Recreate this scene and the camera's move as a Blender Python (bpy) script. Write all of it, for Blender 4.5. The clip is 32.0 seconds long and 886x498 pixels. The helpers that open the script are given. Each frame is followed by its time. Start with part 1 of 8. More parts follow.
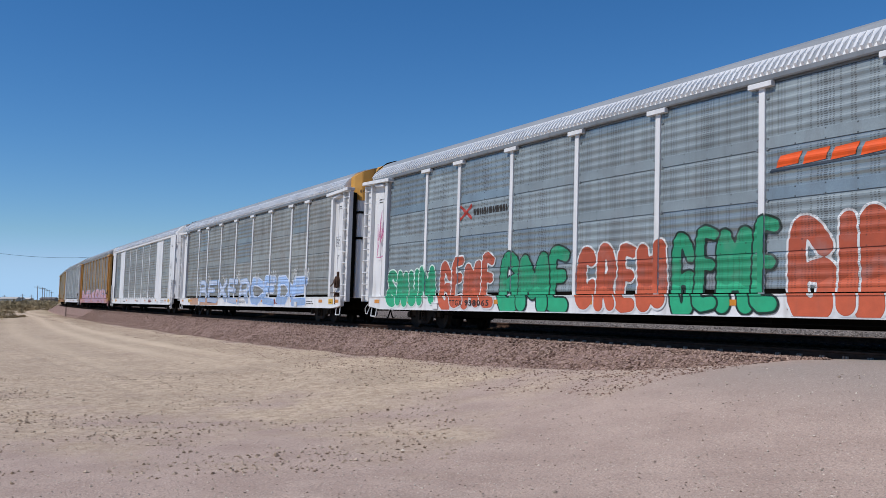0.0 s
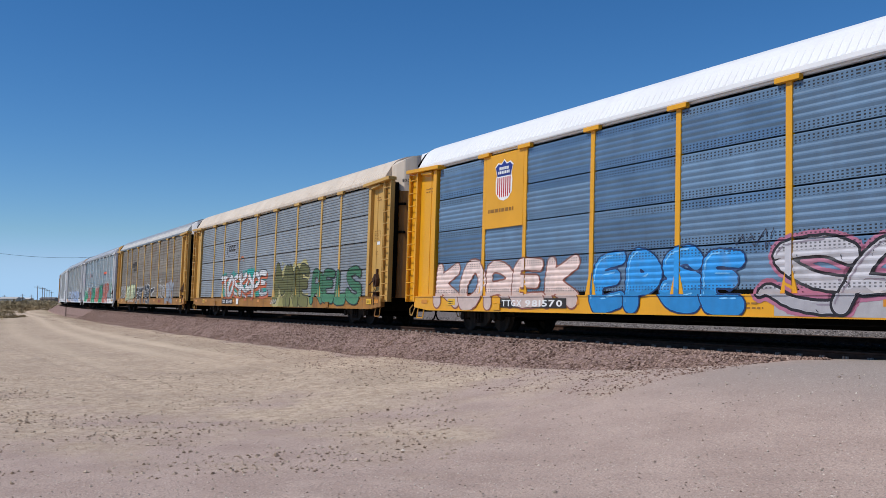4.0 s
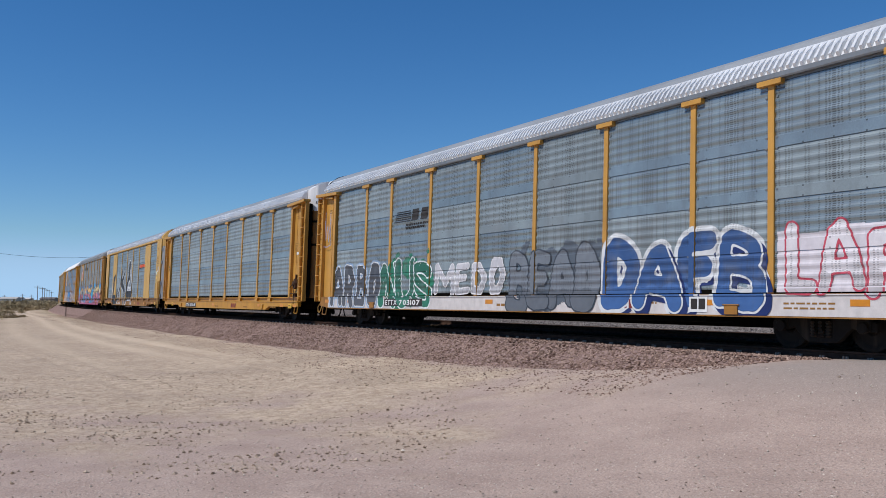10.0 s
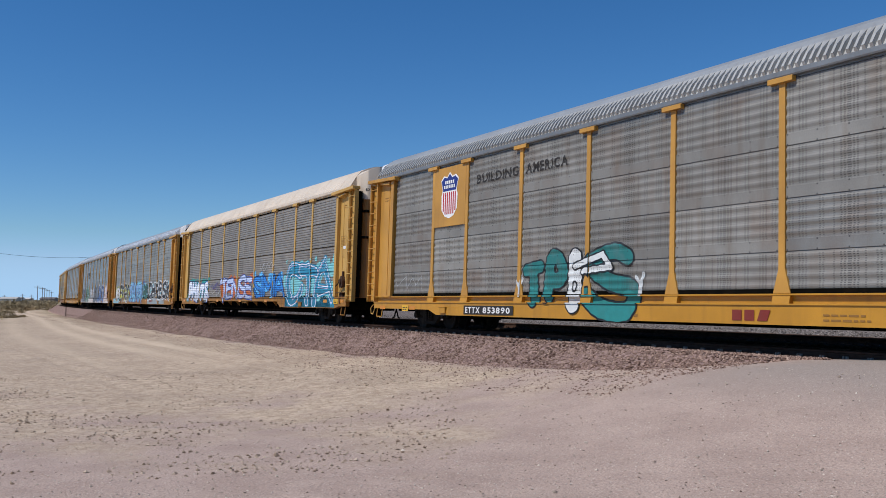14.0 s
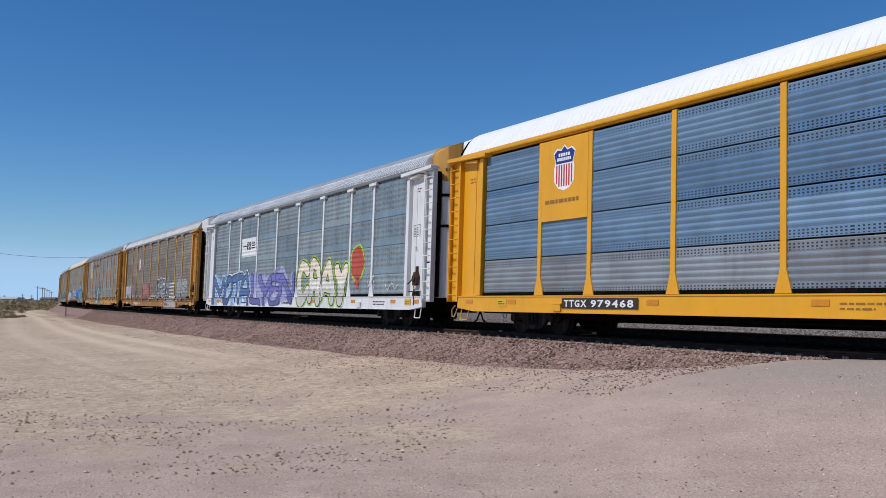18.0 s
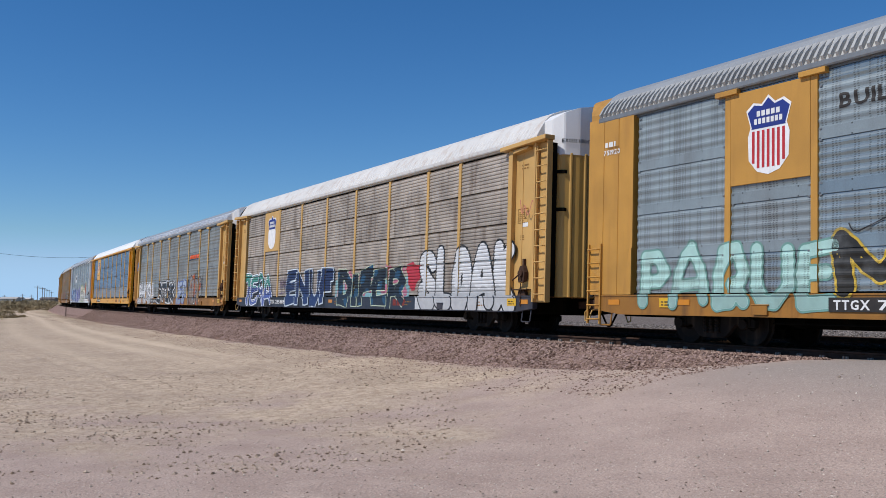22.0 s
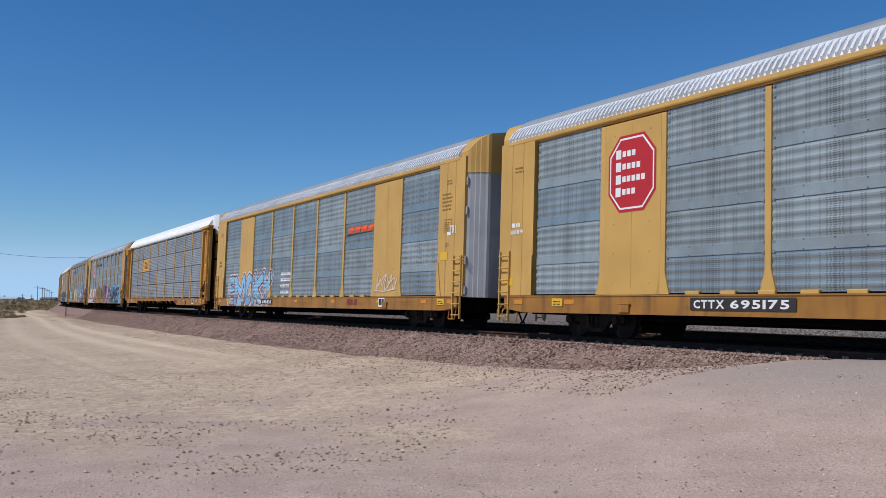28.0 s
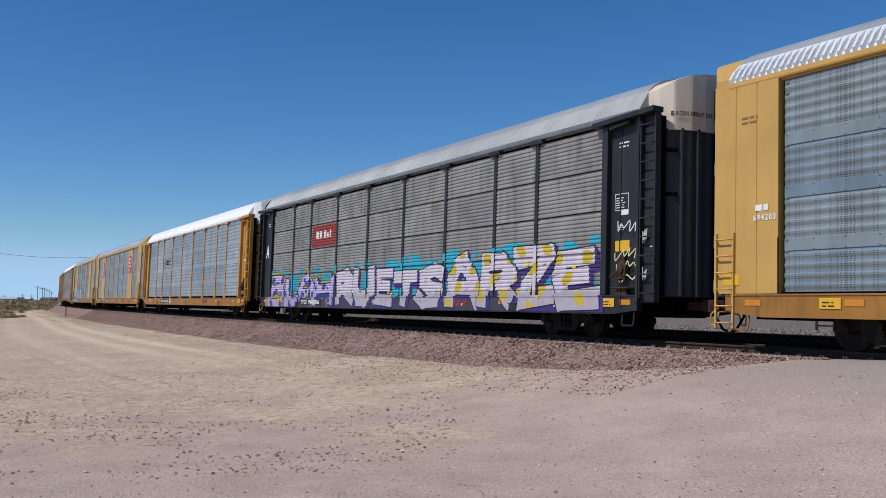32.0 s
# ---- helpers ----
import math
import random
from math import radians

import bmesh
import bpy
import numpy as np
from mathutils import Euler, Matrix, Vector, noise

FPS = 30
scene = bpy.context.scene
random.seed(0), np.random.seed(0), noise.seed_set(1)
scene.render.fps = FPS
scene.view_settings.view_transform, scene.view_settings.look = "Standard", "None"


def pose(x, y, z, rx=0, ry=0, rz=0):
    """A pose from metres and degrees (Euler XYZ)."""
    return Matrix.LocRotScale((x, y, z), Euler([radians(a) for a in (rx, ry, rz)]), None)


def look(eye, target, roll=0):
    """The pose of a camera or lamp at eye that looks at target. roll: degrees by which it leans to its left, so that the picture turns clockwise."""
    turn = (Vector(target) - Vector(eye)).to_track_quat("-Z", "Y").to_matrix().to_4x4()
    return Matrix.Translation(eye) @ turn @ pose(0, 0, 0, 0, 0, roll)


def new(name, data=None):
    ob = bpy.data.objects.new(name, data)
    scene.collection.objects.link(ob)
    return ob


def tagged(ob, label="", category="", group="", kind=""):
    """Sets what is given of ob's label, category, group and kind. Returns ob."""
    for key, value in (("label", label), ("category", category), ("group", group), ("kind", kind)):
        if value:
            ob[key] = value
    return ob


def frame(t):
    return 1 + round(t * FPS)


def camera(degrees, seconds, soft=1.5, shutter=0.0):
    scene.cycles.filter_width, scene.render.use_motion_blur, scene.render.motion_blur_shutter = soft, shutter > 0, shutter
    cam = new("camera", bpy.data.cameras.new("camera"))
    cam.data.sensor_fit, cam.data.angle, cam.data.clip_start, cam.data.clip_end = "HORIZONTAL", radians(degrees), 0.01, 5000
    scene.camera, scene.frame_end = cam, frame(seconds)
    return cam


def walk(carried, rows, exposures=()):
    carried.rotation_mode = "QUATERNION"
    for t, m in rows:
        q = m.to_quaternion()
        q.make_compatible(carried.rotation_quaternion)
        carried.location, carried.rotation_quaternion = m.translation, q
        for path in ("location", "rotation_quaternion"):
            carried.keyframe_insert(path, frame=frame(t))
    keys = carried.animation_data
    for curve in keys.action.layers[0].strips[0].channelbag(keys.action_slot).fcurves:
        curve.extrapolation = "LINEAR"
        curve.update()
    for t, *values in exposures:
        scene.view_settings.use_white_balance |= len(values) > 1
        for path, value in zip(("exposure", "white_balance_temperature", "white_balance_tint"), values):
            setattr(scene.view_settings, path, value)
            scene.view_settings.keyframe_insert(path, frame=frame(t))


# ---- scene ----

cam = camera(52.2, 32.0, soft=0.6, shutter=0.0)
EYE_Z = 0.97
walk(cam, [(0.0, pose(0, 0, EYE_Z, 93.208, 0, 0)), (32.0, pose(0, 0, EYE_Z, 93.208, 0, 0))],
     exposures=[(0.0, 0.04, 6010, 14), (32.0, 0.04, 6010, 14)])

# ---- light ----
SUN_DIR = Vector((-0.916, -0.402, 1.27)).normalized()      # towards the sun
world = bpy.data.worlds.new("desert_sky")
world.use_nodes = True
scene.world = world
wn, wl = world.node_tree.nodes, world.node_tree.links
sky = wn.new("ShaderNodeTexSky")
sky.sky_type, sky.sun_disc = "NISHITA", False
sky.sun_elevation = math.asin(SUN_DIR.z)
sky.sun_rotation = math.atan2(SUN_DIR.x, SUN_DIR.y)
sky.altitude, sky.air_density, sky.dust_density, sky.ozone_density = 900, 1.0, 0.0, 2.0
wn["Background"].inputs["Strength"].default_value = 0.08
rich = wn.new("ShaderNodeHueSaturation")
rich.inputs["Saturation"].default_value = 1.2
clear = wn.new("ShaderNodeVectorMath")
clear.operation, clear.inputs[1].default_value = "MULTIPLY", (0.84, 0.975, 1.085)
wl.new(sky.outputs["Color"], clear.inputs[0])
wl.new(clear.outputs["Vector"], rich.inputs["Color"])
split, join = wn.new("ShaderNodeSeparateColor"), wn.new("ShaderNodeCombineColor")
wl.new(rich.outputs["Color"], split.inputs["Color"])
wl.new(split.outputs["Green"], join.inputs["Green"])
for tint, rule, ratio in (("Red", "MINIMUM", 0.66), ("Blue", "MAXIMUM", 1.3)):
    part_of, pick = wn.new("ShaderNodeMath"), wn.new("ShaderNodeMath")
    part_of.operation, part_of.inputs[1].default_value, pick.operation = "MULTIPLY", ratio, rule
    wl.new(split.outputs["Green"], part_of.inputs[0])
    wl.new(split.outputs[tint], pick.inputs[0])
    wl.new(part_of.outputs[0], pick.inputs[1])
    wl.new(pick.outputs[0], join.inputs[tint])
wl.new(join.outputs["Color"], wn["Background"].inputs["Color"])
sun_data = bpy.data.lights.new("sun", "SUN")
sun_data.energy, sun_data.angle, sun_data.color = 3.6, radians(0.53), (1.0, 0.935, 0.82)
sun = new("sun", sun_data)
sun.matrix_world = look(SUN_DIR * 200, (0, 0, 0))

# ---- the line of the track: the plane of the cars' near side, by its length s ----
X0, Y0, H0, K1, K2 = 2.53446, 23.574438, 0.520002, 0.000409, 3.2e-6
STEP = 0.5
_s = np.arange(-160, 760, STEP)
_sc = np.minimum(_s, 320.0)
_th = H0 - (K1 * _sc + 0.5 * K2 * _sc ** 2) - np.maximum(_s - 320, 0) * (K1 + K2 * 320)
_th = np.where(_s < 0, H0 - K1 * _s, _th)
_mid = 0.5 * (_th[1:] + _th[:-1])
_x = np.concatenate([[0], np.cumsum(-np.sin(_mid)) * STEP])
_y = np.concatenate([[0], np.cumsum(np.cos(_mid)) * STEP])
_x += X0 - np.interp(0, _s, _x)
_y += Y0 - np.interp(0, _s, _y)
HALF = 1.53              # from the near side plane to the track's middle
CANT = 2.0               # degrees by which the curve is banked
TRACK2 = 5.6             # middle to middle of the two tracks


def line(s, off=0.0):
    """Place and heading (from +y to the left) at s, off metres to the far side."""
    th = np.interp(s, _s, _th)
    return np.interp(s, _s, _x) + off * np.cos(th), np.interp(s, _s, _y) + off * np.sin(th), th


def nearest(px, py):
    """s and offset of points of the ground, for arrays."""
    fine = slice(None, None, 4)
    lx, ly, lt, ls = _x[fine], _y[fine], _th[fine], _s[fine]
    s, o = np.empty(len(px)), np.empty(len(px))
    for a in range(0, len(px), 4000):
        d = (px[a:a + 4000, None] - lx) ** 2 + (py[a:a + 4000, None] - ly) ** 2
        i = d.argmin(1)
        dx, dy = px[a:a + 4000] - lx[i], py[a:a + 4000] - ly[i]
        s[a:a + 4000] = ls[i] - dx * np.sin(lt[i]) + dy * np.cos(lt[i])
        o[a:a + 4000] = dx * np.cos(lt[i]) + dy * np.sin(lt[i])
    return s, o


def smooth(a, b, v):
    t = np.clip((v - a) / (b - a), 0, 1)
    return t * t * (3 - 2 * t)


# ---- the train's run ----
PITCH = 29.185
LAG = {1: -0.07, 2: -0.05, 6: 0.12, 7: 0.11, 8: 0.14, 9: 0.05, 10: 0.08, 12: -0.33, 14: -0.14, 15: -0.1, 16: -0.06, 21: 0.1}




def run(t, j):
    """s of the middle of car j at t seconds."""
    return -411.316 + 21.0824 * t - 0.0197306 * t * t - PITCH * (j - 14) + LAG.get(j, 0.0)


def car_pose(t, j):
    c = run(t, j)
    x1, y1, _ = line(c + 10.05, HALF)
    x2, y2, _ = line(c - 10.05, HALF)
    turn = math.degrees(math.atan2(y1 - y2, x1 - x2))
    return pose(float(x1 + x2) / 2, float(y1 + y2) / 2, 0.0, CANT, 0, turn)


# ---- materials ----
def lin(h):
    v = [int(h[i:i + 2], 16) / 255 for i in (0, 2, 4)]
    return [c / 12.92 if c <= 0.04045 else ((c + 0.055) / 1.055) ** 2.4 for c in v] + [1.0]


MATS = {}


def material(name, colour, rough=0.6, metal=0.0, spread=0.12, scale=3.0, streak=0.0, streak_colour="5a4632", bump=0.0,
             bump_scale=60.0, grain=0.0, grain_scale=120.0, per_object=0.0, spec=0.5):
    """A painted or bare surface: broad fading, fine grain, streaks that run down, and a little relief."""
    if name in MATS:
        return MATS[name]
    m = bpy.data.materials.new(name)
    m.use_nodes = True
    n, l = m.node_tree.nodes, m.node_tree.links
    b = n["Principled BSDF"]
    b.inputs["Roughness"].default_value, b.inputs["Metallic"].default_value = rough, metal
    # every object takes its own stretch of the pattern
    own, tc_, tc = n.new("ShaderNodeObjectInfo"), n.new("ShaderNodeTexCoord"), n.new("ShaderNodeVectorMath")
    tc.operation = "MULTIPLY_ADD"
    tc.inputs[1].default_value = (53.0, 31.0, 17.0)
    l.new(own.outputs["Random"], tc.inputs[0])
    l.new(tc_.outputs["Object"], tc.inputs[2])
    base = lin(colour)
    dark, light = [c * (1 - spread) for c in base[:3]] + [1], [min(1, c * (1 + spread)) for c in base[:3]] + [1]
    nz = n.new("ShaderNodeTexNoise")
    nz.inputs["Scale"].default_value, nz.inputs["Detail"].default_value = scale, 6
    l.new(tc.outputs["Vector"], nz.inputs["Vector"])
    mix = n.new("ShaderNodeMix")
    mix.data_type = "RGBA"
    mix.inputs[6].default_value, mix.inputs[7].default_value = dark, light
    ramp = n.new("ShaderNodeMapRange")
    ramp.inputs["From Min"].default_value, ramp.inputs["From Max"].default_value = 0.3, 0.7
    l.new(nz.outputs["Fac"], ramp.inputs["Value"])
    l.new(ramp.outputs["Result"], mix.inputs[0])
    out = mix.outputs[2]
    if streak:
        mp = n.new("ShaderNodeMapping")
        mp.inputs["Scale"].default_value = (2.6, 2.6, 0.3)
        l.new(tc.outputs["Vector"], mp.inputs["Vector"])
        sn = n.new("ShaderNodeTexNoise")
        sn.inputs["Scale"].default_value, sn.inputs["Detail"].default_value = 1.6, 5
        l.new(mp.outputs["Vector"], sn.inputs["Vector"])
        sr = n.new("ShaderNodeMapRange")
        sr.inputs["From Min"].default_value, sr.inputs["From Max"].default_value = 0.52, 0.75
        sr.inputs["To Max"].default_value = streak
        l.new(sn.outputs["Fac"], sr.inputs["Value"])
        sm = n.new("ShaderNodeMix")
        sm.data_type = "RGBA"
        sm.inputs[7].default_value = lin(streak_colour)
        l.new(sr.outputs["Result"], sm.inputs[0])
        l.new(out, sm.inputs[6])
        out = sm.outputs[2]
    if grain:
        gn = n.new("ShaderNodeTexNoise")
        gn.inputs["Scale"].default_value, gn.inputs["Detail"].default_value = grain_scale, 3
        l.new(tc.outputs["Vector"], gn.inputs["Vector"])
        gr = n.new("ShaderNodeMapRange")
        gr.inputs["From Min"].default_value, gr.inputs["From Max"].default_value = 0.3, 0.7
        gr.inputs["To Min"].default_value, gr.inputs["To Max"].default_value = 1 - grain, 1 + grain
        l.new(gn.outputs["Fac"], gr.inputs["Value"])
        gm = n.new("ShaderNodeVectorMath")
        gm.operation = "SCALE"
        l.new(out, gm.inputs[0])
        l.new(gr.outputs["Result"], gm.inputs["Scale"])
        out = gm.outputs["Vector"]
    if per_object:
        oi = n.new("ShaderNodeObjectInfo")
        pr = n.new("ShaderNodeMapRange")
        pr.inputs["To Min"].default_value, pr.inputs["To Max"].default_value = 1 - per_object, 1 + per_object
        l.new(oi.outputs["Random"], pr.inputs["Value"])
        pm = n.new("ShaderNodeVectorMath")
        pm.operation = "SCALE"
        l.new(out, pm.inputs[0])
        l.new(pr.outputs["Result"], pm.inputs["Scale"])
        out = pm.outputs["Vector"]
    l.new(out, b.inputs["Base Color"])
    if bump:
        bn = n.new("ShaderNodeTexNoise")
        bn.inputs["Scale"].default_value, bn.inputs["Detail"].default_value = bump_scale, 4
        l.new(tc.outputs["Vector"], bn.inputs["Vector"])
        bp = n.new("ShaderNodeBump")
        bp.inputs["Strength"].default_value, bp.inputs["Distance"].default_value = bump, 0.02
        l.new(bn.outputs["Fac"], bp.inputs["Height"])
        l.new(bp.outputs["Normal"], b.inputs["Normal"])
    b.inputs["Specular IOR Level"].default_value = spec
    MATS[name] = m
    return m


def node_math(m):
    """A short hand for math nodes in one material."""
    n, l = m.node_tree.nodes, m.node_tree.links

    def calc(op, a, c=None):
        k = n.new("ShaderNodeMath")
        k.operation = op
        for i, v in enumerate((a, c)):
            if v is None:
                continue
            if isinstance(v, (int, float)):
                k.inputs[i].default_value = v
            else:
                l.new(v, k.inputs[i])
        return k.outputs[0]
    return calc


def punched(m, x, z, zones, rows, even=False):
    """Share of dark hole at a place of a screen: columns of short slots in uneven groups, and the bolts of the lapped sheets."""
    n, l = m.node_tree.nodes, m.node_tree.links
    calc = node_math(m)
    pitch_x, pz, on_x, on_z = rows
    col = calc("DIVIDE", calc("ABSOLUTE", x), pitch_x)
    hole = calc("MULTIPLY", calc("LESS_THAN", calc("FRACT", col), on_x), calc("LESS_THAN", calc("FRACT", calc("DIVIDE", z, pz)), on_z))
    level = calc("FRACT", calc("DIVIDE", calc("SUBTRACT", z, 1.06), 1.005))
    top = calc("GREATER_THAN", z, 4.83)
    bands = 0.0
    for a, c in zones:
        inside = calc("MULTIPLY", calc("GREATER_THAN", level, a), calc("LESS_THAN", level, c))
        bands = inside if bands == 0.0 else calc("ADD", bands, inside)
    if not even:
        bands = calc("MAXIMUM", bands, top)
        column = n.new("ShaderNodeTexWhiteNoise")
        column.noise_dimensions = "1D"
        l.new(calc("ADD", calc("FLOOR", col), 0.37), column.inputs["W"])
        share = calc("MULTIPLY", calc("GREATER_THAN", column.outputs["Value"], 0.4), calc("ADD", calc("MULTIPLY", column.outputs["Value"], 0.5), 0.22))
        hole = calc("MULTIPLY", hole, share)
    hole = calc("MULTIPLY", hole, bands)
    bx = calc("ABSOLUTE", calc("SUBTRACT", calc("FRACT", calc("ADD", calc("DIVIDE", x, 0.66), 0.5)), 0.5))
    bz = calc("MINIMUM", calc("ABSOLUTE", calc("SUBTRACT", level, 0.79)), calc("ABSOLUTE", calc("SUBTRACT", level, 0.975)))
    bolt = calc("MULTIPLY", calc("LESS_THAN", bx, 0.026), calc("LESS_THAN", bz, 0.015))
    lap = calc("MULTIPLY", calc("LESS_THAN", calc("ABSOLUTE", calc("SUBTRACT", level, 0.772)), 0.005), 0.45)
    marks = calc("MULTIPLY", calc("MAXIMUM", calc("MULTIPLY", bolt, 0.75), lap), calc("SUBTRACT", 1.0, top))
    return calc("MAXIMUM", hole, marks), level


SLOTS = (0.074, 0.0418, 0.52, 0.5)
ROUND_HOLES = (0.1, 0.0628, 0.45, 0.5)


def perforated(name, colour, zones=((0.0, 0.74),), streak=0.25, streak_colour="4d4338", metal=0.15, rough=0.5, spread=0.14, per_object=0.09, rust=0.3,
               rows=SLOTS, shiny=0.3, aged=0.24):
    """Galvanised screen steel with punched slots, rust blooms, and sheets of different age and gloss."""
    m = material(name, colour, rough, metal, spread, 1.3, streak, streak_colour, 0.12, 14.0, 0.06, 35.0, per_object)
    n, l = m.node_tree.nodes, m.node_tree.links
    b = n["Principled BSDF"]
    calc = node_math(m)
    tc = n.new("ShaderNodeTexCoord")
    sep = n.new("ShaderNodeSeparateXYZ")
    l.new(tc.outputs["Object"], sep.inputs[0])
    hole, _ = punched(m, sep.outputs["X"], sep.outputs["Z"], zones, rows, rows is ROUND_HOLES)
    src = b.inputs["Base Color"].links[0].from_socket
    own = n.new("ShaderNodeObjectInfo")
    place = n.new("ShaderNodeVectorMath")
    place.operation, place.inputs[1].default_value = "MULTIPLY_ADD", (71.0, 43.0, 23.0)
    l.new(own.outputs["Random"], place.inputs[0])
    l.new(tc.outputs["Object"], place.inputs[2])
    bloom = n.new("ShaderNodeTexNoise")
    bloom.inputs["Scale"].default_value, bloom.inputs["Detail"].default_value = 1.1, 7
    l.new(place.outputs["Vector"], bloom.inputs["Vector"])
    spread_ = n.new("ShaderNodeMapRange")
    for key, val in (("From Min", 0.5), ("From Max", 0.8), ("To Max", rust)):
        spread_.inputs[key].default_value = val
    l.new(bloom.outputs["Fac"], spread_.inputs["Value"])
    rm = n.new("ShaderNodeMix")
    rm.data_type = "RGBA"
    rm.inputs[7].default_value = lin("6f5138")
    l.new(spread_.outputs["Result"], rm.inputs[0])
    l.new(src, rm.inputs[6])
    # each sheet has its own age; the lapped band above it belongs to the next sheet
    sheet = n.new("ShaderNodeTexWhiteNoise")
    sheet.noise_dimensions = "1D"
    row = calc("FLOOR", calc("DIVIDE", calc("SUBTRACT", sep.outputs["Z"], 0.827), 1.005))
    l.new(calc("ADD", row, calc("MULTIPLY", own.outputs["Random"], 97.0)), sheet.inputs["W"])
    age = n.new("ShaderNodeVectorMath")
    age.operation = "SCALE"
    l.new(rm.outputs[2], age.inputs[0])
    l.new(calc("ADD", calc("MULTIPLY", sheet.outputs["Value"], aged), 1.0 - aged / 2), age.inputs["Scale"])
    gloss = calc("MULTIPLY", calc("GREATER_THAN", sheet.outputs["Value"], 1.0 - shiny), calc("SUBTRACT", 1.0, hole))
    l.new(calc("ADD", metal, calc("MULTIPLY", gloss, 0.35)), b.inputs["Metallic"])
    l.new(calc("SUBTRACT", rough, calc("MULTIPLY", gloss, 0.14)), b.inputs["Roughness"])
    mx = n.new("ShaderNodeMix")
    mx.data_type = "RGBA"
    mx.inputs[7].default_value = (0.02, 0.019, 0.018, 1)
    l.new(hole, mx.inputs[0])
    l.new(age.outputs["Vector"], mx.inputs[6])
    l.new(mx.outputs[2], b.inputs["Base Color"])
    return m


PANEL_BLUE = perforated("galvanised_screen_blue", "8a9597", streak=0.22, rust=0.18, shiny=0.4)
PANEL_GREY = perforated("galvanised_screen_grey", "888b86", streak=0.4, streak_colour="6a5c4e", rust=0.4, shiny=0.15)
PANEL_WARM = perforated("galvanised_screen_dusty", "7e7c75", streak=0.45, streak_colour="6c5c4c", metal=0.0, rough=0.6, rust=0.4, shiny=0.1)
PANEL_BROWN = perforated("galvanised_screen_rusty", "7c7465", streak=0.55, streak_colour="62503e", metal=0.1, rough=0.6, rust=0.7, shiny=0.0)
PANEL_DOTS = perforated("galvanised_screen_round_holes", "67829a", ((0.02, 0.16), (0.78, 0.93)), 0.12, rust=0.08, rows=ROUND_HOLES)
PANEL_RIB = material("galvanised_ribbed_grey", "8d877e", 0.5, 0.3, 0.16, 1.3, 0.35, "584d42", 0.1, 14, 0.06, 35, 0.1)
PANEL_RIB_BROWN = material("galvanised_ribbed_weathered", "a49a8d", 0.6, 0.15, 0.25, 1.3, 0.8, "5a4636", 0.1, 14, 0.06, 35, 0.12)
YELLOW = material("faded_yellow_paint", "ba8938", 0.5, 0, 0.15, 0.9, 0.34, "8a5c28", 0.05, 30, 0.04, 60)
TAN = material("pale_yellow_paint", "bf974d", 0.55, 0, 0.09, 0.9, 0.16, "8f6a3a", 0.05, 30, 0.04, 60)
PALE = material("sun_bleached_yellow_paint", "c59d5a", 0.6, 0, 0.12, 0.9, 0.3, "8f6a3a", 0.05, 30, 0.04, 60)
BRIGHT = material("bright_yellow_paint", "da9c10", 0.4, 0, 0.06, 0.9, 0.12, "a06a14", 0.03, 30, 0.03, 60)
SILL_CLEAN = material("clean_yellow_sill_paint", "b8831f", 0.5, 0, 0.12, 1.2, 0.35, "8a5f24", 0.06, 30, 0.05, 60)
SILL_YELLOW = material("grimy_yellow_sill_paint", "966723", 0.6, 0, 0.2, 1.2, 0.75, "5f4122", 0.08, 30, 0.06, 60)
WHITE = material("white_car_paint", "d6d6d4", 0.5, 0, 0.06, 1.0, 0.35, "8d867c", 0.04, 30, 0.04, 60)
# yellow car paint with the end doors' shade darkened in, and grime streaks
DOOR_SHADE = material("shaded_grimy_yellow_door_paint", "86591a", 0.6, 0, 0.15, 1.0, 0.5, "5a3f1c", 0.06, 30, 0.05, 60)
BLACK = material("black_car_paint", "1f1f20", 0.55, 0, 0.25, 1.2, 0.3, "4a443d", 0.05, 30, 0.05, 60)
ROOF_STEEL = material("bare_corrugated_roof_steel", "d8d9d8", 0.38, 0.12, 0.1, 0.7, 0.1, "7d7a74", 0.04, 20, 0.04, 40)
ROOF_GREY = material("dull_corrugated_roof_steel", "a6a6a2", 0.55, 0.2, 0.12, 0.7, 0.25, "7a7266", 0.04, 20, 0.04, 40)
ROOF_WHITE = material("white_roof_paint", "e3e3e0", 0.5, 0, 0.04, 0.8, 0.1, "a99f8e", 0.03, 20, 0.03, 40)
ROOF_CHALK = material("chalky_white_roof_paint", "cfccc5", 0.6, 0, 0.08, 0.8, 0.45, "a07a58", 0.03, 20, 0.03, 40)
ROOF_CREAM = material("aged_white_roof_paint", "cdbfab", 0.6, 0, 0.09, 0.8, 0.35, "a5835c", 0.03, 20, 0.03, 40)
# smooth crown, a darker grey than the bare ribbed haunch
ROOF_CROWN = material("darker_roof_crown_steel", "9c9f9f", 0.45, 0.2, 0.12, 0.7, 0.2, "7a7266", 0.04, 20, 0.04, 40)
EAVE = material("grey_eave_steel", "7d8081", 0.5, 0.3, 0.12, 1.0, 0.3, "4d4a45", 0.05, 30)
UNDER = material("black_underframe_grime", "12110e", 0.85, 0, 0.3, 3.0, 0.3, "2d251c", 0.2, 40, spec=0.0)
TRUCK = material("dusty_cast_truck_steel", "201c18", 0.8, 0, 0.3, 4.0, 0.4, "6a5a48", 0.15, 40, spec=0.2)
CLIP = material("worn_rail_clip_steel", "8f857c", 0.8, 0.0, 0.2, 5.0, spec=0.1)
RAIL_SIDE = material("rusty_rail_steel", "4d3c33", 0.95, 0.0, 0.25, 6.0, 0, "000000", 0.1, 60, spec=0.0)
RAIL_TOP = material("worn_rail_head", "5a4c42", 0.95, 0.0, 0.1, 4.0, spec=0.0)
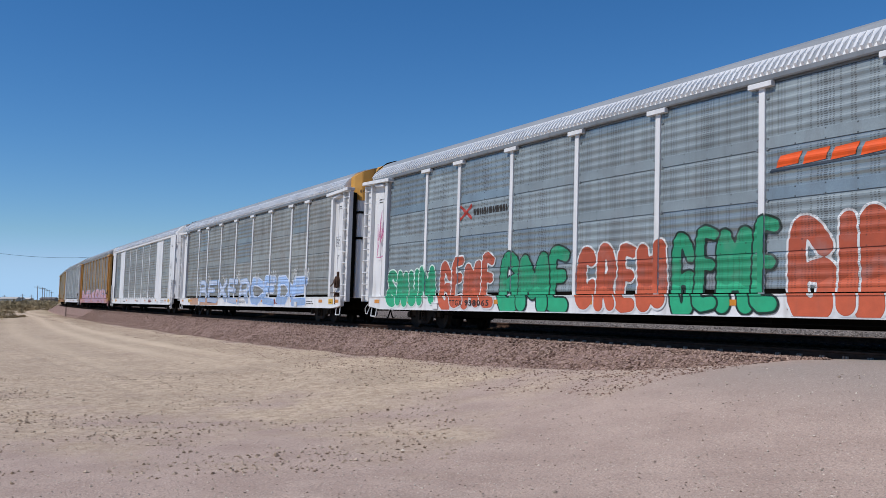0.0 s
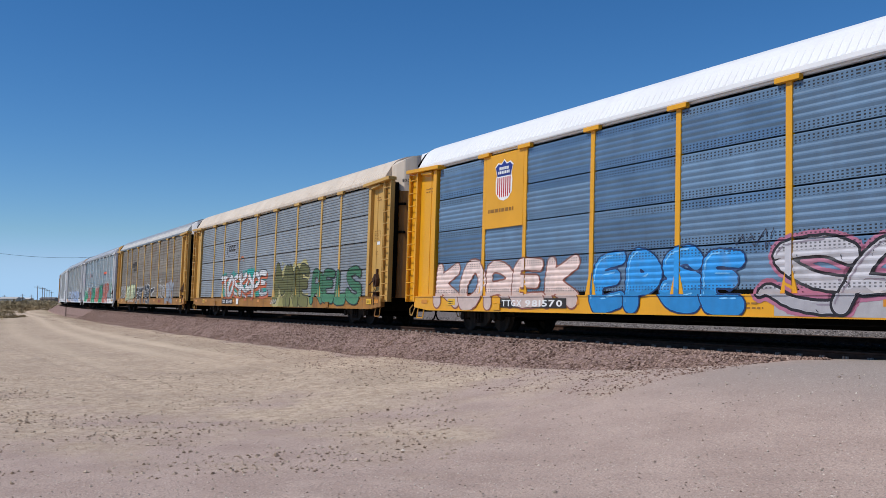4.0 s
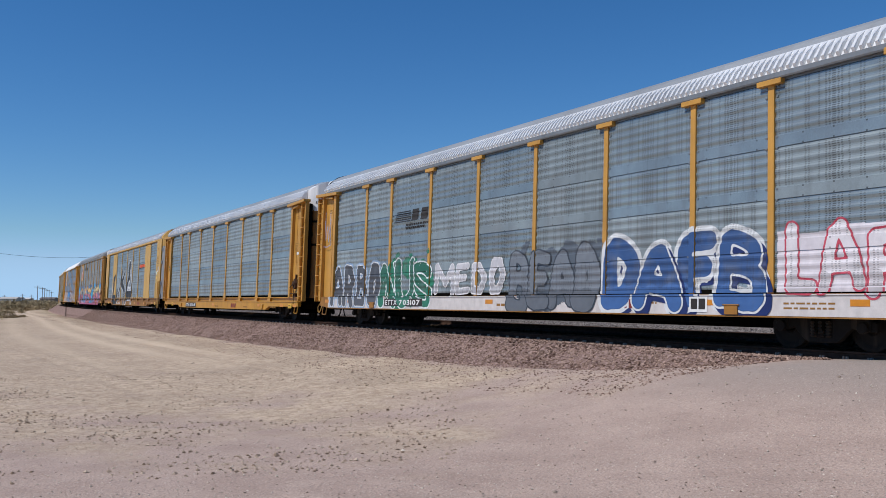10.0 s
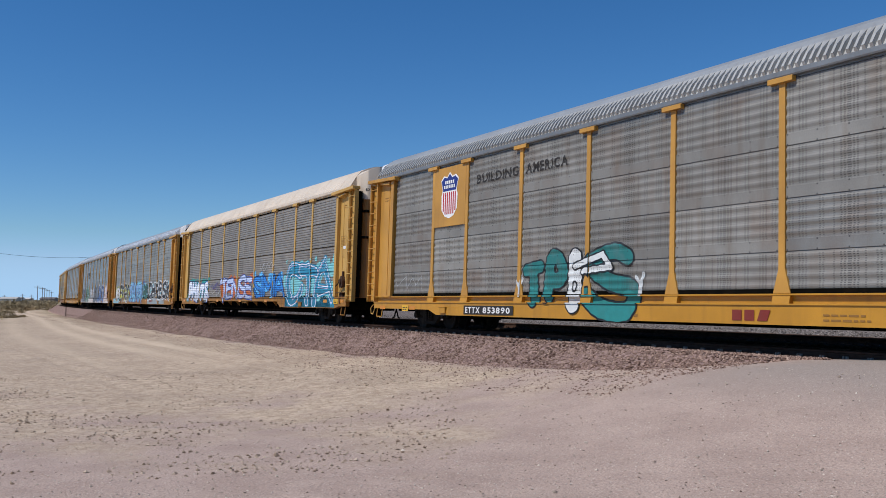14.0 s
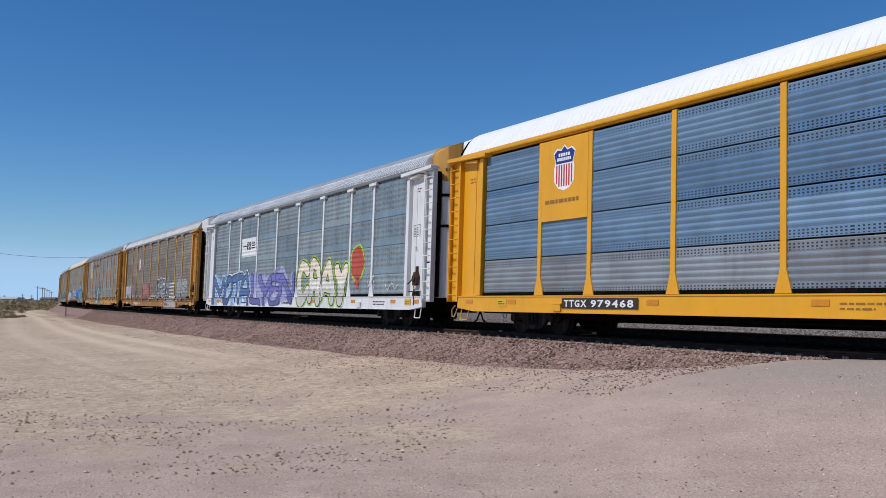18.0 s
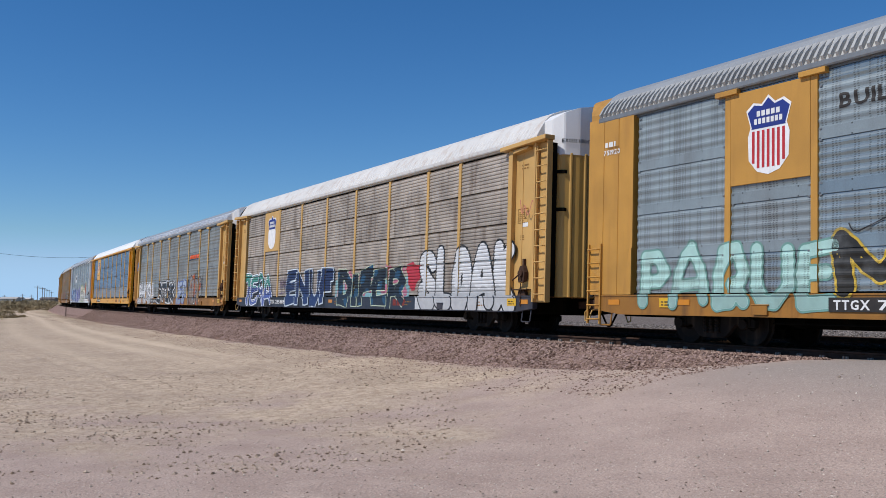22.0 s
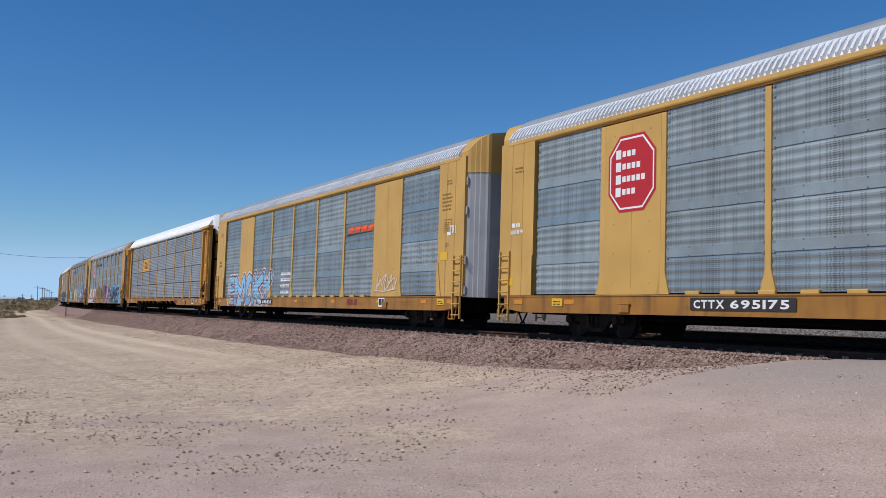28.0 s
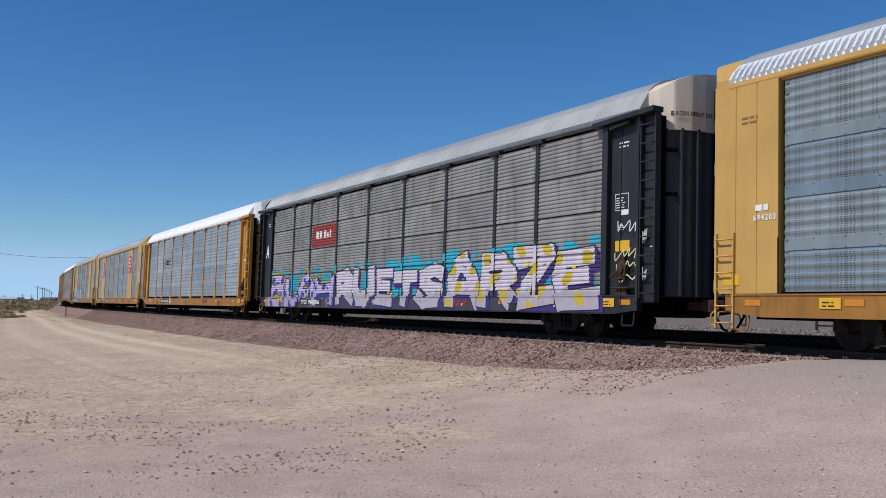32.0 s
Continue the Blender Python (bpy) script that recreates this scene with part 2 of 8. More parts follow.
TIE = material("weathered_tie_wood", "3a332c", 0.9, 0, 0.25, 4.0, 0.3, "2e2822", 0.4, 40, 0.12, 90, 0.2, spec=0.0)
STENCIL_BLACK = material("black_stencil_paint", "2a2622", 0.7, 0, 0.2, 6.0)
STENCIL_WHITE = material("white_stencil_paint", "dcdcd8", 0.7, 0, 0.08, 6.0)
STENCIL_BROWN = material("brown_stencil_paint", "8a6228", 0.7, 0, 0.15, 6.0)
REFLECTOR = material("orange_reflector_tape", "c67f16", 0.35, 0, 0.08, 8.0)
YELLOW_TAG = material("yellow_warning_plate", "d8a91c", 0.4, 0, 0.05, 8.0)
GRIMY = material("grimy_grey_door_steel", "4d4a47", 0.6, 0.1, 0.2, 1.0, 0.5, "2d2824", 0.06, 30)
SILVER = material("silver_door_paint", "9fa0a0", 0.5, 0.2, 0.1, 1.0, 0.35, "5f5a54", 0.05, 30)


def paint(colour, on=""):
    """Spray paint; on names the kind of screen beneath, whose holes stay open and whose steel shows where the paint has worn."""
    name = "spray_paint_" + colour + ("_on_" + on if on else "")
    if name in MATS:
        return MATS[name]
    m = material(name, colour, 0.55, 0, 0.09, 5.0, 0.14, "55504a", 0.06, 40, 0.05, 90)
    if on in ("bands", "sheets"):
        n, l = m.node_tree.nodes, m.node_tree.links
        b = n["Principled BSDF"]
        tc, sep = n.new("ShaderNodeTexCoord"), n.new("ShaderNodeSeparateXYZ")
        l.new(tc.outputs["Object"], sep.inputs[0])
        zones = ((0.0, 0.74),) if on == "bands" else ((0.02, 0.16), (0.78, 0.93))
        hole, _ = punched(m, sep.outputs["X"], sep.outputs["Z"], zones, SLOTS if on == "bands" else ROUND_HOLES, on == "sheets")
        worn = n.new("ShaderNodeTexNoise")
        worn.inputs["Scale"].default_value, worn.inputs["Detail"].default_value = 2.2, 6
        l.new(tc.outputs["Object"], worn.inputs["Vector"])
        rub = n.new("ShaderNodeMapRange")
        for key, val in (("From Min", 0.5), ("From Max", 0.8), ("To Max", 0.45)):
            rub.inputs[key].default_value = val
        l.new(worn.outputs["Fac"], rub.inputs["Value"])
        steel, dark = n.new("ShaderNodeMix"), n.new("ShaderNodeMix")
        steel.data_type = dark.data_type = "RGBA"
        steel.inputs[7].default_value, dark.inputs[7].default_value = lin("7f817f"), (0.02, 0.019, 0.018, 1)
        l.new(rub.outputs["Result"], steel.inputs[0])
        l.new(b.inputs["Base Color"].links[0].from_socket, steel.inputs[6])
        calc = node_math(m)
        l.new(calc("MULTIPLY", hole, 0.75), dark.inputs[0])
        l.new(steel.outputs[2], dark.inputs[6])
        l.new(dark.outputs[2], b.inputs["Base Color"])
    return m


# ---- mesh helpers ----
def box(bm, x0, x1, y0, y1, z0, z1):
    vs = [bm.verts.new((x, y, z)) for x in (x0, x1) for y in (y0, y1) for z in (z0, z1)]
    for f in ((0, 1, 3, 2), (4, 6, 7, 5), (0, 4, 5, 1), (2, 3, 7, 6), (0, 2, 6, 4), (1, 5, 7, 3)):
        bm.faces.new([vs[i] for i in f])


def prism(bm, outline, axis, a, b):
    """A closed outline of 2D points, drawn out along one axis from a to b."""
    def at(p, d):
        return (d, p[0], p[1]) if axis == "x" else (p[0], d, p[1]) if axis == "y" else (p[0], p[1], d)
    lo = [bm.verts.new(at(p, a)) for p in outline]
    hi = [bm.verts.new(at(p, b)) for p in outline]
    k = len(outline)
    bm.faces.new(lo[::-1])
    bm.faces.new(hi)
    for i in range(k):
        bm.faces.new((lo[i], lo[(i + 1) % k], hi[(i + 1) % k], hi[i]))


def tube(bm, a, b, r, n=6):
    a, b = Vector(a), Vector(b)
    q = (b - a).to_track_quat("Z", "Y")
    rings = [[bm.verts.new(p + q @ Vector((r * math.cos(i * 2 * math.pi / n), r * math.sin(i * 2 * math.pi / n), 0))) for i in range(n)]
             for p in (a, b)]
    for i in range(n):
        bm.faces.new((rings[0][i], rings[0][(i + 1) % n], rings[1][(i + 1) % n], rings[1][i]))
    bm.faces.new(rings[0][::-1])
    bm.faces.new(rings[1])


def finish(bm, mat_, name, soft=False, bevel=0.0):
    bmesh.ops.recalc_face_normals(bm, faces=bm.faces)
    if bevel:
        bmesh.ops.bevel(bm, geom=[e for e in bm.edges if e.calc_face_angle(0) > 0.9], offset=bevel, segments=1, affect="EDGES", clamp_overlap=True)
    me = bpy.data.meshes.new(name)
    bm.to_mesh(me)
    bm.free()
    for m in (mat_ if isinstance(mat_, (list, tuple)) else [mat_]):
        me.materials.append(m)
    if soft:
        me.polygons.foreach_set("use_smooth", [True] * len(me.polygons))
    return me


def link(name, me, parent, label="", at=None):
    ob = new(name, me)
    ob.parent = parent
    if at is not None:
        ob.matrix_basis = at
    if label:
        ob["label"] = label
    return ob


def part(name, bm, mat_, parent, label="", soft=False, bevel=0.0):
    return link(name, finish(bm, mat_, name, soft, bevel), parent, label)


MESHES = {}


def shared(key, mat_, build, soft=False, bevel=0.0):
    """The mesh that build(bm) makes, made once for each key and material."""
    k = (key, mat_.name if not isinstance(mat_, list) else tuple(m.name for m in mat_))
    if k not in MESHES:
        bm = bmesh.new()
        build(bm)
        MESHES[k] = finish(bm, mat_, key if isinstance(key, str) else key[0], soft, bevel)
    return MESHES[k]


def thing(name, label, category, group="", kind=""):
    return tagged(new(name), label, category, group, kind)


# ---- ground ----
def ground_height(px, py):
    s, o = nearest(px, py)
    r = np.hypot(px, py)
    z = -1.06 + 0.42 * np.exp(-(r / 10.0) ** 2) - 0.25 * smooth(60, 250, r)
    # the road climbs to the crossing
    rise = np.interp(s, [-40, -30, -9.6, -8.3, -6, -3.5, 0, 6, 14, 40, 100, 200], [-1.06, -0.07, -0.06, -0.12, -0.34, -0.52, -0.62, -0.74, -0.84, -0.9, -0.95, -1.06])
    near_track = smooth(-9.5, -1.0, o) * (1 - smooth(14, 26, o)) * (s < 200) * (s > -40)
    z = z * (1 - near_track) + rise * near_track
    road = smooth(-7.6, -9.6, s) * smooth(-34, -26, s) * smooth(-9.0, -0.6, o) * (1 - smooth(14, 26, o))
    # under the ballast of both tracks
    bed = smooth(-2.2, -0.4, o) * (1 - smooth(18.5, 21.0, o)) * (1 - smooth(300, 420, s))
    z = z - 0.5 * bed * (1 - road) * smooth(-8.0, -3.0, s)
    bumps = np.zeros(len(px))
    for k, (x, y, d) in enumerate(zip(px, py, r)):
        h = noise.noise((x * 0.35, y * 0.35, 1.3)) * 0.05 + noise.noise((x * 1.6, y * 1.6, 4.1)) * 0.018
        if 4 < d < 45:
            # churned sand: coarse where tyres have turned, finer elsewhere
            churn = max(0.0, noise.noise((x * 0.22, y * 0.22, 8.4)) * 1.6 + 0.25)
            h += churn * (noise.noise((x * 4.1, y * 4.1, 2.2)) * 0.014 + noise.noise((x * 9.3, y * 9.3, 6.1)) * 0.008)
            h += (0.3 + churn) * (noise.noise((x * 0.7, y * 2.8, 3.3)) * 0.014 + noise.noise((x * 2.1, y * 7.5, 7.3)) * 0.008)
        bumps[k] = h
    # shallow tyre tracks that sweep along the foot of the ballast
    for mid, depth in ((-4.2, 0.014), (-6.1, 0.02), (-8.6, 0.012), (-10.4, 0.016)):
        way = o - mid - 0.7 * np.sin(s * 0.06 + mid)
        z = z - depth * np.exp(-(way / 0.16) ** 2) * smooth(-4, 6, s) + 0.5 * depth * np.exp(-((np.abs(way) - 0.3) / 0.1) ** 2) * smooth(-4, 6, s)
    return z + bumps * (1 - 0.8 * road)


def ground_material():
    m = bpy.data.materials.new("desert_ground")
    m.use_nodes = True
    n, l = m.node_tree.nodes, m.node_tree.links
    b = n["Principled BSDF"]
    b.inputs["Roughness"].default_value = 0.95
    b.inputs["Specular IOR Level"].default_value = 0.15
    tc = n.new("ShaderNodeTexCoord")

    def tex(scale, detail=5, stretch=(1, 1, 1), turn=0.0):
        mp = n.new("ShaderNodeMapping")
        mp.inputs["Scale"].default_value = stretch
        mp.inputs["Rotation"].default_value = (0, 0, turn)
        l.new(tc.outputs["Object"], mp.inputs["Vector"])
        t = n.new("ShaderNodeTexNoise")
        t.inputs["Scale"].default_value, t.inputs["Detail"].default_value = scale, detail
        l.new(mp.outputs["Vector"], t.inputs["Vector"])
        return t.outputs["Fac"]

    def span(v, a, c, lo=0.0, hi=1.0):
        k = n.new("ShaderNodeMapRange")
        for i, w in (("From Min", a), ("From Max", c), ("To Min", lo), ("To Max", hi)):
            k.inputs[i].default_value = w
        l.new(v, k.inputs["Value"])
        return k.outputs["Result"]

    def blend(f, a, c):
        k = n.new("ShaderNodeMix")
        k.data_type = "RGBA"
        for i, v in ((0, f), (6, a), (7, c)):
            if isinstance(v, list):
                k.inputs[i].default_value = v
            else:
                l.new(v, k.inputs[i])
        return k.outputs[2]

    attr = n.new("ShaderNodeAttribute")
    attr.attribute_name = "gravel"
    road = n.new("ShaderNodeAttribute")
    road.attribute_name = "road"
    ruts = n.new("ShaderNodeAttribute")
    ruts.attribute_name = "ruts"
    sand = blend(span(tex(0.5), 0.35, 0.65), lin("b7a48e"), lin("cab69d"))
    sand = blend(span(tex(5.0, 6), 0.42, 0.7), sand, lin("a48f79"))
    sand = blend(span(tex(14.0, 6), 0.5, 0.72), sand, lin("97826b"))
    sand = blend(ruts.outputs["Fac"], sand, lin("d2bea3"))
    grav = blend(span(tex(1.2), 0.35, 0.65), lin("ab9587"), lin("b9a394"))
    grav = blend(span(tex(60.0, 3), 0.5, 0.72), grav, lin("857872"))
    edge = n.new("ShaderNodeMath")
    edge.operation = "ADD"
    l.new(attr.outputs["Fac"], edge.inputs[0])
    l.new(span(tex(0.45, 6), 0.3, 0.7, -0.35, 0.35), edge.inputs[1])
    col = blend(span(edge.outputs[0], 0.3, 0.7), sand, grav)
    yard = n.new("ShaderNodeAttribute")
    yard.attribute_name = "yard"
    col = blend(yard.outputs["Fac"], col, blend(span(tex(18.0, 4), 0.35, 0.65), lin("5d534b"), lin("7c7066")))
    tar = blend(span(tex(40.0, 4), 0.35, 0.65), lin("8f857d"), lin("a5988e"))
    col = blend(road.outputs["Fac"], col, tar)
    speck = span(tex(34.0, 2), 0.6, 0.7, 0, 0.45)
    col = blend(speck, col, lin("6d5f52"))
    pale = span(tex(47.0, 2), 0.6, 0.7, 0, 0.55)
    col = blend(pale, col, lin("d8cdbd"))
    scrub = n.new("ShaderNodeAttribute")
    scrub.attribute_name = "far"
    col = blend(scrub.outputs["Fac"], col, blend(span(tex(0.12, 6), 0.4, 0.6), lin("8b7d62"), lin("a8977a")))
    fine = span(tex(95.0, 3), 0.3, 0.7, 0.84, 1.16)
    mul = n.new("ShaderNodeVectorMath")
    mul.operation = "SCALE"
    l.new(col, mul.inputs[0])
    l.new(fine, mul.inputs["Scale"])
    l.new(mul.outputs["Vector"], b.inputs["Base Color"])
    bp = n.new("ShaderNodeBump")
    bp.inputs["Strength"].default_value, bp.inputs["Distance"].default_value = 0.55, 0.03
    l.new(tex(26.0, 6), bp.inputs["Height"])
    l.new(bp.outputs["Normal"], b.inputs["Normal"])
    return m


def build_ground():
    ang = np.concatenate([np.radians(np.arange(-34, 34.01, 0.2)), np.radians(np.arange(36, 325, 3.0))])
    rad = np.concatenate([[0.0], np.geomspace(1.2, 5.8, 24), np.geomspace(6.0, 42, 300), np.geomspace(43, 4500, 110)])
    A, R = np.meshgrid(ang, rad)
    px, py = (R * np.sin(A)).ravel(), (R * np.cos(A)).ravel()
    z = ground_height(px, py)
    na, nr = len(ang), len(rad)
    idx = np.arange(na * nr).reshape(nr, na)
    a, b = idx[:-1], idx[1:]
    quads = np.stack([a, np.roll(a, -1, 1), np.roll(b, -1, 1), b], -1).reshape(-1, 4)
    me = bpy.data.meshes.new("ground")
    me.from_pydata(np.stack([px, py, z], 1).tolist(), [], quads[:, ::-1].tolist())
    s, o = nearest(px, py)
    r = np.hypot(px, py)
    gravel = 0.1 + 0.9 * smooth(24, 5, py - 1.6 * np.maximum(px, 0) - 0.15 * np.minimum(px, 0))
    gravel = np.maximum(gravel, smooth(-3.4, -1.8, o) * smooth(120, 40, s) * 0.7)
    gravel = np.maximum(gravel, smooth(2, 6, o))
    road = smooth(-7.6, -9.4, s) * smooth(-32, -26, s) * smooth(-5.5, -1.5, o)
    lane = np.abs(o + 5.2 + 0.9 * np.sin(s * 0.05))
    ruts = (np.exp(-((lane - 0.8) / 0.45) ** 2) + 0.6 * np.exp(-((lane - 3.4) / 0.5) ** 2)) * smooth(2, 22, s) * 0.7
    far = (o < 2) * smooth(60, 130, r) * (1 - np.clip(np.exp(-((o + 5.5) / 3.5) ** 2), 0, 1))
    yard = smooth(1.5, 3.5, o) * (1 - smooth(300, 500, o))
    for name, v in (("yard", yard), ("gravel", gravel), ("road", road), ("ruts", np.clip(ruts, 0, 1)), ("far", far)):
        me.attributes.new(name, "FLOAT", "POINT").data.foreach_set("value", v.astype(np.float32))
    me.polygons.foreach_set("use_smooth", [True] * len(me.polygons))
    me.materials.append(ground_material())
    return tagged(new("ground", me), "dry sandy desert ground with pinkish gravel and wheel ruts", "ground", kind="structure")


build_ground()


def rocks(name, mat_, places, sizes, seed):
    """Many small angular stones as one mesh."""
    g = np.random.default_rng(seed)
    base = np.array([(1, 0, 0), (-1, 0, 0), (0, 1, 0), (0, -1, 0), (0, 0, 1), (0, 0, -1)], float)
    tri = np.array([(0, 2, 4), (2, 1, 4), (1, 3, 4), (3, 0, 4), (2, 0, 5), (1, 2, 5), (3, 1, 5), (0, 3, 5)])
    k = len(places)
    v = base[None] * (0.65 + 0.7 * g.random((k, 6, 1)))
    a = g.random(k) * 6.283
    t = g.random(k) * 1.2 - 0.6
    ca, sa, ct, st = np.cos(a), np.sin(a), np.cos(t), np.sin(t)
    x = v[..., 0] * ca[:, None] - v[..., 1] * sa[:, None]
    y = v[..., 0] * sa[:, None] + v[..., 1] * ca[:, None]
    zz = v[..., 2] * 0.75
    y, zz = y * ct[:, None] - zz * st[:, None], y * st[:, None] + zz * ct[:, None]
    pts = np.stack([x, y, zz], -1) * np.asarray(sizes)[:, None, None] + np.asarray(places)[:, None]
    faces = tri[None] + (np.arange(k) * 6)[:, None, None]
    me = bpy.data.meshes.new(name)
    me.from_pydata(pts.reshape(-1, 3).tolist(), [], faces.reshape(-1, 3).tolist())
    me.materials.append(mat_)
    return new(name, me)


def stone_material(name, a, c):
    m = bpy.data.materials.new(name)
    m.use_nodes = True
    n, l = m.node_tree.nodes, m.node_tree.links
    b = n["Principled BSDF"]
    b.inputs["Roughness"].default_value = 0.95
    b.inputs["Specular IOR Level"].default_value = 0.0
    geo = n.new("ShaderNodeNewGeometry")
    mx = n.new("ShaderNodeMix")
    mx.data_type = "RGBA"
    mx.inputs[6].default_value, mx.inputs[7].default_value = lin(a), lin(c)
    l.new(geo.outputs["Random Per Island"], mx.inputs[0])
    l.new(mx.outputs[2], b.inputs["Base Color"])
    return m


BALLAST_STONE = stone_material("crushed_pink_granite", "5f4a40", "b09787")
# near-black colour holds the shade that the train casts between the tracks
SHADE_STONE = stone_material("shade_darkened_crushed_stone", "1c140d", "3a2d20")
PALE_STONE = stone_material("pale_crushed_stone", "4a4540", "9a918a")
PEBBLE = stone_material("desert_pebbles", "7d6e61", "dccfbe")
def bed_material():
    """Crushed stone: a cell for every stone, coloured dark round the tracks for grease and the train's shade, dusted
    with sand at the foot of the slope.
    """
    m = bpy.data.materials.new("crushed_stone_bed")
    m.use_nodes = True
    n, l = m.node_tree.nodes, m.node_tree.links
    b = n["Principled BSDF"]
    b.inputs["Roughness"].default_value = 0.95
    b.inputs["Specular IOR Level"].default_value = 0.0
    tc = n.new("ShaderNodeTexCoord")
    cell = n.new("ShaderNodeTexVoronoi")
    cell.inputs["Scale"].default_value = 17.0
    l.new(tc.outputs["Object"], cell.inputs["Vector"])
    grey = n.new("ShaderNodeRGBToBW")
    l.new(cell.outputs["Color"], grey.inputs["Color"])

    def blend(f, a, c):
        k = n.new("ShaderNodeMix")
        k.data_type = "RGBA"
        for i, v in ((0, f), (6, a), (7, c)):
            if isinstance(v, list):
                k.inputs[i].default_value = v
            else:
                l.new(v, k.inputs[i])
        return k.outputs[2]

    def share(name):
        a = n.new("ShaderNodeAttribute")
        a.attribute_name = name
        nz = n.new("ShaderNodeTexNoise")
        nz.inputs["Scale"].default_value, nz.inputs["Detail"].default_value = 1.3, 6
        l.new(tc.outputs["Object"], nz.inputs["Vector"])
        add = n.new("ShaderNodeMath")
        add.operation = "ADD"
        l.new(a.outputs["Fac"], add.inputs[0])
        l.new(nz.outputs["Fac"], add.inputs[1])
        k = n.new("ShaderNodeMapRange")
        k.inputs["From Min"].default_value, k.inputs["From Max"].default_value = 0.75, 1.2
        l.new(add.outputs[0], k.inputs["Value"])
        return k.outputs["Result"]

    pink = blend(grey.outputs["Val"], lin("64504a"), lin("a38c82"))
    pale = blend(grey.outputs["Val"], lin("5c5752"), lin("8d8680"))
    shaded = blend(grey.outputs["Val"], lin("17110b"), lin("271d13"))
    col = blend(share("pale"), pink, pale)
    col = blend(share("oil"), col, shaded)
    col = blend(share("dust"), col, lin("ae9a84"))
    l.new(col, b.inputs["Base Color"])
    bp = n.new("ShaderNodeBump")
    bp.inputs["Strength"].default_value, bp.inputs["Distance"].default_value = 1.0, 0.03
    bp.invert = True
    l.new(cell.outputs["Distance"], bp.inputs["Height"])
    l.new(bp.outputs["Normal"], b.inputs["Normal"])
    return m


def ballast_top(o):
    """Height of the ballast over the line's width."""
    o = np.asarray(o, float)
    top = -0.2 - (o - HALF) * 0.035 * (np.abs(o - HALF) < 3) + 0.045 * smooth(0.5, 0.25, o)
    near = -0.105 - np.maximum(0, -0.15 - o) / 1.65
    far = np.where(o > 14, -0.3, 0.0) - np.maximum(0, o - 18.0) / 1.65
    dip = -0.12 * np.exp(-((o - HALF - TRACK2 / 2) / 0.7) ** 2)
    return np.minimum(np.minimum(top, near), far) + dip


def build_ballast():
    ss = np.concatenate([np.arange(-60, -8.6, 2.0), np.arange(-8.6, 70, 0.4), np.arange(70, 330, 3.0)])
    oo = np.concatenate([np.arange(-2.3, 3.6, 0.22), np.arange(3.6, 21, 0.6)])
    S, O = np.meshgrid(ss, oo, indexing="ij")
    x, y, _ = line(S.ravel(), O.ravel())
    z = ballast_top(O.ravel())
    z = z - 0.45 * smooth(-7.5, -9.2, S.ravel()) * (O.ravel() < 22) * 0.6
    z += np.array([noise.noise((a * 2.2, b * 2.2, 7.7)) * 0.035 for a, b in zip(x, y)])
    na = len(oo)
    idx = np.arange(len(ss) * na).reshape(len(ss), na)
    q = np.stack([idx[:-1, :-1], idx[1:, :-1], idx[1:, 1:], idx[:-1, 1:]], -1).reshape(-1, 4)
    me = bpy.data.meshes.new("ballast_bed")
    me.from_pydata(np.stack([x, y, z], 1).tolist(), [], q[:, ::-1].tolist())
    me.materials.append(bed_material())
    of = O.ravel()
    # second mask: the train's shade put into the bed's colour
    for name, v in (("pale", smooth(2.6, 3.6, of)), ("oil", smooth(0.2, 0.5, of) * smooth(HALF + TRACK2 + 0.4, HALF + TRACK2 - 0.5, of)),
                    ("dust", smooth(-1.15, -2.1, of) * 0.8)):
        me.attributes.new(name, "FLOAT", "POINT").data.foreach_set("value", v.astype(np.float32))
    me.polygons.foreach_set("use_smooth", [True] * len(me.polygons))
    bed = tagged(new("ballast", me), "long sloping bed of pinkish crushed stone ballast", "ballast", kind="structure")
    g = np.random.default_rng(5)
    k = 42000
    s = -8.4 + 90 * g.random(k) ** 1.7
    o = g.uniform(-1.9, 0.47, k)
    x, y, _ = line(s, o)
    ob = rocks("ballast_stones", BALLAST_STONE, np.stack([x, y, ballast_top(o) + 0.005], 1), g.uniform(0.016, 0.046, k), 6)
    tagged(ob, "loose pinkish crushed ballast stones on the slope", "ballast stones", kind="stuff")
    k = 24000
    s = -8.4 + 110 * g.random(k) ** 1.5
    o = -1.3 - 3.6 * g.random(k) ** 2.5
    x, y, _ = line(s, o)
    z = np.maximum(ballast_top(o), ground_height(x, y))
    ob = rocks("strewn_stones", BALLAST_STONE, np.stack([x, y, z + 0.004], 1), 0.006 + 0.024 * g.random(k) ** 2.5, 16)
    tagged(ob, "crushed stones strewn over the sand below the ballast", "ballast stones", kind="stuff")
    k = 34000
    s = -12 + 90 * g.random(k) ** 1.3
    o = g.uniform(2.6, 18.0, k)
    x, y, _ = line(s, o)
    # stones on the train's shaded side get the shade as a dark colour
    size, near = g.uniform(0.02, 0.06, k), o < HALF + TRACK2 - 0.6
    for stone, pick, words in ((SHADE_STONE, near, "ballast stones between the two tracks, coloured dark for the train's shade"), (PALE_STONE, ~near, "pale grey ballast stones beyond the tracks")):
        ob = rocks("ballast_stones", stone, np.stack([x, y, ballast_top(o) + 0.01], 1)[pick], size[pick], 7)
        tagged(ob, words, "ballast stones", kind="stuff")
    # pebbles and clods on the open ground
    k = 48000
    a, r = np.radians(g.uniform(-33, 33, k)), 3.5 + 34 * g.random(k) ** 1.5
    x, y = r * np.sin(a), r * np.cos(a)
    s, o = nearest(x, y)
    keep = (o < -2.0)
    x, y = x[keep], y[keep]
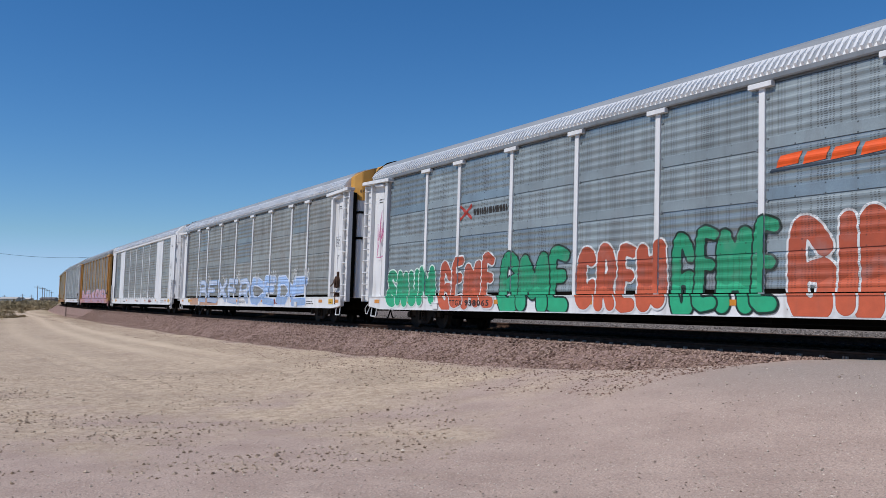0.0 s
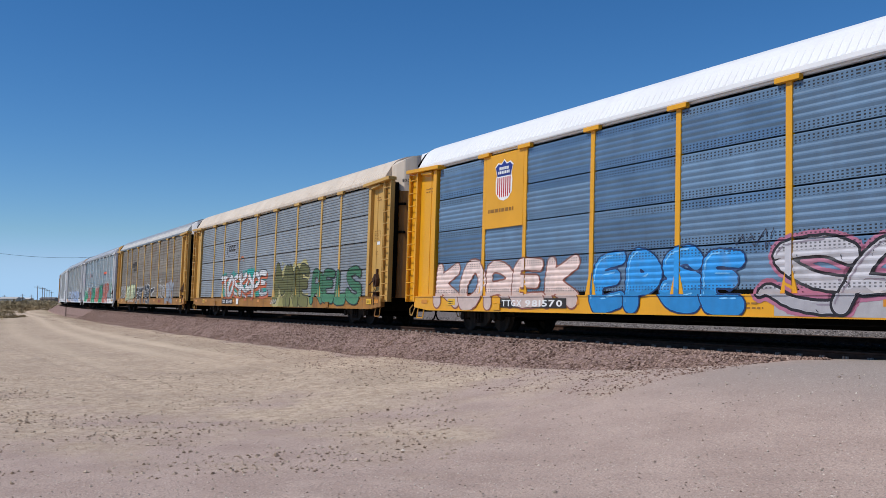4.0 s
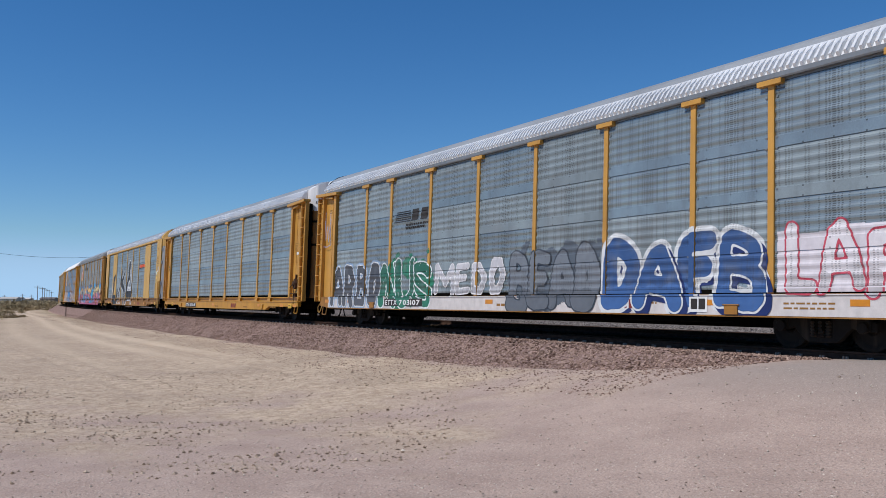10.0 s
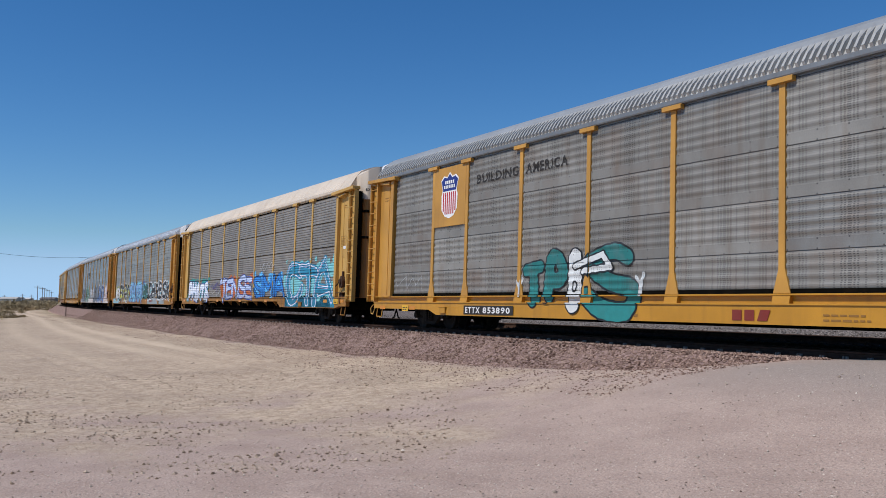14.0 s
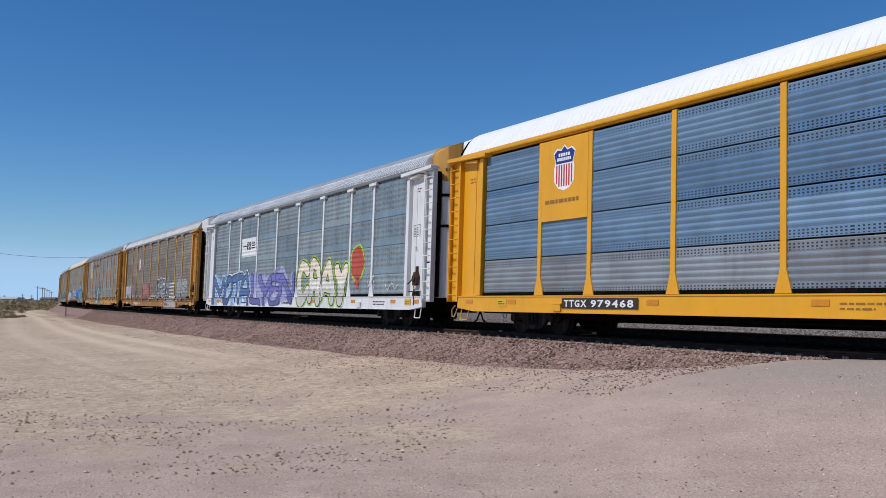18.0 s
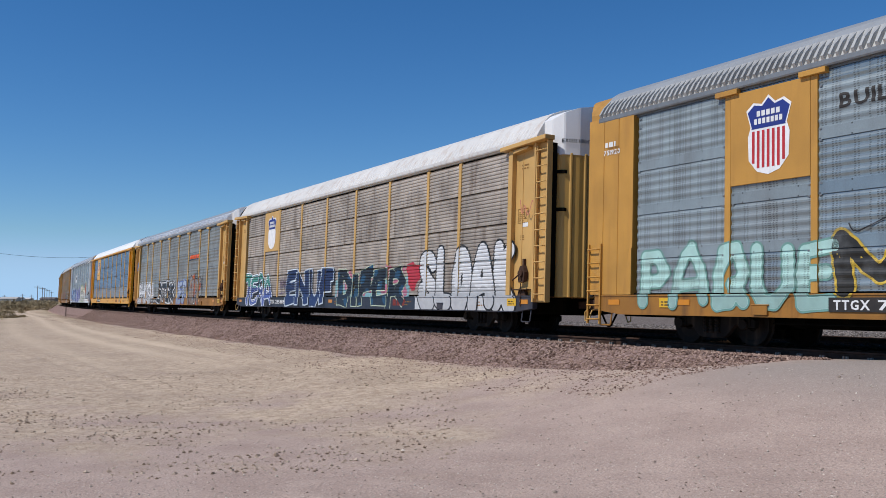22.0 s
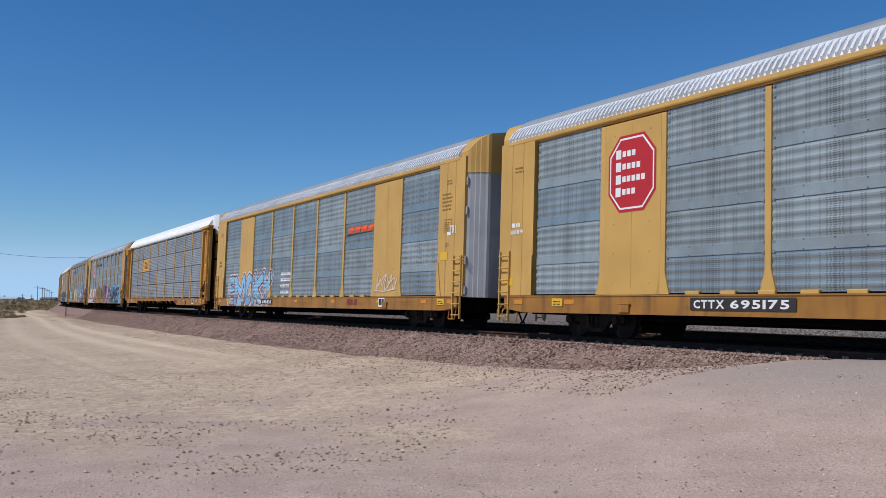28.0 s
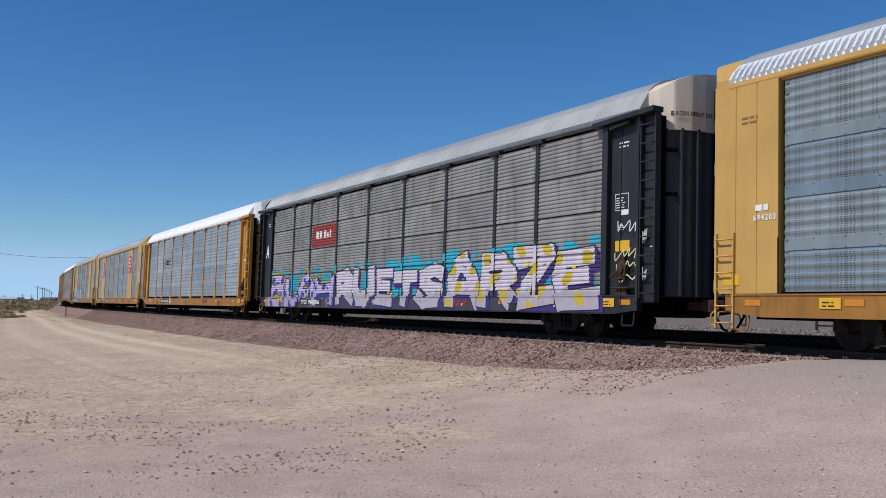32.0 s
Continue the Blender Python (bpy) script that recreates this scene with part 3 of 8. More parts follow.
    size = 0.0025 + 0.011 * g.random(len(x)) ** 5 + 0.02 * g.random(len(x)) ** 60
    ob = rocks("pebbles", PEBBLE, np.stack([x, y, ground_height(x, y) + size * 0.3], 1), size, 8)
    tagged(ob, "scattered small stones and clods on the sand", "pebbles", kind="stuff")
    # clods on the rough sand, thickest to the left of the way
    k = 26000
    a, r = np.radians(-33 + 34 * g.random(k) ** 1.6), 10.0 + 16 * g.random(k)
    x, y = r * np.sin(a), r * np.cos(a)
    s, o = nearest(x, y)
    patchy = np.array([noise.noise((u * 0.35, v * 0.45, 2.2)) + 0.5 * noise.noise((u * 1.3, v * 1.7, 5.2)) for u, v in zip(x, y)]) + g.uniform(-0.25, 0.25, k)
    keep = (o < -4.5) & (patchy > 0.06)
    x, y = x[keep], y[keep]
    size = 0.005 + 0.026 * g.random(len(x)) ** 5 + 0.025 * g.random(len(x)) ** 90
    ob = rocks("clods", CLOD, np.stack([x, y, ground_height(x, y) + size * 0.25], 1), size, 12)
    tagged(ob, "small sandy clods and stones on rough ground", "clods", kind="stuff")
    return bed


CLOD = stone_material("sandy_clods", "8a7866", "ccbaa4")
build_ballast()


# ---- the two tracks ----
RAIL_OUTLINE = [(-0.07, -0.17), (0.07, -0.17), (0.07, -0.155), (0.012, -0.13), (0.012, -0.045), (0.037, -0.035), (0.037, -0.004),
                (0.03, 0.0), (-0.03, 0.0), (-0.037, -0.004), (-0.037, -0.035), (-0.012, -0.045), (-0.012, -0.13), (-0.07, -0.155)]


def build_track(shift, label, first, last, tie_from, tie_to):
    top = thing("railway_track", label, "railway track", kind="structure")
    for side in (-0.7535, 0.7535):
        off = HALF + shift + side
        ss = np.concatenate([np.arange(first, 60, 1.0), np.arange(60, last, 4.0)])
        x, y, th = line(ss, off)
        zc = -(side) * math.tan(radians(CANT))
        bm = bmesh.new()
        rings = [[bm.verts.new((x[i] + u * math.cos(th[i]), y[i] + u * math.sin(th[i]), w + zc)) for u, w in RAIL_OUTLINE] for i in range(len(ss))]
        k = len(RAIL_OUTLINE)
        for i in range(len(ss) - 1):
            for j in range(k):
                f = bm.faces.new((rings[i][j], rings[i][(j + 1) % k], rings[i + 1][(j + 1) % k], rings[i + 1][j]))
                f.material_index = 1 if j in (7,) else 0
        part("rail", bm, [RAIL_SIDE, RAIL_TOP], top)

    def tie_shape(bm):
        box(bm, -0.115, 0.115, -1.3, 1.3, -0.19, 0.0)

    me = shared("tie", TIE, tie_shape, bevel=0.015)

    def plate_shape(bm):
        for sd in (-0.7535, 0.7535):
            box(bm, -0.09, 0.09, sd - 0.19, sd + 0.19, 0.0, 0.02)
            for dx in (-0.06, 0.06):
                box(bm, dx - 0.012, dx + 0.012, sd - 0.12, sd - 0.08, 0.02, 0.06)
                box(bm, dx - 0.012, dx + 0.012, sd + 0.08, sd + 0.12, 0.02, 0.06)

    plate = shared("tie_plate", RAIL_SIDE, plate_shape)

    def clip_shape(bm):
        for sd in (-0.7535, 0.7535):
            for d in (-0.14, 0.14):
                prism(bm, [(sd + d - 0.035, 0.02), (sd + d + 0.035, 0.02), (sd + d + 0.02, 0.095), (sd + d - 0.02, 0.095)], "x", -0.05, -0.015)
                prism(bm, [(sd + d - 0.035, 0.02), (sd + d + 0.035, 0.02), (sd + d + 0.02, 0.095), (sd + d - 0.02, 0.095)], "x", 0.015, 0.05)

    clips = shared("rail_clip", CLIP, clip_shape)
    g = random.Random(3 + int(shift * 10))
    s = tie_from
    while s < tie_to:
        x, y, th = line(s, HALF + shift)
        m = pose(float(x), float(y), -0.187, 0, 0, math.degrees(th) + 90 + g.uniform(-0.8, 0.8)) @ pose(0, 0, 0, CANT, 0, 0)
        t = link("tie", me, top, at=m)
        link("tie_plate", plate, t)
        if shift == 0.0 and s < 30:
            link("rail_clip", clips, t, "pale worn rail clips")["kind"] = "stuff"
        s += 0.5 + g.uniform(-0.015, 0.015)
    bm = bmesh.new()
    while s < last - 5:
        x, y, th = line(s, HALF + shift)
        m = pose(float(x), float(y), -0.18, 0, 0, math.degrees(th) + 90)
        bmesh.ops.create_cube(bm, size=1, matrix=m @ Matrix.Diagonal((0.23, 2.6, 0.18, 1)))
        s += 0.5
    ob = part("far_ties", bm, TIE, top)
    ob["kind"] = "stuff"
    return top


build_track(0.0, "main track with rusty rails on wooden ties", -60, 330, -9.0, 52)
build_track(TRACK2, "second track with rusty rails behind the train", -60, 330, -9.0, 30)


# ---- distance ----
LEAF = material("dry_scrub_leaves", "948463", 0.9, 0, 0.35, 0.8, 0, "000000", 0, 60, 0.2, 20)
LEAF_DARK = material("dark_scrub_leaves", "7a6c4e", 0.9, 0, 0.35, 0.8, 0, "000000", 0, 60, 0.2, 20)
TWIG = material("grey_twigs", "6b5c48", 0.9, 0, 0.2, 4.0)
POLE_WOOD = material("pole_wood", "766a5e", 0.9, 0, 0.2, 2.0)


def bush(x, y, w, h, seed, mat_, leaves=420):
    g = np.random.default_rng(seed)
    top = thing("bush", "low rounded desert scrub bush on the sand", "bush", "desert scrub")
    z = float(ground_height(np.array([x]), np.array([y]))[0])
    top.matrix_basis = pose(x, y, z)
    bm = bmesh.new()
    for i in range(9):
        a, e = g.uniform(0, 6.28), g.uniform(0.3, 1.0)
        tube(bm, (0, 0, -0.05), (w * 0.42 * e * math.cos(a), w * 0.42 * e * math.sin(a), h * g.uniform(0.45, 0.8)), 0.012 + 0.01 * w, 4)
    part("twigs", bm, TWIG, top)
    a, u, q = g.uniform(0, 6.28, leaves), g.random(leaves) ** 0.45, g.random(leaves)
    lump = 1 + 0.28 * np.sin(3 * a + seed) + 0.18 * np.sin(7 * a + 2 * seed)
    rx = w / 2 * u * lump * np.sqrt(1 - (q * 0.92) ** 2)
    c = np.stack([rx * np.cos(a), rx * np.sin(a), h * (0.06 + 0.9 * q * (0.75 + 0.25 * lump / 1.4))], 1)
    d = g.normal(size=(leaves, 3, 3)) * (0.02 * w + 0.012)
    me = bpy.data.meshes.new("leaves")
    me.from_pydata((c[:, None] + d).reshape(-1, 3).tolist(), [], np.arange(leaves * 3).reshape(-1, 3).tolist())
    me.materials.append(mat_)
    link("leaves", me, top)
    return top


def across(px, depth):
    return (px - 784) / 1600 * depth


g_ = random.Random(11)
for i in range(26):
    dep = g_.uniform(95, 190)
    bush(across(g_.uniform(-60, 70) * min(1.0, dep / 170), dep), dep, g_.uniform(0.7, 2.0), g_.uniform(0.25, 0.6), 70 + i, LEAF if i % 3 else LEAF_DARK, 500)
for i in range(34):
    dep = g_.uniform(165, 420)
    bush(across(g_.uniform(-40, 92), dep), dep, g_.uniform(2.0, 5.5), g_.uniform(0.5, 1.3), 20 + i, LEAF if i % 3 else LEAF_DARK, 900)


def far_scrub():
    g = np.random.default_rng(9)
    k = 14000
    dep = g.uniform(90, 900, k)
    px = g.uniform(-260, 99, k)
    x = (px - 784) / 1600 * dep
    s, o = nearest(x, dep)
    keep = (o < -9)
    x, dep = x[keep], dep[keep]
    n = len(x)
    size = g.uniform(0.25, 0.9, n) * np.clip(dep / 300, 0.5, 1.5)
    z = np.full(n, -1.3)
    d = g.normal(size=(n, 5, 3, 3)) * size[:, None, None, None] * 0.45
    c = np.stack([x, dep, z], 1)[:, None, None] + np.concatenate([g.normal(size=(n, 5, 1, 2)) * size[:, None, None, None] * 0.6, np.abs(g.normal(size=(n, 5, 1, 1))) * size[:, None, None, None] * 0.5], -1)
    v = (c + d).reshape(-1, 3)
    me = bpy.data.meshes.new("scrub")
    me.from_pydata(v.tolist(), [], np.arange(len(v)).reshape(-1, 3).tolist())
    me.materials.append(LEAF)
    return tagged(new("scrub", me), "low dry desert scrub out to the horizon", "scrub", kind="stuff")


far_scrub()


def utility_pole(x, y, h):
    top = thing("utility_pole", "weathered wooden utility pole with a crossarm", "utility pole", "line of utility poles")
    top.matrix_basis = pose(x, y, -1.35, 0, 0, 20)
    bm = bmesh.new()
    tube(bm, (0, 0, -0.3), (0, 0, h), 0.15, 8)
    part("pole", bm, POLE_WOOD, top)
    bm = bmesh.new()
    box(bm, -1.6, 1.6, -0.07, 0.07, h - 0.85, h - 0.65)
    part("crossarm", bm, POLE_WOOD, top)
    return top


for px, dep, h in ((67.5, 470, 9.6), (76, 520, 9.4), (80, 560, 9.6), (84, 600, 9.3), (88, 640, 9.3), (92, 690, 8.4), (57, 640, 5.6), (41, 620, 6.2), (9, 640, 5.5)):
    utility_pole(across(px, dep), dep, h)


def shed(px, dep, w, h, wall, roof):
    top = thing("far_building", "small pale low building far off on the plain", "building", "far buildings")
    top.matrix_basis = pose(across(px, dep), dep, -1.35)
    bm = bmesh.new()
    box(bm, -w / 2, w / 2, -4, 4, 0, h)
    part("wall", bm, material("far_wall_" + wall, wall, 0.8), top)
    bm = bmesh.new()
    prism(bm, [(-4.4, h), (4.4, h), (0, h + 1.2)], "x", -w / 2 - 0.4, w / 2 + 0.4)
    part("roof", bm, material("far_roof_" + roof, roof, 0.7), top)
    bm = bmesh.new()
    box(bm, -0.6, 0.6, -4.05, -3.98, 0.9, 2.0)
    part("window", bm, material("far_window", "3a4048", 0.3), top)


for row in ((20, 620, 11, 3.0, "c4bcae", "b9b4ab"), (31, 660, 8, 3.2, "d8d4cc", "b0aaa2"), (2, 700, 9, 3.0, "b09c86", "8d857c"), (46, 720, 10, 2.8, "a39684", "c9c5be"), (88, 760, 12, 3.2, "8d7f70", "77706a")):
    shed(*row)

# overhead wire that comes in from beyond the left edge
bm = bmesh.new()
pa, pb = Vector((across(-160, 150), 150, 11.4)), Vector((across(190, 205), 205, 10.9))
pts = [pa.lerp(pb, i / 14) - Vector((0, 0, 1.6 * 4 * (i / 14) * (1 - i / 14))) for i in range(15)]
for a_, b_ in zip(pts, pts[1:]):
    tube(bm, a_, b_, 0.026, 4)
wire = part("overhead_wire", bm, UNDER, None)
tagged(wire, "thin dark overhead wire against the sky", "wire")
for k_, p_ in enumerate((pa, pb)):
    utility_pole(p_.x, p_.y, p_.z + 1.35 + 0.2)

# thin marker post in the ballast
px_, py_, _t = line(96, -1.7)
post = thing("marker_post", "thin dark steel marker post in the ballast", "marker post")
post.matrix_basis = pose(float(px_), float(py_), -1.05)
bm = bmesh.new()
tube(bm, (0, 0, -0.2), (0, 0, 1.6), 0.05, 6)
part("stake", bm, UNDER, post)
bm = bmesh.new()
box(bm, -0.07, 0.07, -0.02, 0.02, 1.3, 1.62)
part("plate", bm, UNDER, post)


# ---- stencilled lettering: outlines of the built-in font ----
WEIGHTS = {"thin": 0.0, "bold": 0.028}
GLYPHS = {}


def load_glyphs(chars):
    made = []
    for c in chars:
        for w, off in WEIGHTS.items():
            cu = bpy.data.curves.new("glyph", "FONT")
            cu.body, cu.offset, cu.resolution_u, cu.fill_mode = c, off, 2, "FRONT"
            made.append((c, w, new("glyph", cu)))
    dg = bpy.context.evaluated_depsgraph_get()
    for c, w, ob in made:
        me = ob.evaluated_get(dg).to_mesh()
        v = np.array([(p.co.x, p.co.y) for p in me.vertices]).reshape(-1, 2)
        shape = (v, [list(p.vertices) for p in me.polygons])
        GLYPHS[c, w] = shape
        ob.evaluated_get(dg).to_mesh_clear()
    for c, w, ob in made:
        cu = ob.data
        bpy.data.objects.remove(ob)
        bpy.data.curves.remove(cu)


load_glyphs("ABCDEFGHIJKLMNOPQRSTUVWXYZ0123456789+-.")
POSTS = (12.0, 9.25, 7.2, 4.35, 1.45, -1.45, -4.35, -7.2, -9.25, -12.0)
STOPS = [13.6] + list(POSTS) + [-13.6]


def bay(b):
    """Length along the car, from the front post (0) by way of post after post to the rear one (9)."""
    i = min(max(int(math.floor(b + 1)), 0), len(STOPS) - 2)
    return STOPS[i] + (b + 1 - i) * (STOPS[i + 1] - STOPS[i])


# section of the side screens: (height, distance from the car's middle)
def screen_section(kind):
    pts = []
    if kind == "bands":
        for row in range(4):
            z0 = 1.06 + 1.005 * row
            pts.append((z0, 1.446))
            for r in range(5 if row == 3 else 4):
                a = z0 + 0.02 + 0.188 * r
                pts += [(a, 1.444), (a + 0.03, 1.446), (a + 0.085, 1.464), (a + 0.12, 1.465), (a + 0.155, 1.45)]
            if row < 3:
                pts += [(z0 + 0.772, 1.444), (z0 + 0.777, 1.462), (z0 + 1.0, 1.462)]
        pts.append((5.115, 1.45))
    elif kind == "sheets":
        for row in range(4):
            z0 = 1.06 + 1.005 * row
            pts += [(z0, 1.41), (z0 + 0.001, 1.46), (z0 + 0.19, 1.46)]
            for r in range(4):
                a = z0 + 0.2 + 0.14 * r
                pts += [(a, 1.458), (a + 0.06, 1.477), (a + 0.09, 1.477), (a + 0.13, 1.458)]
            pts += [(z0 + 0.77, 1.46), (z0 + 0.95, 1.462), (z0 + 0.97, 1.455), (z0 + 0.971, 1.41)]
        pts.append((5.08, 1.41))
    else:
        for row in range(4):
            z0 = 1.06 + 1.005 * row
            pts += [(z0, 1.41), (z0 + 0.001, 1.47)]
            for r in range(9):
                a = z0 + 0.02 + 0.105 * r
                pts += [(a, 1.472), (a + 0.045, 1.473), (a + 0.066, 1.45), (a + 0.085, 1.45)]
            pts += [(z0 + 0.97, 1.47), (z0 + 0.971, 1.41)]
        pts.append((5.08, 1.41))
    return pts


SECTION = {k: screen_section(k) for k in ("bands", "ribs", "sheets")}
SIDE_SILL = 1.535


def surface(kind, x, z, on_post):
    if z < 1.03:
        return SIDE_SILL
    if z > 5.12:
        return 1.53
    if on_post:
        return 1.497
    if z < 1.13:
        return 1.474
    s = SECTION[kind]
    return float(np.interp(z, [p[0] for p in s], [p[1] for p in s]))


def lay(name, polys, colour, parent, kind, layer, posts, plates=(), flat=None, label="", style="straight"):
    """Paint on a car's side: 2D faces in (length, height), pressed on to screens, posts and sill. layer: coats below it."""
    bm = bmesh.new()
    tier = bm.faces.layers.int.new("tier")
    for k, (v, faces) in enumerate(polys):
        bv = [bm.verts.new((p[0], 0, p[1])) for p in v]
        for f in faces:
            try:
                bm.faces.new([bv[i] for i in f])[tier] = k % 4
            except ValueError:
                pass
    if not bm.faces:
        bm.free()
        return None
    if flat is None:
        zs = [v.co.z for v in bm.verts]
        xs = [v.co.x for v in bm.verts]
        cuts = sorted({round(p[0], 3) for p in SECTION[kind]} | {0.815, 0.842, 0.995, 1.03, 1.055, 1.13})
        last = -9
        for z in cuts:
            if min(zs) < z < max(zs) and z - last > 0.003:
                last = z
                bmesh.ops.bisect_plane(bm, geom=bm.verts[:] + bm.edges[:] + bm.faces[:], plane_co=(0, 0, z), plane_no=(0, 0, 1), dist=1e-5)
        edges = [p + d for p in posts for d in (-0.075, 0.075)] + [e for pl in plates for e in pl]
        for x in edges:
            if min(xs) < x < max(xs):
                bmesh.ops.bisect_plane(bm, geom=bm.verts[:] + bm.edges[:] + bm.faces[:], plane_co=(x, 0, 0), plane_no=(1, 0, 0), dist=1e-5)
    verts, faces = [], []
    lift = 0.004 + 0.0035 * layer
    for f in bm.faces:
        c = f.calc_center_median()
        if flat is None and 1.03 < c.z < 1.057 and kind == "bands":
            continue
        post_here = any(abs(c.x - p) < 0.075 for p in posts) or any(a > c.x > b or b > c.x > a for a, b in plates) or abs(c.x) > 12.02
        ring = []
        low = c.z < 1.03
        for v in f.verts:
            if flat is not None:
                y = flat
            elif low:
                y = sill_face(style, c.z)
            else:
                y = surface(kind, v.co.x, max(v.co.z, 1.0301), post_here)
            ring.append(len(verts))
            verts.append((v.co.x, y + lift + 0.0009 * f[tier], v.co.z))
        if len(ring) > 2:
            # faces look out from the near side
            n = f.normal.y
            faces.append(ring if n > 0 else ring[::-1])
    bm.free()
    if not faces:
        return None
    me = bpy.data.meshes.new(name)
    me.from_pydata(verts, [], faces)
    me.materials.append(colour)
    ob = link(name, me, parent, label)
    if len(polys) > 1:
        ob["kind"] = "stuff"
    return ob


def letters(text, x0, x1, z0, z1, weight):
    """Faces of a stencilled word from x0 (its start) to x1, standing on z0 and z1 high."""
    n = len(text)
    step = (x1 - x0) / n
    out = []
    widths = [float(np.ptp(GLYPHS[c, "bold"][0][:, 0])) if c != " " and (c, "bold") in GLYPHS else 0.24 for c in text]
    starts = [sum(widths[:i]) + 0.11 * i for i in range(n + 1)]
    for i, c in enumerate(text):
        if c == " ":
            continue
        v, faces = GLYPHS[c, weight]
        base, _ = GLYPHS[c, "bold"]
        lo, hi = base.min(0), base.max(0)
        u = (v - lo) / np.maximum(hi - lo, (0.02, 0.3))
        if c in "-.":
            u[:, 1] = u[:, 1] * 0.3 + (0.35 if c == "-" else 0)
        uu = (starts[i] + u[:, 0] * widths[i]) / starts[-1] * n - i
        out.append((np.stack([x0 + step * (i + uu), z0 + (z1 - z0) * u[:, 1]], 1), faces))
    return out


# ---- sprayed lettering: strokes of each letter in a unit square, drawn fat ----
BONES = {
    "A": ["00 15 38 59", "59 68 85 a0", "23 83"], "B": ["10 14 19 59 88 76 25", "25 75 93 80 10"], "C": ["98 69 29 05 20 60 92"],
    "D": ["10 19 59 95 60 10"], "E": ["99 19 05 10 90", "05 75"], "F": ["99 19 05 10", "15 75"], "G": ["97 59 19 04 20 80 94 54"],
    "H": ["00 09", "90 99", "05 95"], "I": ["50 54 59"], "J": ["99 93 60 20 03"], "K": ["10 19", "99 15", "15 90"], "L": ["19 15 10 90"],
    "M": ["00 09 53 99 90"], "N": ["00 09 90 99"], "O": ["59 15 20 60 95 79 39 15"], "P": ["10 19 69 96 64 14"], "Q": ["59 15 20 60 95 79 39 15", "63 a0"],
    "R": ["10 19 69 96 64 14", "54 90"], "S": ["98 69 18 16 54 93 80 30 02"], "T": ["09 99", "59 55 50"], "U": ["09 03 30 60 93 99"],
    "V": ["09 50", "50 99"], "W": ["09 20 56 80 99"], "X": ["09 90", "00 99"], "Y": ["09 54", "99 54 50"], "Z": ["09 99 00 90"],
    "0": ["59 15 20 60 95 79 39 15"], "+": ["50 59", "15 95"], "#": ["00 29 69 60 95", "30 34"], "@": ["10 19 59 95 60", "55 90"],
    "%": ["09 55 99", "55 50", "00 44"], "&": ["98 39 05 50 93 56"]}


def spline(pts, smooth_=True):
    """A smooth way through a few points."""
    if len(pts) < 3 or not smooth_:
        return pts
    q = [2 * pts[0] - pts[1]] + pts + [2 * pts[-1] - pts[-2]]
    out = []
    for i in range(1, len(q) - 2):
        for t in (0.0, 0.34, 0.67):
            a, b, c, d = q[i - 1:i + 3]
            out.append(0.5 * (2 * b + (c - a) * t + (2 * a - 5 * b + 4 * c - d) * t * t + (3 * b - a - 3 * c + d) * t ** 3))
    return out + [pts[-1]]


def stroke_field(X, Z, segs, soft, square=False):
    """Signed distance to tapered strokes, blended where they meet; square ones have cut ends."""
    total = np.zeros(X.shape)
    for (ax, az), (bx, bz), ra, rb in segs:
        ux, uz = bx - ax, bz - az
        t = np.clip(((X - ax) * ux + (Z - az) * uz) / (ux * ux + uz * uz + 1e-9), 0, 1)
        if square:
            n = math.hypot(ux, uz) + 1e-9
            along, across = ((X - ax) * ux + (Z - az) * uz) / n, np.abs((X - ax) * uz - (Z - az) * ux) / n
            d = np.maximum(across - (ra + (rb - ra) * t), np.maximum(-along - ra * 0.8, along - n - rb * 0.8))
        else:
            d = np.hypot(X - ax - t * ux, Z - az - t * uz) - (ra + (rb - ra) * t)
        total += np.exp(np.clip(-d / soft, -60, 60))
    return -soft * np.log(total + 1e-26)


CELL = 0.042


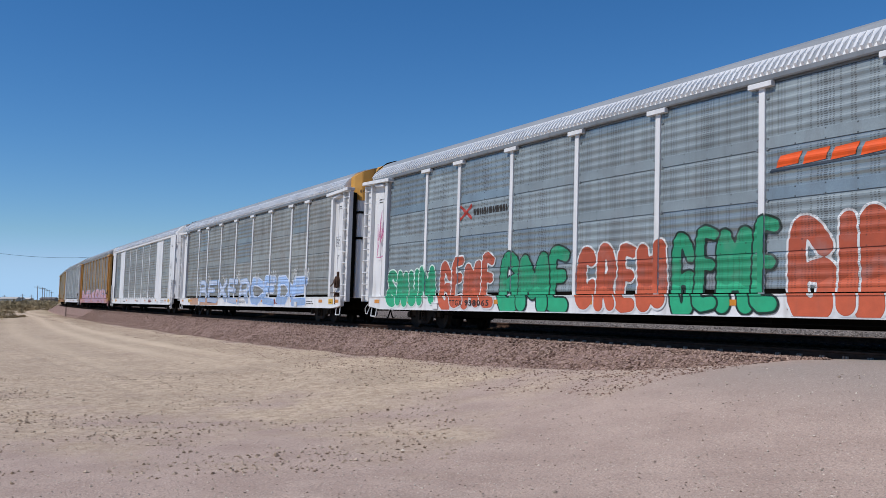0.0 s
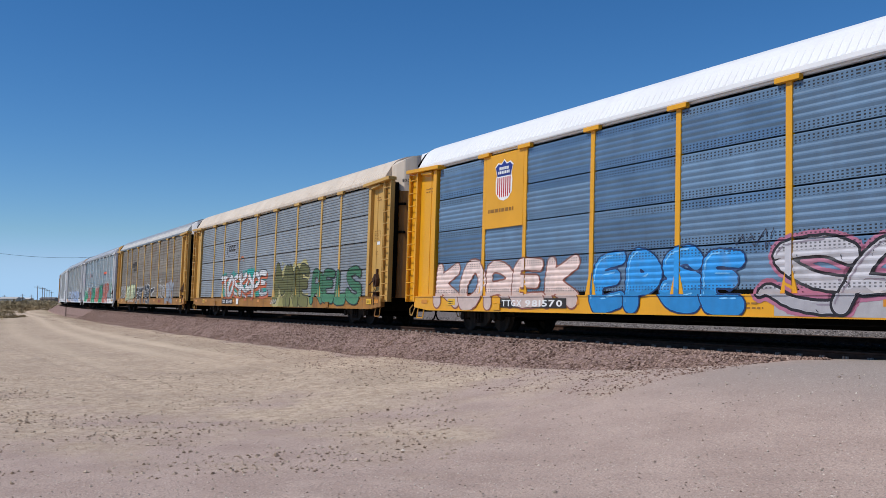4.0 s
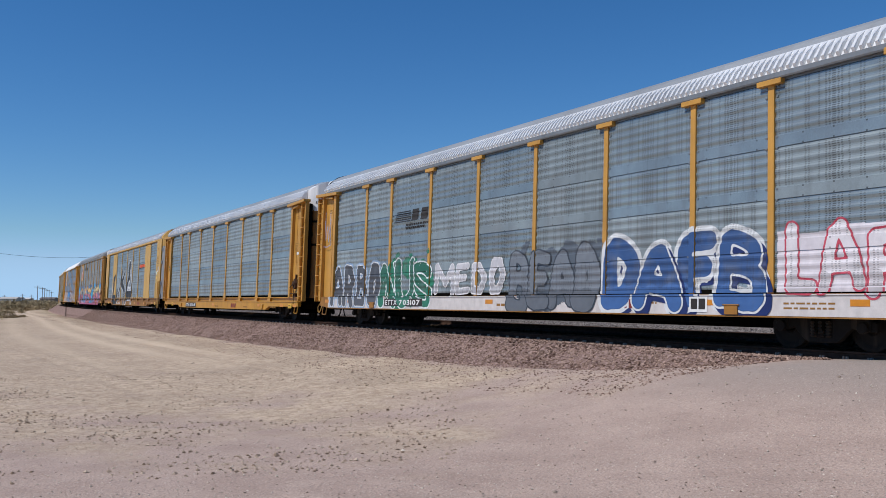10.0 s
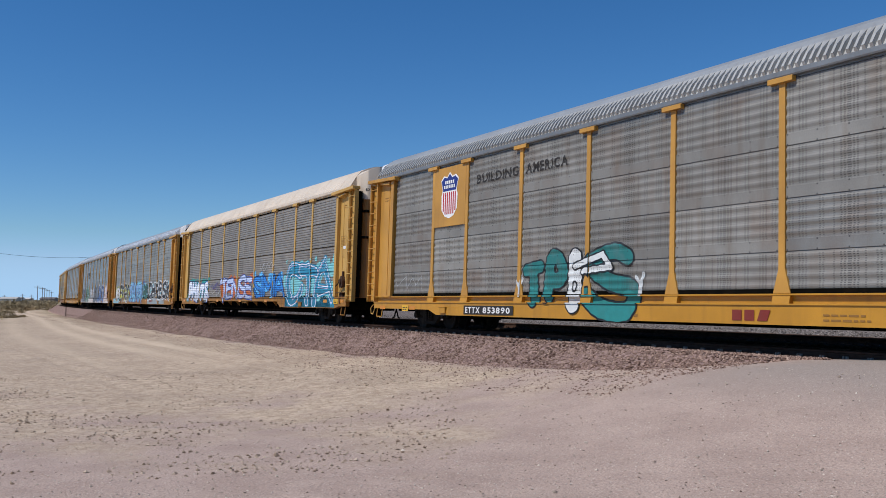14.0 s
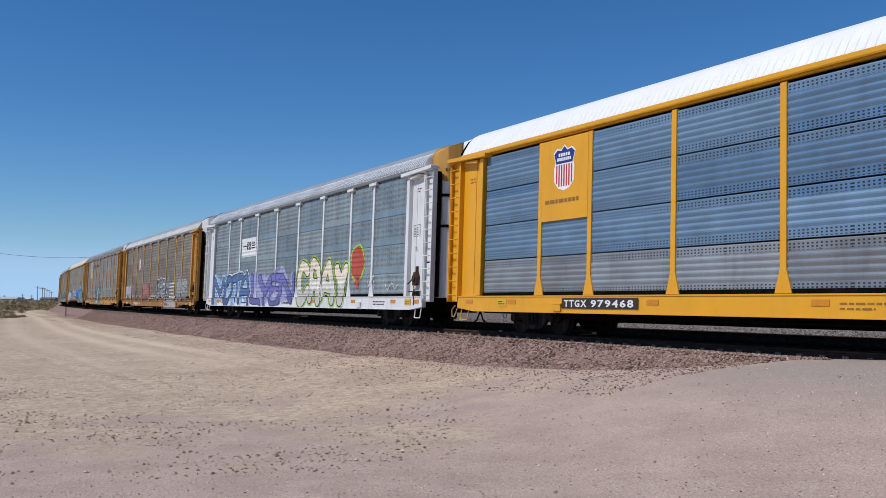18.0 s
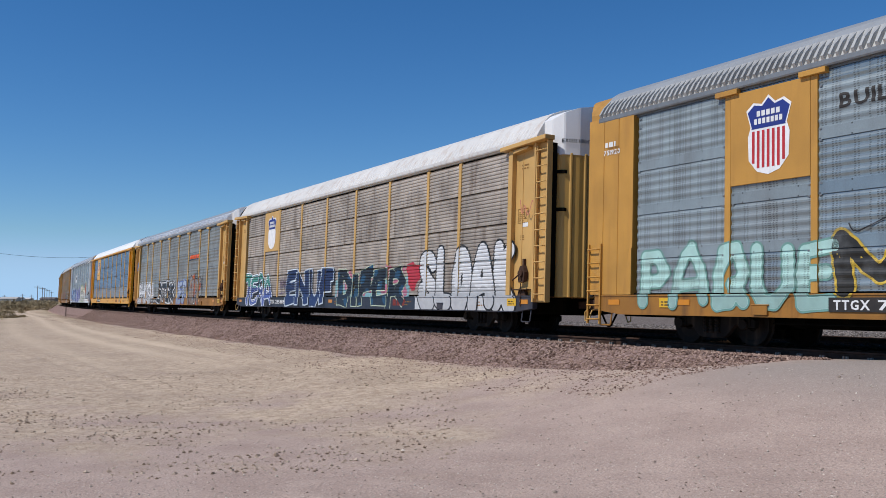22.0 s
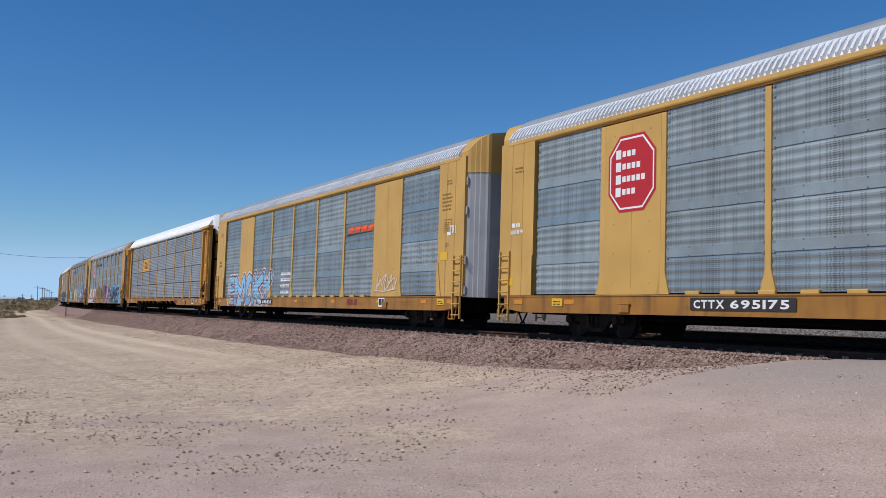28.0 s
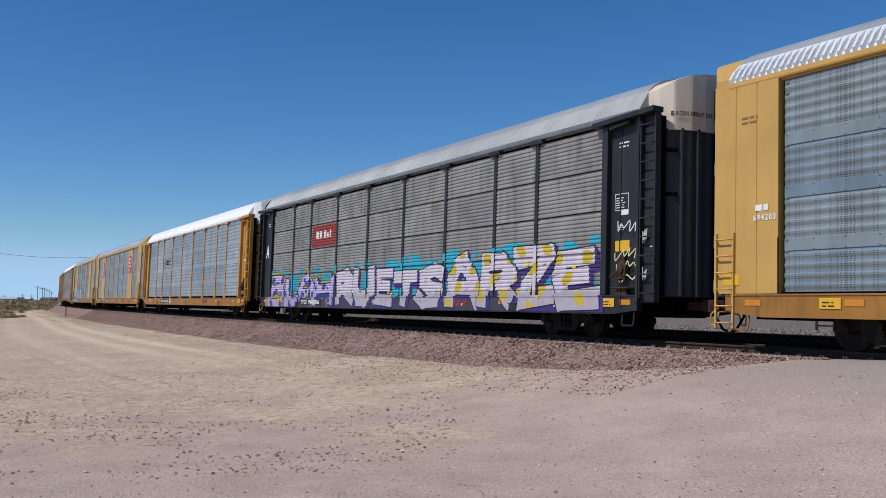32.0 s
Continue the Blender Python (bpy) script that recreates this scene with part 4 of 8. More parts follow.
def coat(side, name, label, span, fields):
    """One sprayed shape in several colours on a car's side. fields: (function of length and height that is above 0 inside, colour, layer)."""
    xa, xb, za, zb = span
    marks = [p + d for p in side.posts for d in (-0.075, 0.075)] + [e for pl in side.plates for e in pl]

    def ticks(a, b, extra, gap):
        v = sorted(list(np.arange(a, b, CELL)) + [b] + [e for e in extra if a < e < b])
        hard = set(extra)
        out = [v[0]]
        for q in v[1:]:
            if q - out[-1] < gap and q not in hard:
                continue
            out.append(q)
        return np.array(out)
    xs = ticks(xa, xb, marks, 0.012)
    zs = ticks(za, zb, [p[0] for p in SECTION[side.kind]] + [0.815, 0.842, 0.995, 1.03, 1.057, 1.13], 0.012)
    X, Z = np.meshgrid(xs, zs)
    mid = (xs[1:] + xs[:-1]) / 2
    raised = np.array([any(abs(c - p) < 0.075 for p in side.posts) or any(min(q) < c < max(q) for q in side.plates) or abs(c) > 12.02 for c in mid])
    face = []
    for k in range(len(zs) - 1):
        c = (zs[k] + zs[k + 1]) / 2
        if c < 1.03:
            y = sill_face(side.style, c)
            face.append((y, y, y, False))
        elif c < 1.057 and side.kind == "bands":
            face.append(None)
        else:
            e = 1e-4
            face.append((surface(side.kind, 0, zs[k] + e, False), surface(side.kind, 0, zs[k + 1] - e, False), 1.497, c > 1.13))
    verts, faces, slots, mats, slot_of = [], [], [], [], {}

    def slot(colour, screen):
        key = (colour, screen)
        if key not in slot_of:
            slot_of[key] = len(mats)
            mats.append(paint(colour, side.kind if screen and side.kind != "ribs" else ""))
        return slot_of[key]

    for func, colour, layer in fields:
        F = func(X, Z)
        inside = F > 0
        lift = 0.004 + 0.0035 * layer
        for k in range(len(zs) - 1):
            if face[k] is None:
                continue
            a, b = inside[k], inside[k + 1]
            some = a[:-1] | a[1:] | b[:-1] | b[1:]
            if not some.any():
                continue
            full = a[:-1] & a[1:] & b[:-1] & b[1:]
            z0, z1 = zs[k], zs[k + 1]
            i, n = 0, len(mid)
            while i < n:
                if not some[i]:
                    i += 1
                    continue
                up = raised[i]
                y0, y1 = (face[k][2], face[k][2]) if up else face[k][:2]
                y0, y1 = y0 + lift, y1 + lift
                base = len(verts)
                if full[i]:
                    e = i
                    while e + 1 < n and full[e + 1] and raised[e + 1] == up:
                        e += 1
                    verts += [(xs[i], y0, z0), (xs[i], y1, z1), (xs[e + 1], y1, z1), (xs[e + 1], y0, z0)]
                    faces.append((base, base + 1, base + 2, base + 3))
                else:
                    e = i
                    ring = ((k, i, 0), (k + 1, i, 1), (k + 1, i + 1, 1), (k, i + 1, 0))
                    for q in range(4):
                        (r0, c0, h0), (r1, c1, h1) = ring[q], ring[(q + 1) % 4]
                        f0, f1 = F[r0, c0], F[r1, c1]
                        if f0 > 0:
                            verts.append((xs[c0], y1 if h0 else y0, zs[r0]))
                        if (f0 > 0) != (f1 > 0):
                            t = f0 / (f0 - f1)
                            h = h0 + (h1 - h0) * t
                            verts.append((xs[c0] + (xs[c1] - xs[c0]) * t, y0 + (y1 - y0) * h, z0 + (z1 - z0) * h))
                    m = len(verts) - base
                    if m < 3:
                        del verts[base:]
                        i += 1
                        continue
                    faces.append(tuple(range(base, base + m)))
                slots.append(slot(colour, face[k][3] and not up))
                i = e + 1
    if not faces:
        return None
    me = bpy.data.meshes.new(name)
    me.from_pydata(verts, [], faces)
    for m in mats:
        me.materials.append(m)
    me.polygons.foreach_set("material_index", slots)
    return link(name, me, side.parent, label)


def blob(cx, cz, rx, rz, rnd, n=18, rough=0.16):
    ph = rnd.uniform(0, 6.28)
    k = rnd.choice((3, 4, 5))
    pts = []
    for i in range(n):
        a = 2 * math.pi * i / n
        r = 1 + rough * math.sin(k * a + ph) + rough * 0.5 * math.sin(2 * k * a + 2 * ph)
        pts.append((cx + rx * r * math.cos(a), cz + rz * r * math.sin(a)))
    return np.array(pts), [list(range(n))]


def ribbon(points, w):
    """A flat stroke along 2D points."""
    out = []
    for (ax, az), (bx, bz) in zip(points, points[1:]):
        d = math.hypot(bx - ax, bz - az) or 1
        nx, nz = -(bz - az) / d * w / 2, (bx - ax) / d * w / 2
        ex, ez = (bx - ax) / d * w * 0.3, (bz - az) / d * w * 0.3
        out.append((np.array([(ax + nx - ex, az + nz - ez), (bx + nx + ex, bz + nz + ez), (bx - nx + ex, bz - nz + ez), (ax - nx - ex, az - nz - ez)]), [[0, 1, 2, 3]]))
    return out


def tone(h):
    """A lighter shade of a dark spray colour, or a darker one of a light colour."""
    v = [int(h[i:i + 2], 16) for i in (0, 2, 4)]
    k = 0.87 if sum(v) > 330 else 1.14
    return "".join("%02x" % min(255, int(c * k + (6 if k > 1 else 0))) for c in v)


def rect(x0, x1, z0, z1):
    return [(np.array([(x0, z0), (x1, z0), (x1, z1), (x0, z1)]), [[0, 1, 2, 3]])]


def bars(x0, x1, z0, z1, rows, rnd, fill=0.55):
    """Rows of short bars for small writing."""
    out, h = [], (z1 - z0) / rows
    sg = 1 if x1 > x0 else -1
    for r in range(rows):
        x, end = x0, x1 - sg * rnd.uniform(0, 0.3) * abs(x1 - x0)
        while (end - x) * sg > 0.02:
            w = min(rnd.uniform(0.06, 0.2), (end - x) * sg)
            out += rect(x, x + sg * w, z0 + h * r, z0 + h * r + h * fill)
            x += sg * (w + 0.04)
    return out


class Side:
    """The near side of one car, to paint on."""
    def __init__(self, parent, kind, posts, plates, seed, style):
        self.parent, self.kind, self.posts, self.plates = parent, kind, posts, plates
        self.style = style
        self.rnd = random.Random(seed)

    def put(self, polys, colour, layer=1, name="graffiti", label="", flat=None):
        m = paint(colour) if isinstance(colour, str) else colour
        return lay(name, polys, m, self.parent, self.kind, layer, self.posts, self.plates, flat, label, self.style)

    def cloud(self, b0, b1, z0, z1, colour, rim=None, layer=0.6, lumps=1.0):
        """A sprayed cloud behind a word: swollen lumps and loose bubbles."""
        r, x0, x1 = self.rnd, bay(b0), bay(b1)
        w, h = abs(x1 - x0), z1 - z0
        n = max(3, int(w / 0.5 * lumps))
        dots = [(x0 + (x1 - x0) * (i + r.uniform(0.1, 0.9)) / n, z0 + h * r.uniform(0.5, 0.98), h * r.uniform(0.16, 0.3)) for i in range(n)]
        dots += [(x0 + (x1 - x0) * (i + r.uniform(0.1, 0.9)) / n, z0 + h * r.uniform(0.15, 0.5), h * r.uniform(0.16, 0.28)) for i in range(n)]
        dots += [(x0 + (x1 - x0) * r.random(), z1 + h * r.uniform(-0.05, 0.16), r.uniform(0.05, 0.13)) for i in range(n)]

        def field(grow):
            def f(X, Z):
                d = np.full(X.shape, -9.0)
                for cx, cz, rad in dots:
                    d = np.maximum(d, rad + grow - np.hypot((X - cx) * 0.85, Z - cz))
                return d + 0.03 * np.sin(X * 9 + Z * 4) * np.cos(Z * 11) + spray.normal(0, 0.024, X.shape)
            return f
        spray = np.random.default_rng(r.randint(0, 9999))
        fields = ([(field(0.05), rim, layer)] if rim else []) + [(field(0.0), colour, layer + 0.5)]
        coat(self, "graffiti_cloud", "sprayed colour cloud", (min(x0, x1) - 0.3, max(x0, x1) + 0.3, max(0.6 + self.dz, z0 - 0.05), z1 + h * 0.3), fields)

    def piece(self, text, b0, b1, z0, z1, fill, edge, back=None, shine=None, shade=None, halo=None, wild=1.0, fade=None, layer=1, style=None, rim=None, weight=1.0, line=1.0, patches=()):
        """One graffiti word between two post numbers, every letter a coat of halo, block shade, outline, fill, fade and glints."""
        r, x0, x1 = self.rnd, bay(b0), bay(b1)
        h = z1 - z0
        style = style or ("block" if wild < 0.75 else "bubble" if wild <= 1.0 else "wild")
        if back:
            self.cloud(b0, b1, z0, z1, back, rim)
        share = [{"I": 0.5, "M": 1.3, "W": 1.3, "L": 0.85, "E": 0.92, "F": 0.9}.get(c, 1.0) for c in text]
        way = 1 if x1 > x0 else -1
        fat = {"bubble": 0.145, "wild": 0.118, "block": 0.105, "sharp": 0.12}[style] * weight
        e = {"bubble": 0.045, "wild": 0.05, "block": 0.042, "sharp": 0.045}[style] * line * (0.75 + 0.25 * h / 1.4)
        low = 0.61 + self.dz
        for i, c in enumerate(text):
            if c not in BONES:
                continue
            step = (x1 - x0) * share[i] / sum(share)
            R = (0.7 if c == "B" else 0.84 if c in "SEGAR" else 1.0) * min(fat * h, (0.36 if c == "I" else 0.23 / max(1.0, share[i] * 0.85)) * abs(step)) * r.uniform(0.93, 1.07)
            tall = h * r.uniform(0.94, 1.07) - 2 * R
            wide = abs(step) * {"bubble": 1.12, "wild": 1.27, "block": 1.0, "sharp": 1.16}[style] - 2 * R - e
            foot = z0 + R + h * r.uniform(-0.03, 0.05)
            lean = {"bubble": 0.07, "wild": 0.16, "block": 0.02, "sharp": 0.1}[style] * r.uniform(-1, 1)
            bow, mid = r.uniform(-0.05, 0.05), x0 + (x1 - x0) * (sum(share[:i]) + share[i] / 2) / sum(share)
            segs = []
            for way_ in BONES[c]:
                pts = []
                for q in way_.split():
                    u, v = int(q[0], 11) / 9.5, int(q[1], 11) / 9
                    u, v = min(u, 1.05) - 0.5 + r.uniform(-0.035, 0.035), v + r.uniform(-0.03, 0.03)
                    pts.append(np.array((mid + way * (wide * (u * (1 + (0.14 if style == "bubble" else 0.06) * (0.5 - v)) + lean * (v - 0.5))), foot + tall * (v + bow * math.sin(3 * u)))))
                if style == "wild" and r.random() < 0.75:
                    # a spur that runs on past the stroke's end
                    d = pts[-1] - pts[-2]
                    turn = r.uniform(-0.9, 0.9)
                    d = np.array((d[0] * math.cos(turn) - d[1] * math.sin(turn), d[0] * math.sin(turn) + d[1] * math.cos(turn)))
                    pts.append(pts[-1] + d / (np.hypot(*d) + 1e-6) * h * r.uniform(0.1, 0.2))
                way_pts = spline(pts, style not in ("block", "sharp"))
                m = len(way_pts) - 1
                for k in range(m):
                    ra, rb = R, R
                    if style == "wild":
                        ra, rb = (R * (1.2 - 0.75 * q / m) for q in (k, k + 1))
                    elif style == "sharp":
                        ra, rb = R * r.uniform(0.8, 1.2), R * r.uniform(0.75, 1.25)
                    elif style == "bubble":
                        ra, rb = (R * (1.12 - 0.2 * (p[1] - foot) / tall) for p in (way_pts[k], way_pts[k + 1]))
                    segs.append((way_pts[k], way_pts[k + 1], ra, rb))
            soft = 0.012 if style != "bubble" else 0.015
            cache = {}

            def dist(X, Z, dx=0.0, dz=0.0, segs=segs, soft=soft, cache=cache):
                key = (dx, dz)
                if key not in cache:
                    cache[key] = stroke_field(X - dx, Z - dz, segs, soft, style == "sharp")
                return cache[key]
            # neighbours overlap, one in front of the other
            base = layer + 1.2 + (2.6 if i % 2 else 0.0)
            col = fill[i % len(fill)] if isinstance(fill, list) else fill
            fields = []
            if halo:
                mist = np.random.default_rng(i + 7)
                fields.append((lambda X, Z, d=dist: e + 0.07 - d(X, Z) + mist.normal(0, 0.007, X.shape), halo, layer + 0.9))
            if shade:
                dx, dz = -way * -0.045, -0.05
                fields.append((lambda X, Z, d=dist: e - np.minimum(np.minimum(d(X, Z, dx, dz), d(X, Z, 2 * dx, 2 * dz)), d(X, Z, 3 * dx, 2.6 * dz)), shade, base - 0.6))
            if fill is None:
                fields.append((lambda X, Z, d=dist: 0.024 * line - np.abs(d(X, Z)), edge, base))
                pad = R + 0.05
                ends = np.array([q for sg in segs for q in sg[:2]])
                lo, hi = ends.min(0) - pad, ends.max(0) + pad
                coat(self, "graffiti_letter", "thin sprayed outline of a letter", (lo[0], hi[0], max(lo[1], low), hi[1]), fields)
                continue
            fields.append((lambda X, Z, d=dist: e - d(X, Z), edge, base))
            fields.append((lambda X, Z, d=dist: -d(X, Z), col, base + 0.6))
            if style in ("wild", "sharp"):
                # short cuts of the outline colour inside the letter
                cuts = []
                for a_, b_, ra, rb in segs[1::3]:
                    mid_ = a_ + (b_ - a_) * r.uniform(0.2, 0.8)
                    turn = r.uniform(0, 6.3)
                    cuts.append((mid_, mid_ + np.array((math.cos(turn), math.sin(turn))) * R * r.uniform(0.8, 1.6), 0.004, 0.018))
                if cuts:
                    fields.append((lambda X, Z, d=dist, cuts=cuts: np.minimum(0.01 - d(X, Z), -stroke_field(X, Z, cuts, 0.004)), edge, base + 1.9))
            # a second tone where the can has passed twice
            ph = r.uniform(0, 6)
            fields.append((lambda X, Z, d=dist, ph=ph: np.minimum(-d(X, Z) - 0.01, 0.035 * np.sin(X * 3.1 + ph) + z0 + h * 0.36 - Z + 0.05 * np.sin(X * 11 + ph)), tone(col), base + 1.1))
            for q, blot in enumerate(patches):
                fields.append((lambda X, Z, d=dist, ph=ph, q=q: np.minimum(-d(X, Z) - 0.004, 0.1 * (np.sin(X * 5.3 + ph + 2.1 * q + 0.8 * np.sin(Z * 4)) * np.sin(Z * 6.1 + 1.7 * ph + q) - (0.2 if len(patches) > 1 else 0.5))), blot, base + 1.2 + 0.15 * q))
            if fade:
                fields.append((lambda X, Z, d=dist, ph=ph: np.minimum(-d(X, Z) - 0.004, Z - (z0 + h * 0.6 + 0.05 * np.sin(X * 7 + ph))), fade, base + 1.6))
            if shine:
                def glint(X, Z, d=dist):
                    v = d(X, Z)
                    gz, gx = np.gradient(v, Z[:, 0], X[0])
                    return np.minimum(0.02 - np.abs(v + 0.38 * R), 0.16 * (way * -gx * 0.7 + gz * 0.7 - 0.62))
                fields.append((glint, shine, base + 2.0))
            pad = R + e + (0.1 if halo else 0.03)
            ends = np.array([q for sg in segs for q in sg[:2]])
            lo, hi = ends.min(0) - pad - (0.14 if shade else 0), ends.max(0) + pad + (0.14 if shade else 0)
            coat(self, "graffiti_letter", "sprayed graffiti letter", (lo[0], hi[0], max(lo[1], low), hi[1]), fields)

    def brush(self, strokes, colour, edge=None, e=0.09, layer=1.0, soft=0.01):
        """Broad brushed strokes: each a list of (post number, height) and the half width of the brush."""
        segs = []
        for pts, r in strokes:
            q = [np.array((bay(b), z)) for b, z in pts]
            segs += [(a, b, r, r) for a, b in zip(q, q[1:])]
        ends = np.array([q for sg in segs for q in sg[:2]])
        pad = max(sg[2] for sg in segs) + e + 0.05
        lo, hi = ends.min(0) - pad, ends.max(0) + pad

        def rough(grow):
            return lambda X, Z: grow - stroke_field(X, Z, segs, soft) + 0.009 * np.sin(X * 23 + Z * 5) * np.sin(Z * 17)
        fields = ([(rough(e), edge, layer)] if edge else []) + [(rough(0.0), colour, layer + 0.7)]
        coat(self, "graffiti_letter", "broad brushed graffiti letter", (lo[0], hi[0], max(lo[1], 0.45 if self.dz else 0.61), hi[1]), fields)

    def scrawl(self, b0, b1, z0, z1, colour, strokes=3, w=0.03):
        """A quick unreadable scribble: pointed ups and downs with a tail."""
        r, x0, x1 = self.rnd, bay(b0), bay(b1)
        out = []
        w = min(w, 0.034)
        for k in range(max(1, strokes - 1)):
            n = r.randint(5, 9)
            pts = []
            for i in range(n):
                u = (i + r.uniform(-0.45, 0.45)) / (n - 1)
                v = (0.12 if i % 2 else 0.88) + r.uniform(-0.3, 0.3)
                pts.append(np.array((x0 + (x1 - x0) * (u + 0.12 * v), z0 + (z1 - z0) * v)))
            out += ribbon([tuple(q) for q in spline(pts, r.random() < 0.7)], w)
        if strokes > 2:
            z = z0 - (z1 - z0) * 0.12
            out += ribbon([(x0, z), ((x0 + x1) / 2, z - 0.03), (x1, z + 0.05)], w)
        self.put(out, colour, 6, "graffiti_scribble", "thin sprayed scribble")

    def words(self, text, x0, x1, z0, z1, colour, flat=None, layer=1.0, weight="bold", name="lettering"):
        self.put(letters(text, x0, x1, z0, z1, weight), colour, layer, name, "stencilled lettering", flat)

    def small(self, x0, x1, z0, z1, rows, colour, flat=None, layer=1.0):
        self.put(bars(x0, x1, z0, z1, rows, self.rnd, 0.38), colour, layer, "stencil", "small stencilled lines", flat)


# ---- the railway cars ----
def wheel_set(parent, x):
    def wheel_shape(bm):
        prof = [(0.0, 0.02), (0.1, 0.03), (0.13, 0.06), (0.3, 0.05), (0.36, 0.07), (0.42, 0.07), (0.42, -0.03), (0.45, -0.045), (0.45, -0.07), (0.36, -0.07), (0.3, -0.03), (0.1, -0.05), (0.0, -0.05)]
        n = 20
        rings = [[bm.verts.new((r * math.cos(2 * math.pi * i / n), d, r * math.sin(2 * math.pi * i / n))) for i in range(n)] for r, d in prof[1:-1]]
        for a, b in zip(rings, rings[1:]):
            for i in range(n):
                bm.faces.new((a[i], a[(i + 1) % n], b[(i + 1) % n], b[i]))
        bm.faces.new(rings[0])
        bm.faces.new(rings[-1][::-1])

    me = shared("wheel", TRUCK, wheel_shape)
    link("wheel", me, parent, "", pose(x, 0.7535, 0.42))
    link("wheel", me, parent, "", pose(x, -0.7535, 0.42, 0, 0, 180))

    def axle_shape(bm):
        tube(bm, (0, -0.95, 0), (0, 0.95, 0), 0.08, 10)
    link("axle", shared("axle", UNDER, axle_shape), parent, "", pose(x, 0, 0.42))


FRAME_SIDE = [(-1.12, 0.36), (-1.12, 0.52), (-0.85, 0.6), (-0.55, 0.68), (0.55, 0.68), (0.85, 0.6), (1.12, 0.52), (1.12, 0.36), (0.8, 0.36), (0.62, 0.42), (0.4, 0.2), (0.3, 0.14), (-0.3, 0.14), (-0.4, 0.2), (-0.62, 0.42), (-0.8, 0.36)]


def truck(parent, x):
    top = link("truck", None, parent, "", pose(x, 0, 0))
    wheel_set(top, 0.875)
    wheel_set(top, -0.875)

    def side_shape(bm):
        prism(bm, FRAME_SIDE, "y", -0.06, 0.06)
        for e in (-0.875, 0.875):
            tube(bm, (e, 0.05, 0.43), (e, 0.15, 0.43), 0.11, 10)
            box(bm, e - 0.14, e + 0.14, -0.02, 0.09, 0.38, 0.58)
    me = shared("side_frame", TRUCK, side_shape, bevel=0.012)
    link("side_frame", me, top, "", pose(0, 0.98, 0))
    link("side_frame", me, top, "", pose(0, -0.98, 0, 0, 0, 180))

    def spring_shape(bm):
        n = 8
        prof = [(0.065 if i % 2 else 0.048, 0.24 + 0.03 * i) for i in range(11)]
        rings = [[bm.verts.new((r * math.cos(2 * math.pi * q / n), r * math.sin(2 * math.pi * q / n), z)) for q in range(n)] for r, z in prof]
        for a, b in zip(rings, rings[1:]):
            for q in range(n):
                bm.faces.new((a[q], a[(q + 1) % n], b[(q + 1) % n], b[q]))
        bm.faces.new(rings[0][::-1])
        bm.faces.new(rings[-1])
    me = shared("spring", TRUCK, spring_shape)
    for k in (-0.16, 0.0, 0.16):
        for y in (1.06, -1.06):
            link("spring", me, top, "", pose(k, y, 0))

    def bolster_shape(bm):
        box(bm, -0.2, 0.2, -1.1, 1.1, 0.36, 0.6)
    link("bolster", shared("bolster", UNDER, bolster_shape, bevel=0.02), top)
    return top


def bent(points, bm, r=0.016):
    for a, b in zip(points, points[1:]):
        tube(bm, a, b, r, 5)


ROOF_HALF = [(1.53, 5.27), (1.51, 5.31), (1.40, 5.47), (1.25, 5.68), (1.12, 5.8), (0.95, 5.89), (0.7, 5.98), (0.4, 6.04), (0.0, 6.07)]
ROOF_PROFILE = ROOF_HALF + [(-y, z) for y, z in ROOF_HALF[-2::-1]]


def roof_shape(x0, x1, pitch, depth, k=1.05):
    """Sheets ribbed on the steep haunch, smooth over the crown; the ribs die out at their upper end."""
    def build(bm):
        xs, x = [], x0
        while x < x1 - 0.001:
            for d, up in ((0, 0), (0.08, 1), (0.46, 1), (0.54, 0)):
                if x + d * pitch < x1:
                    xs.append((x + d * pitch, up))
            x += pitch
        xs.append((x1, 0))
        rings = []
        for x, up in xs:
            ring = []
            for y, z in ROOF_PROFILE:
                e = depth * up * (5.3 < z < 5.5)
                ring.append(bm.verts.new((x, y * (1 + e * 0.62), 5.27 + (z - 5.27) * k + e * 0.6)))
            rings.append(ring)
        for a, b in zip(rings, rings[1:]):
            for i in range(len(ROOF_PROFILE) - 1):
                f = bm.faces.new((a[i], a[i + 1], b[i + 1], b[i]))
                f.material_index = 1 if ROOF_PROFILE[i][1] > 5.67 and ROOF_PROFILE[i + 1][1] > 5.67 else 0
        bm.faces.new(rings[0])
        bm.faces.new(rings[-1][::-1])
    return build


def screen_shape(kind, w, lo=1.06, hi=5.12, thick=0.03):
    sec = [(z, y) for z, y in SECTION[kind] if lo - 1e-6 <= z <= hi + 1e-6]

    def build(bm):
        a = [bm.verts.new((w / 2, y, z)) for z, y in sec]
        b = [bm.verts.new((-w / 2, y, z)) for z, y in sec]
        for i in range(len(sec) - 1):
            bm.faces.new((a[i], a[i + 1], b[i + 1], b[i]))
        # a plain back makes the screen a plate
        k = [bm.verts.new((s * w / 2, 1.40 - thick, z)) for s, z in ((1, lo), (1, hi), (-1, hi), (-1, lo))]
        bm.faces.new((k[0], k[3], k[2], k[1]))
        bm.faces.new((a[0], b[0], k[3], k[0]))
        bm.faces.new((b[-1], a[-1], k[1], k[2]))
        bm.faces.new(a[::-1] + [k[0], k[1]])
        bm.faces.new(b + [k[2], k[3]])
    return build


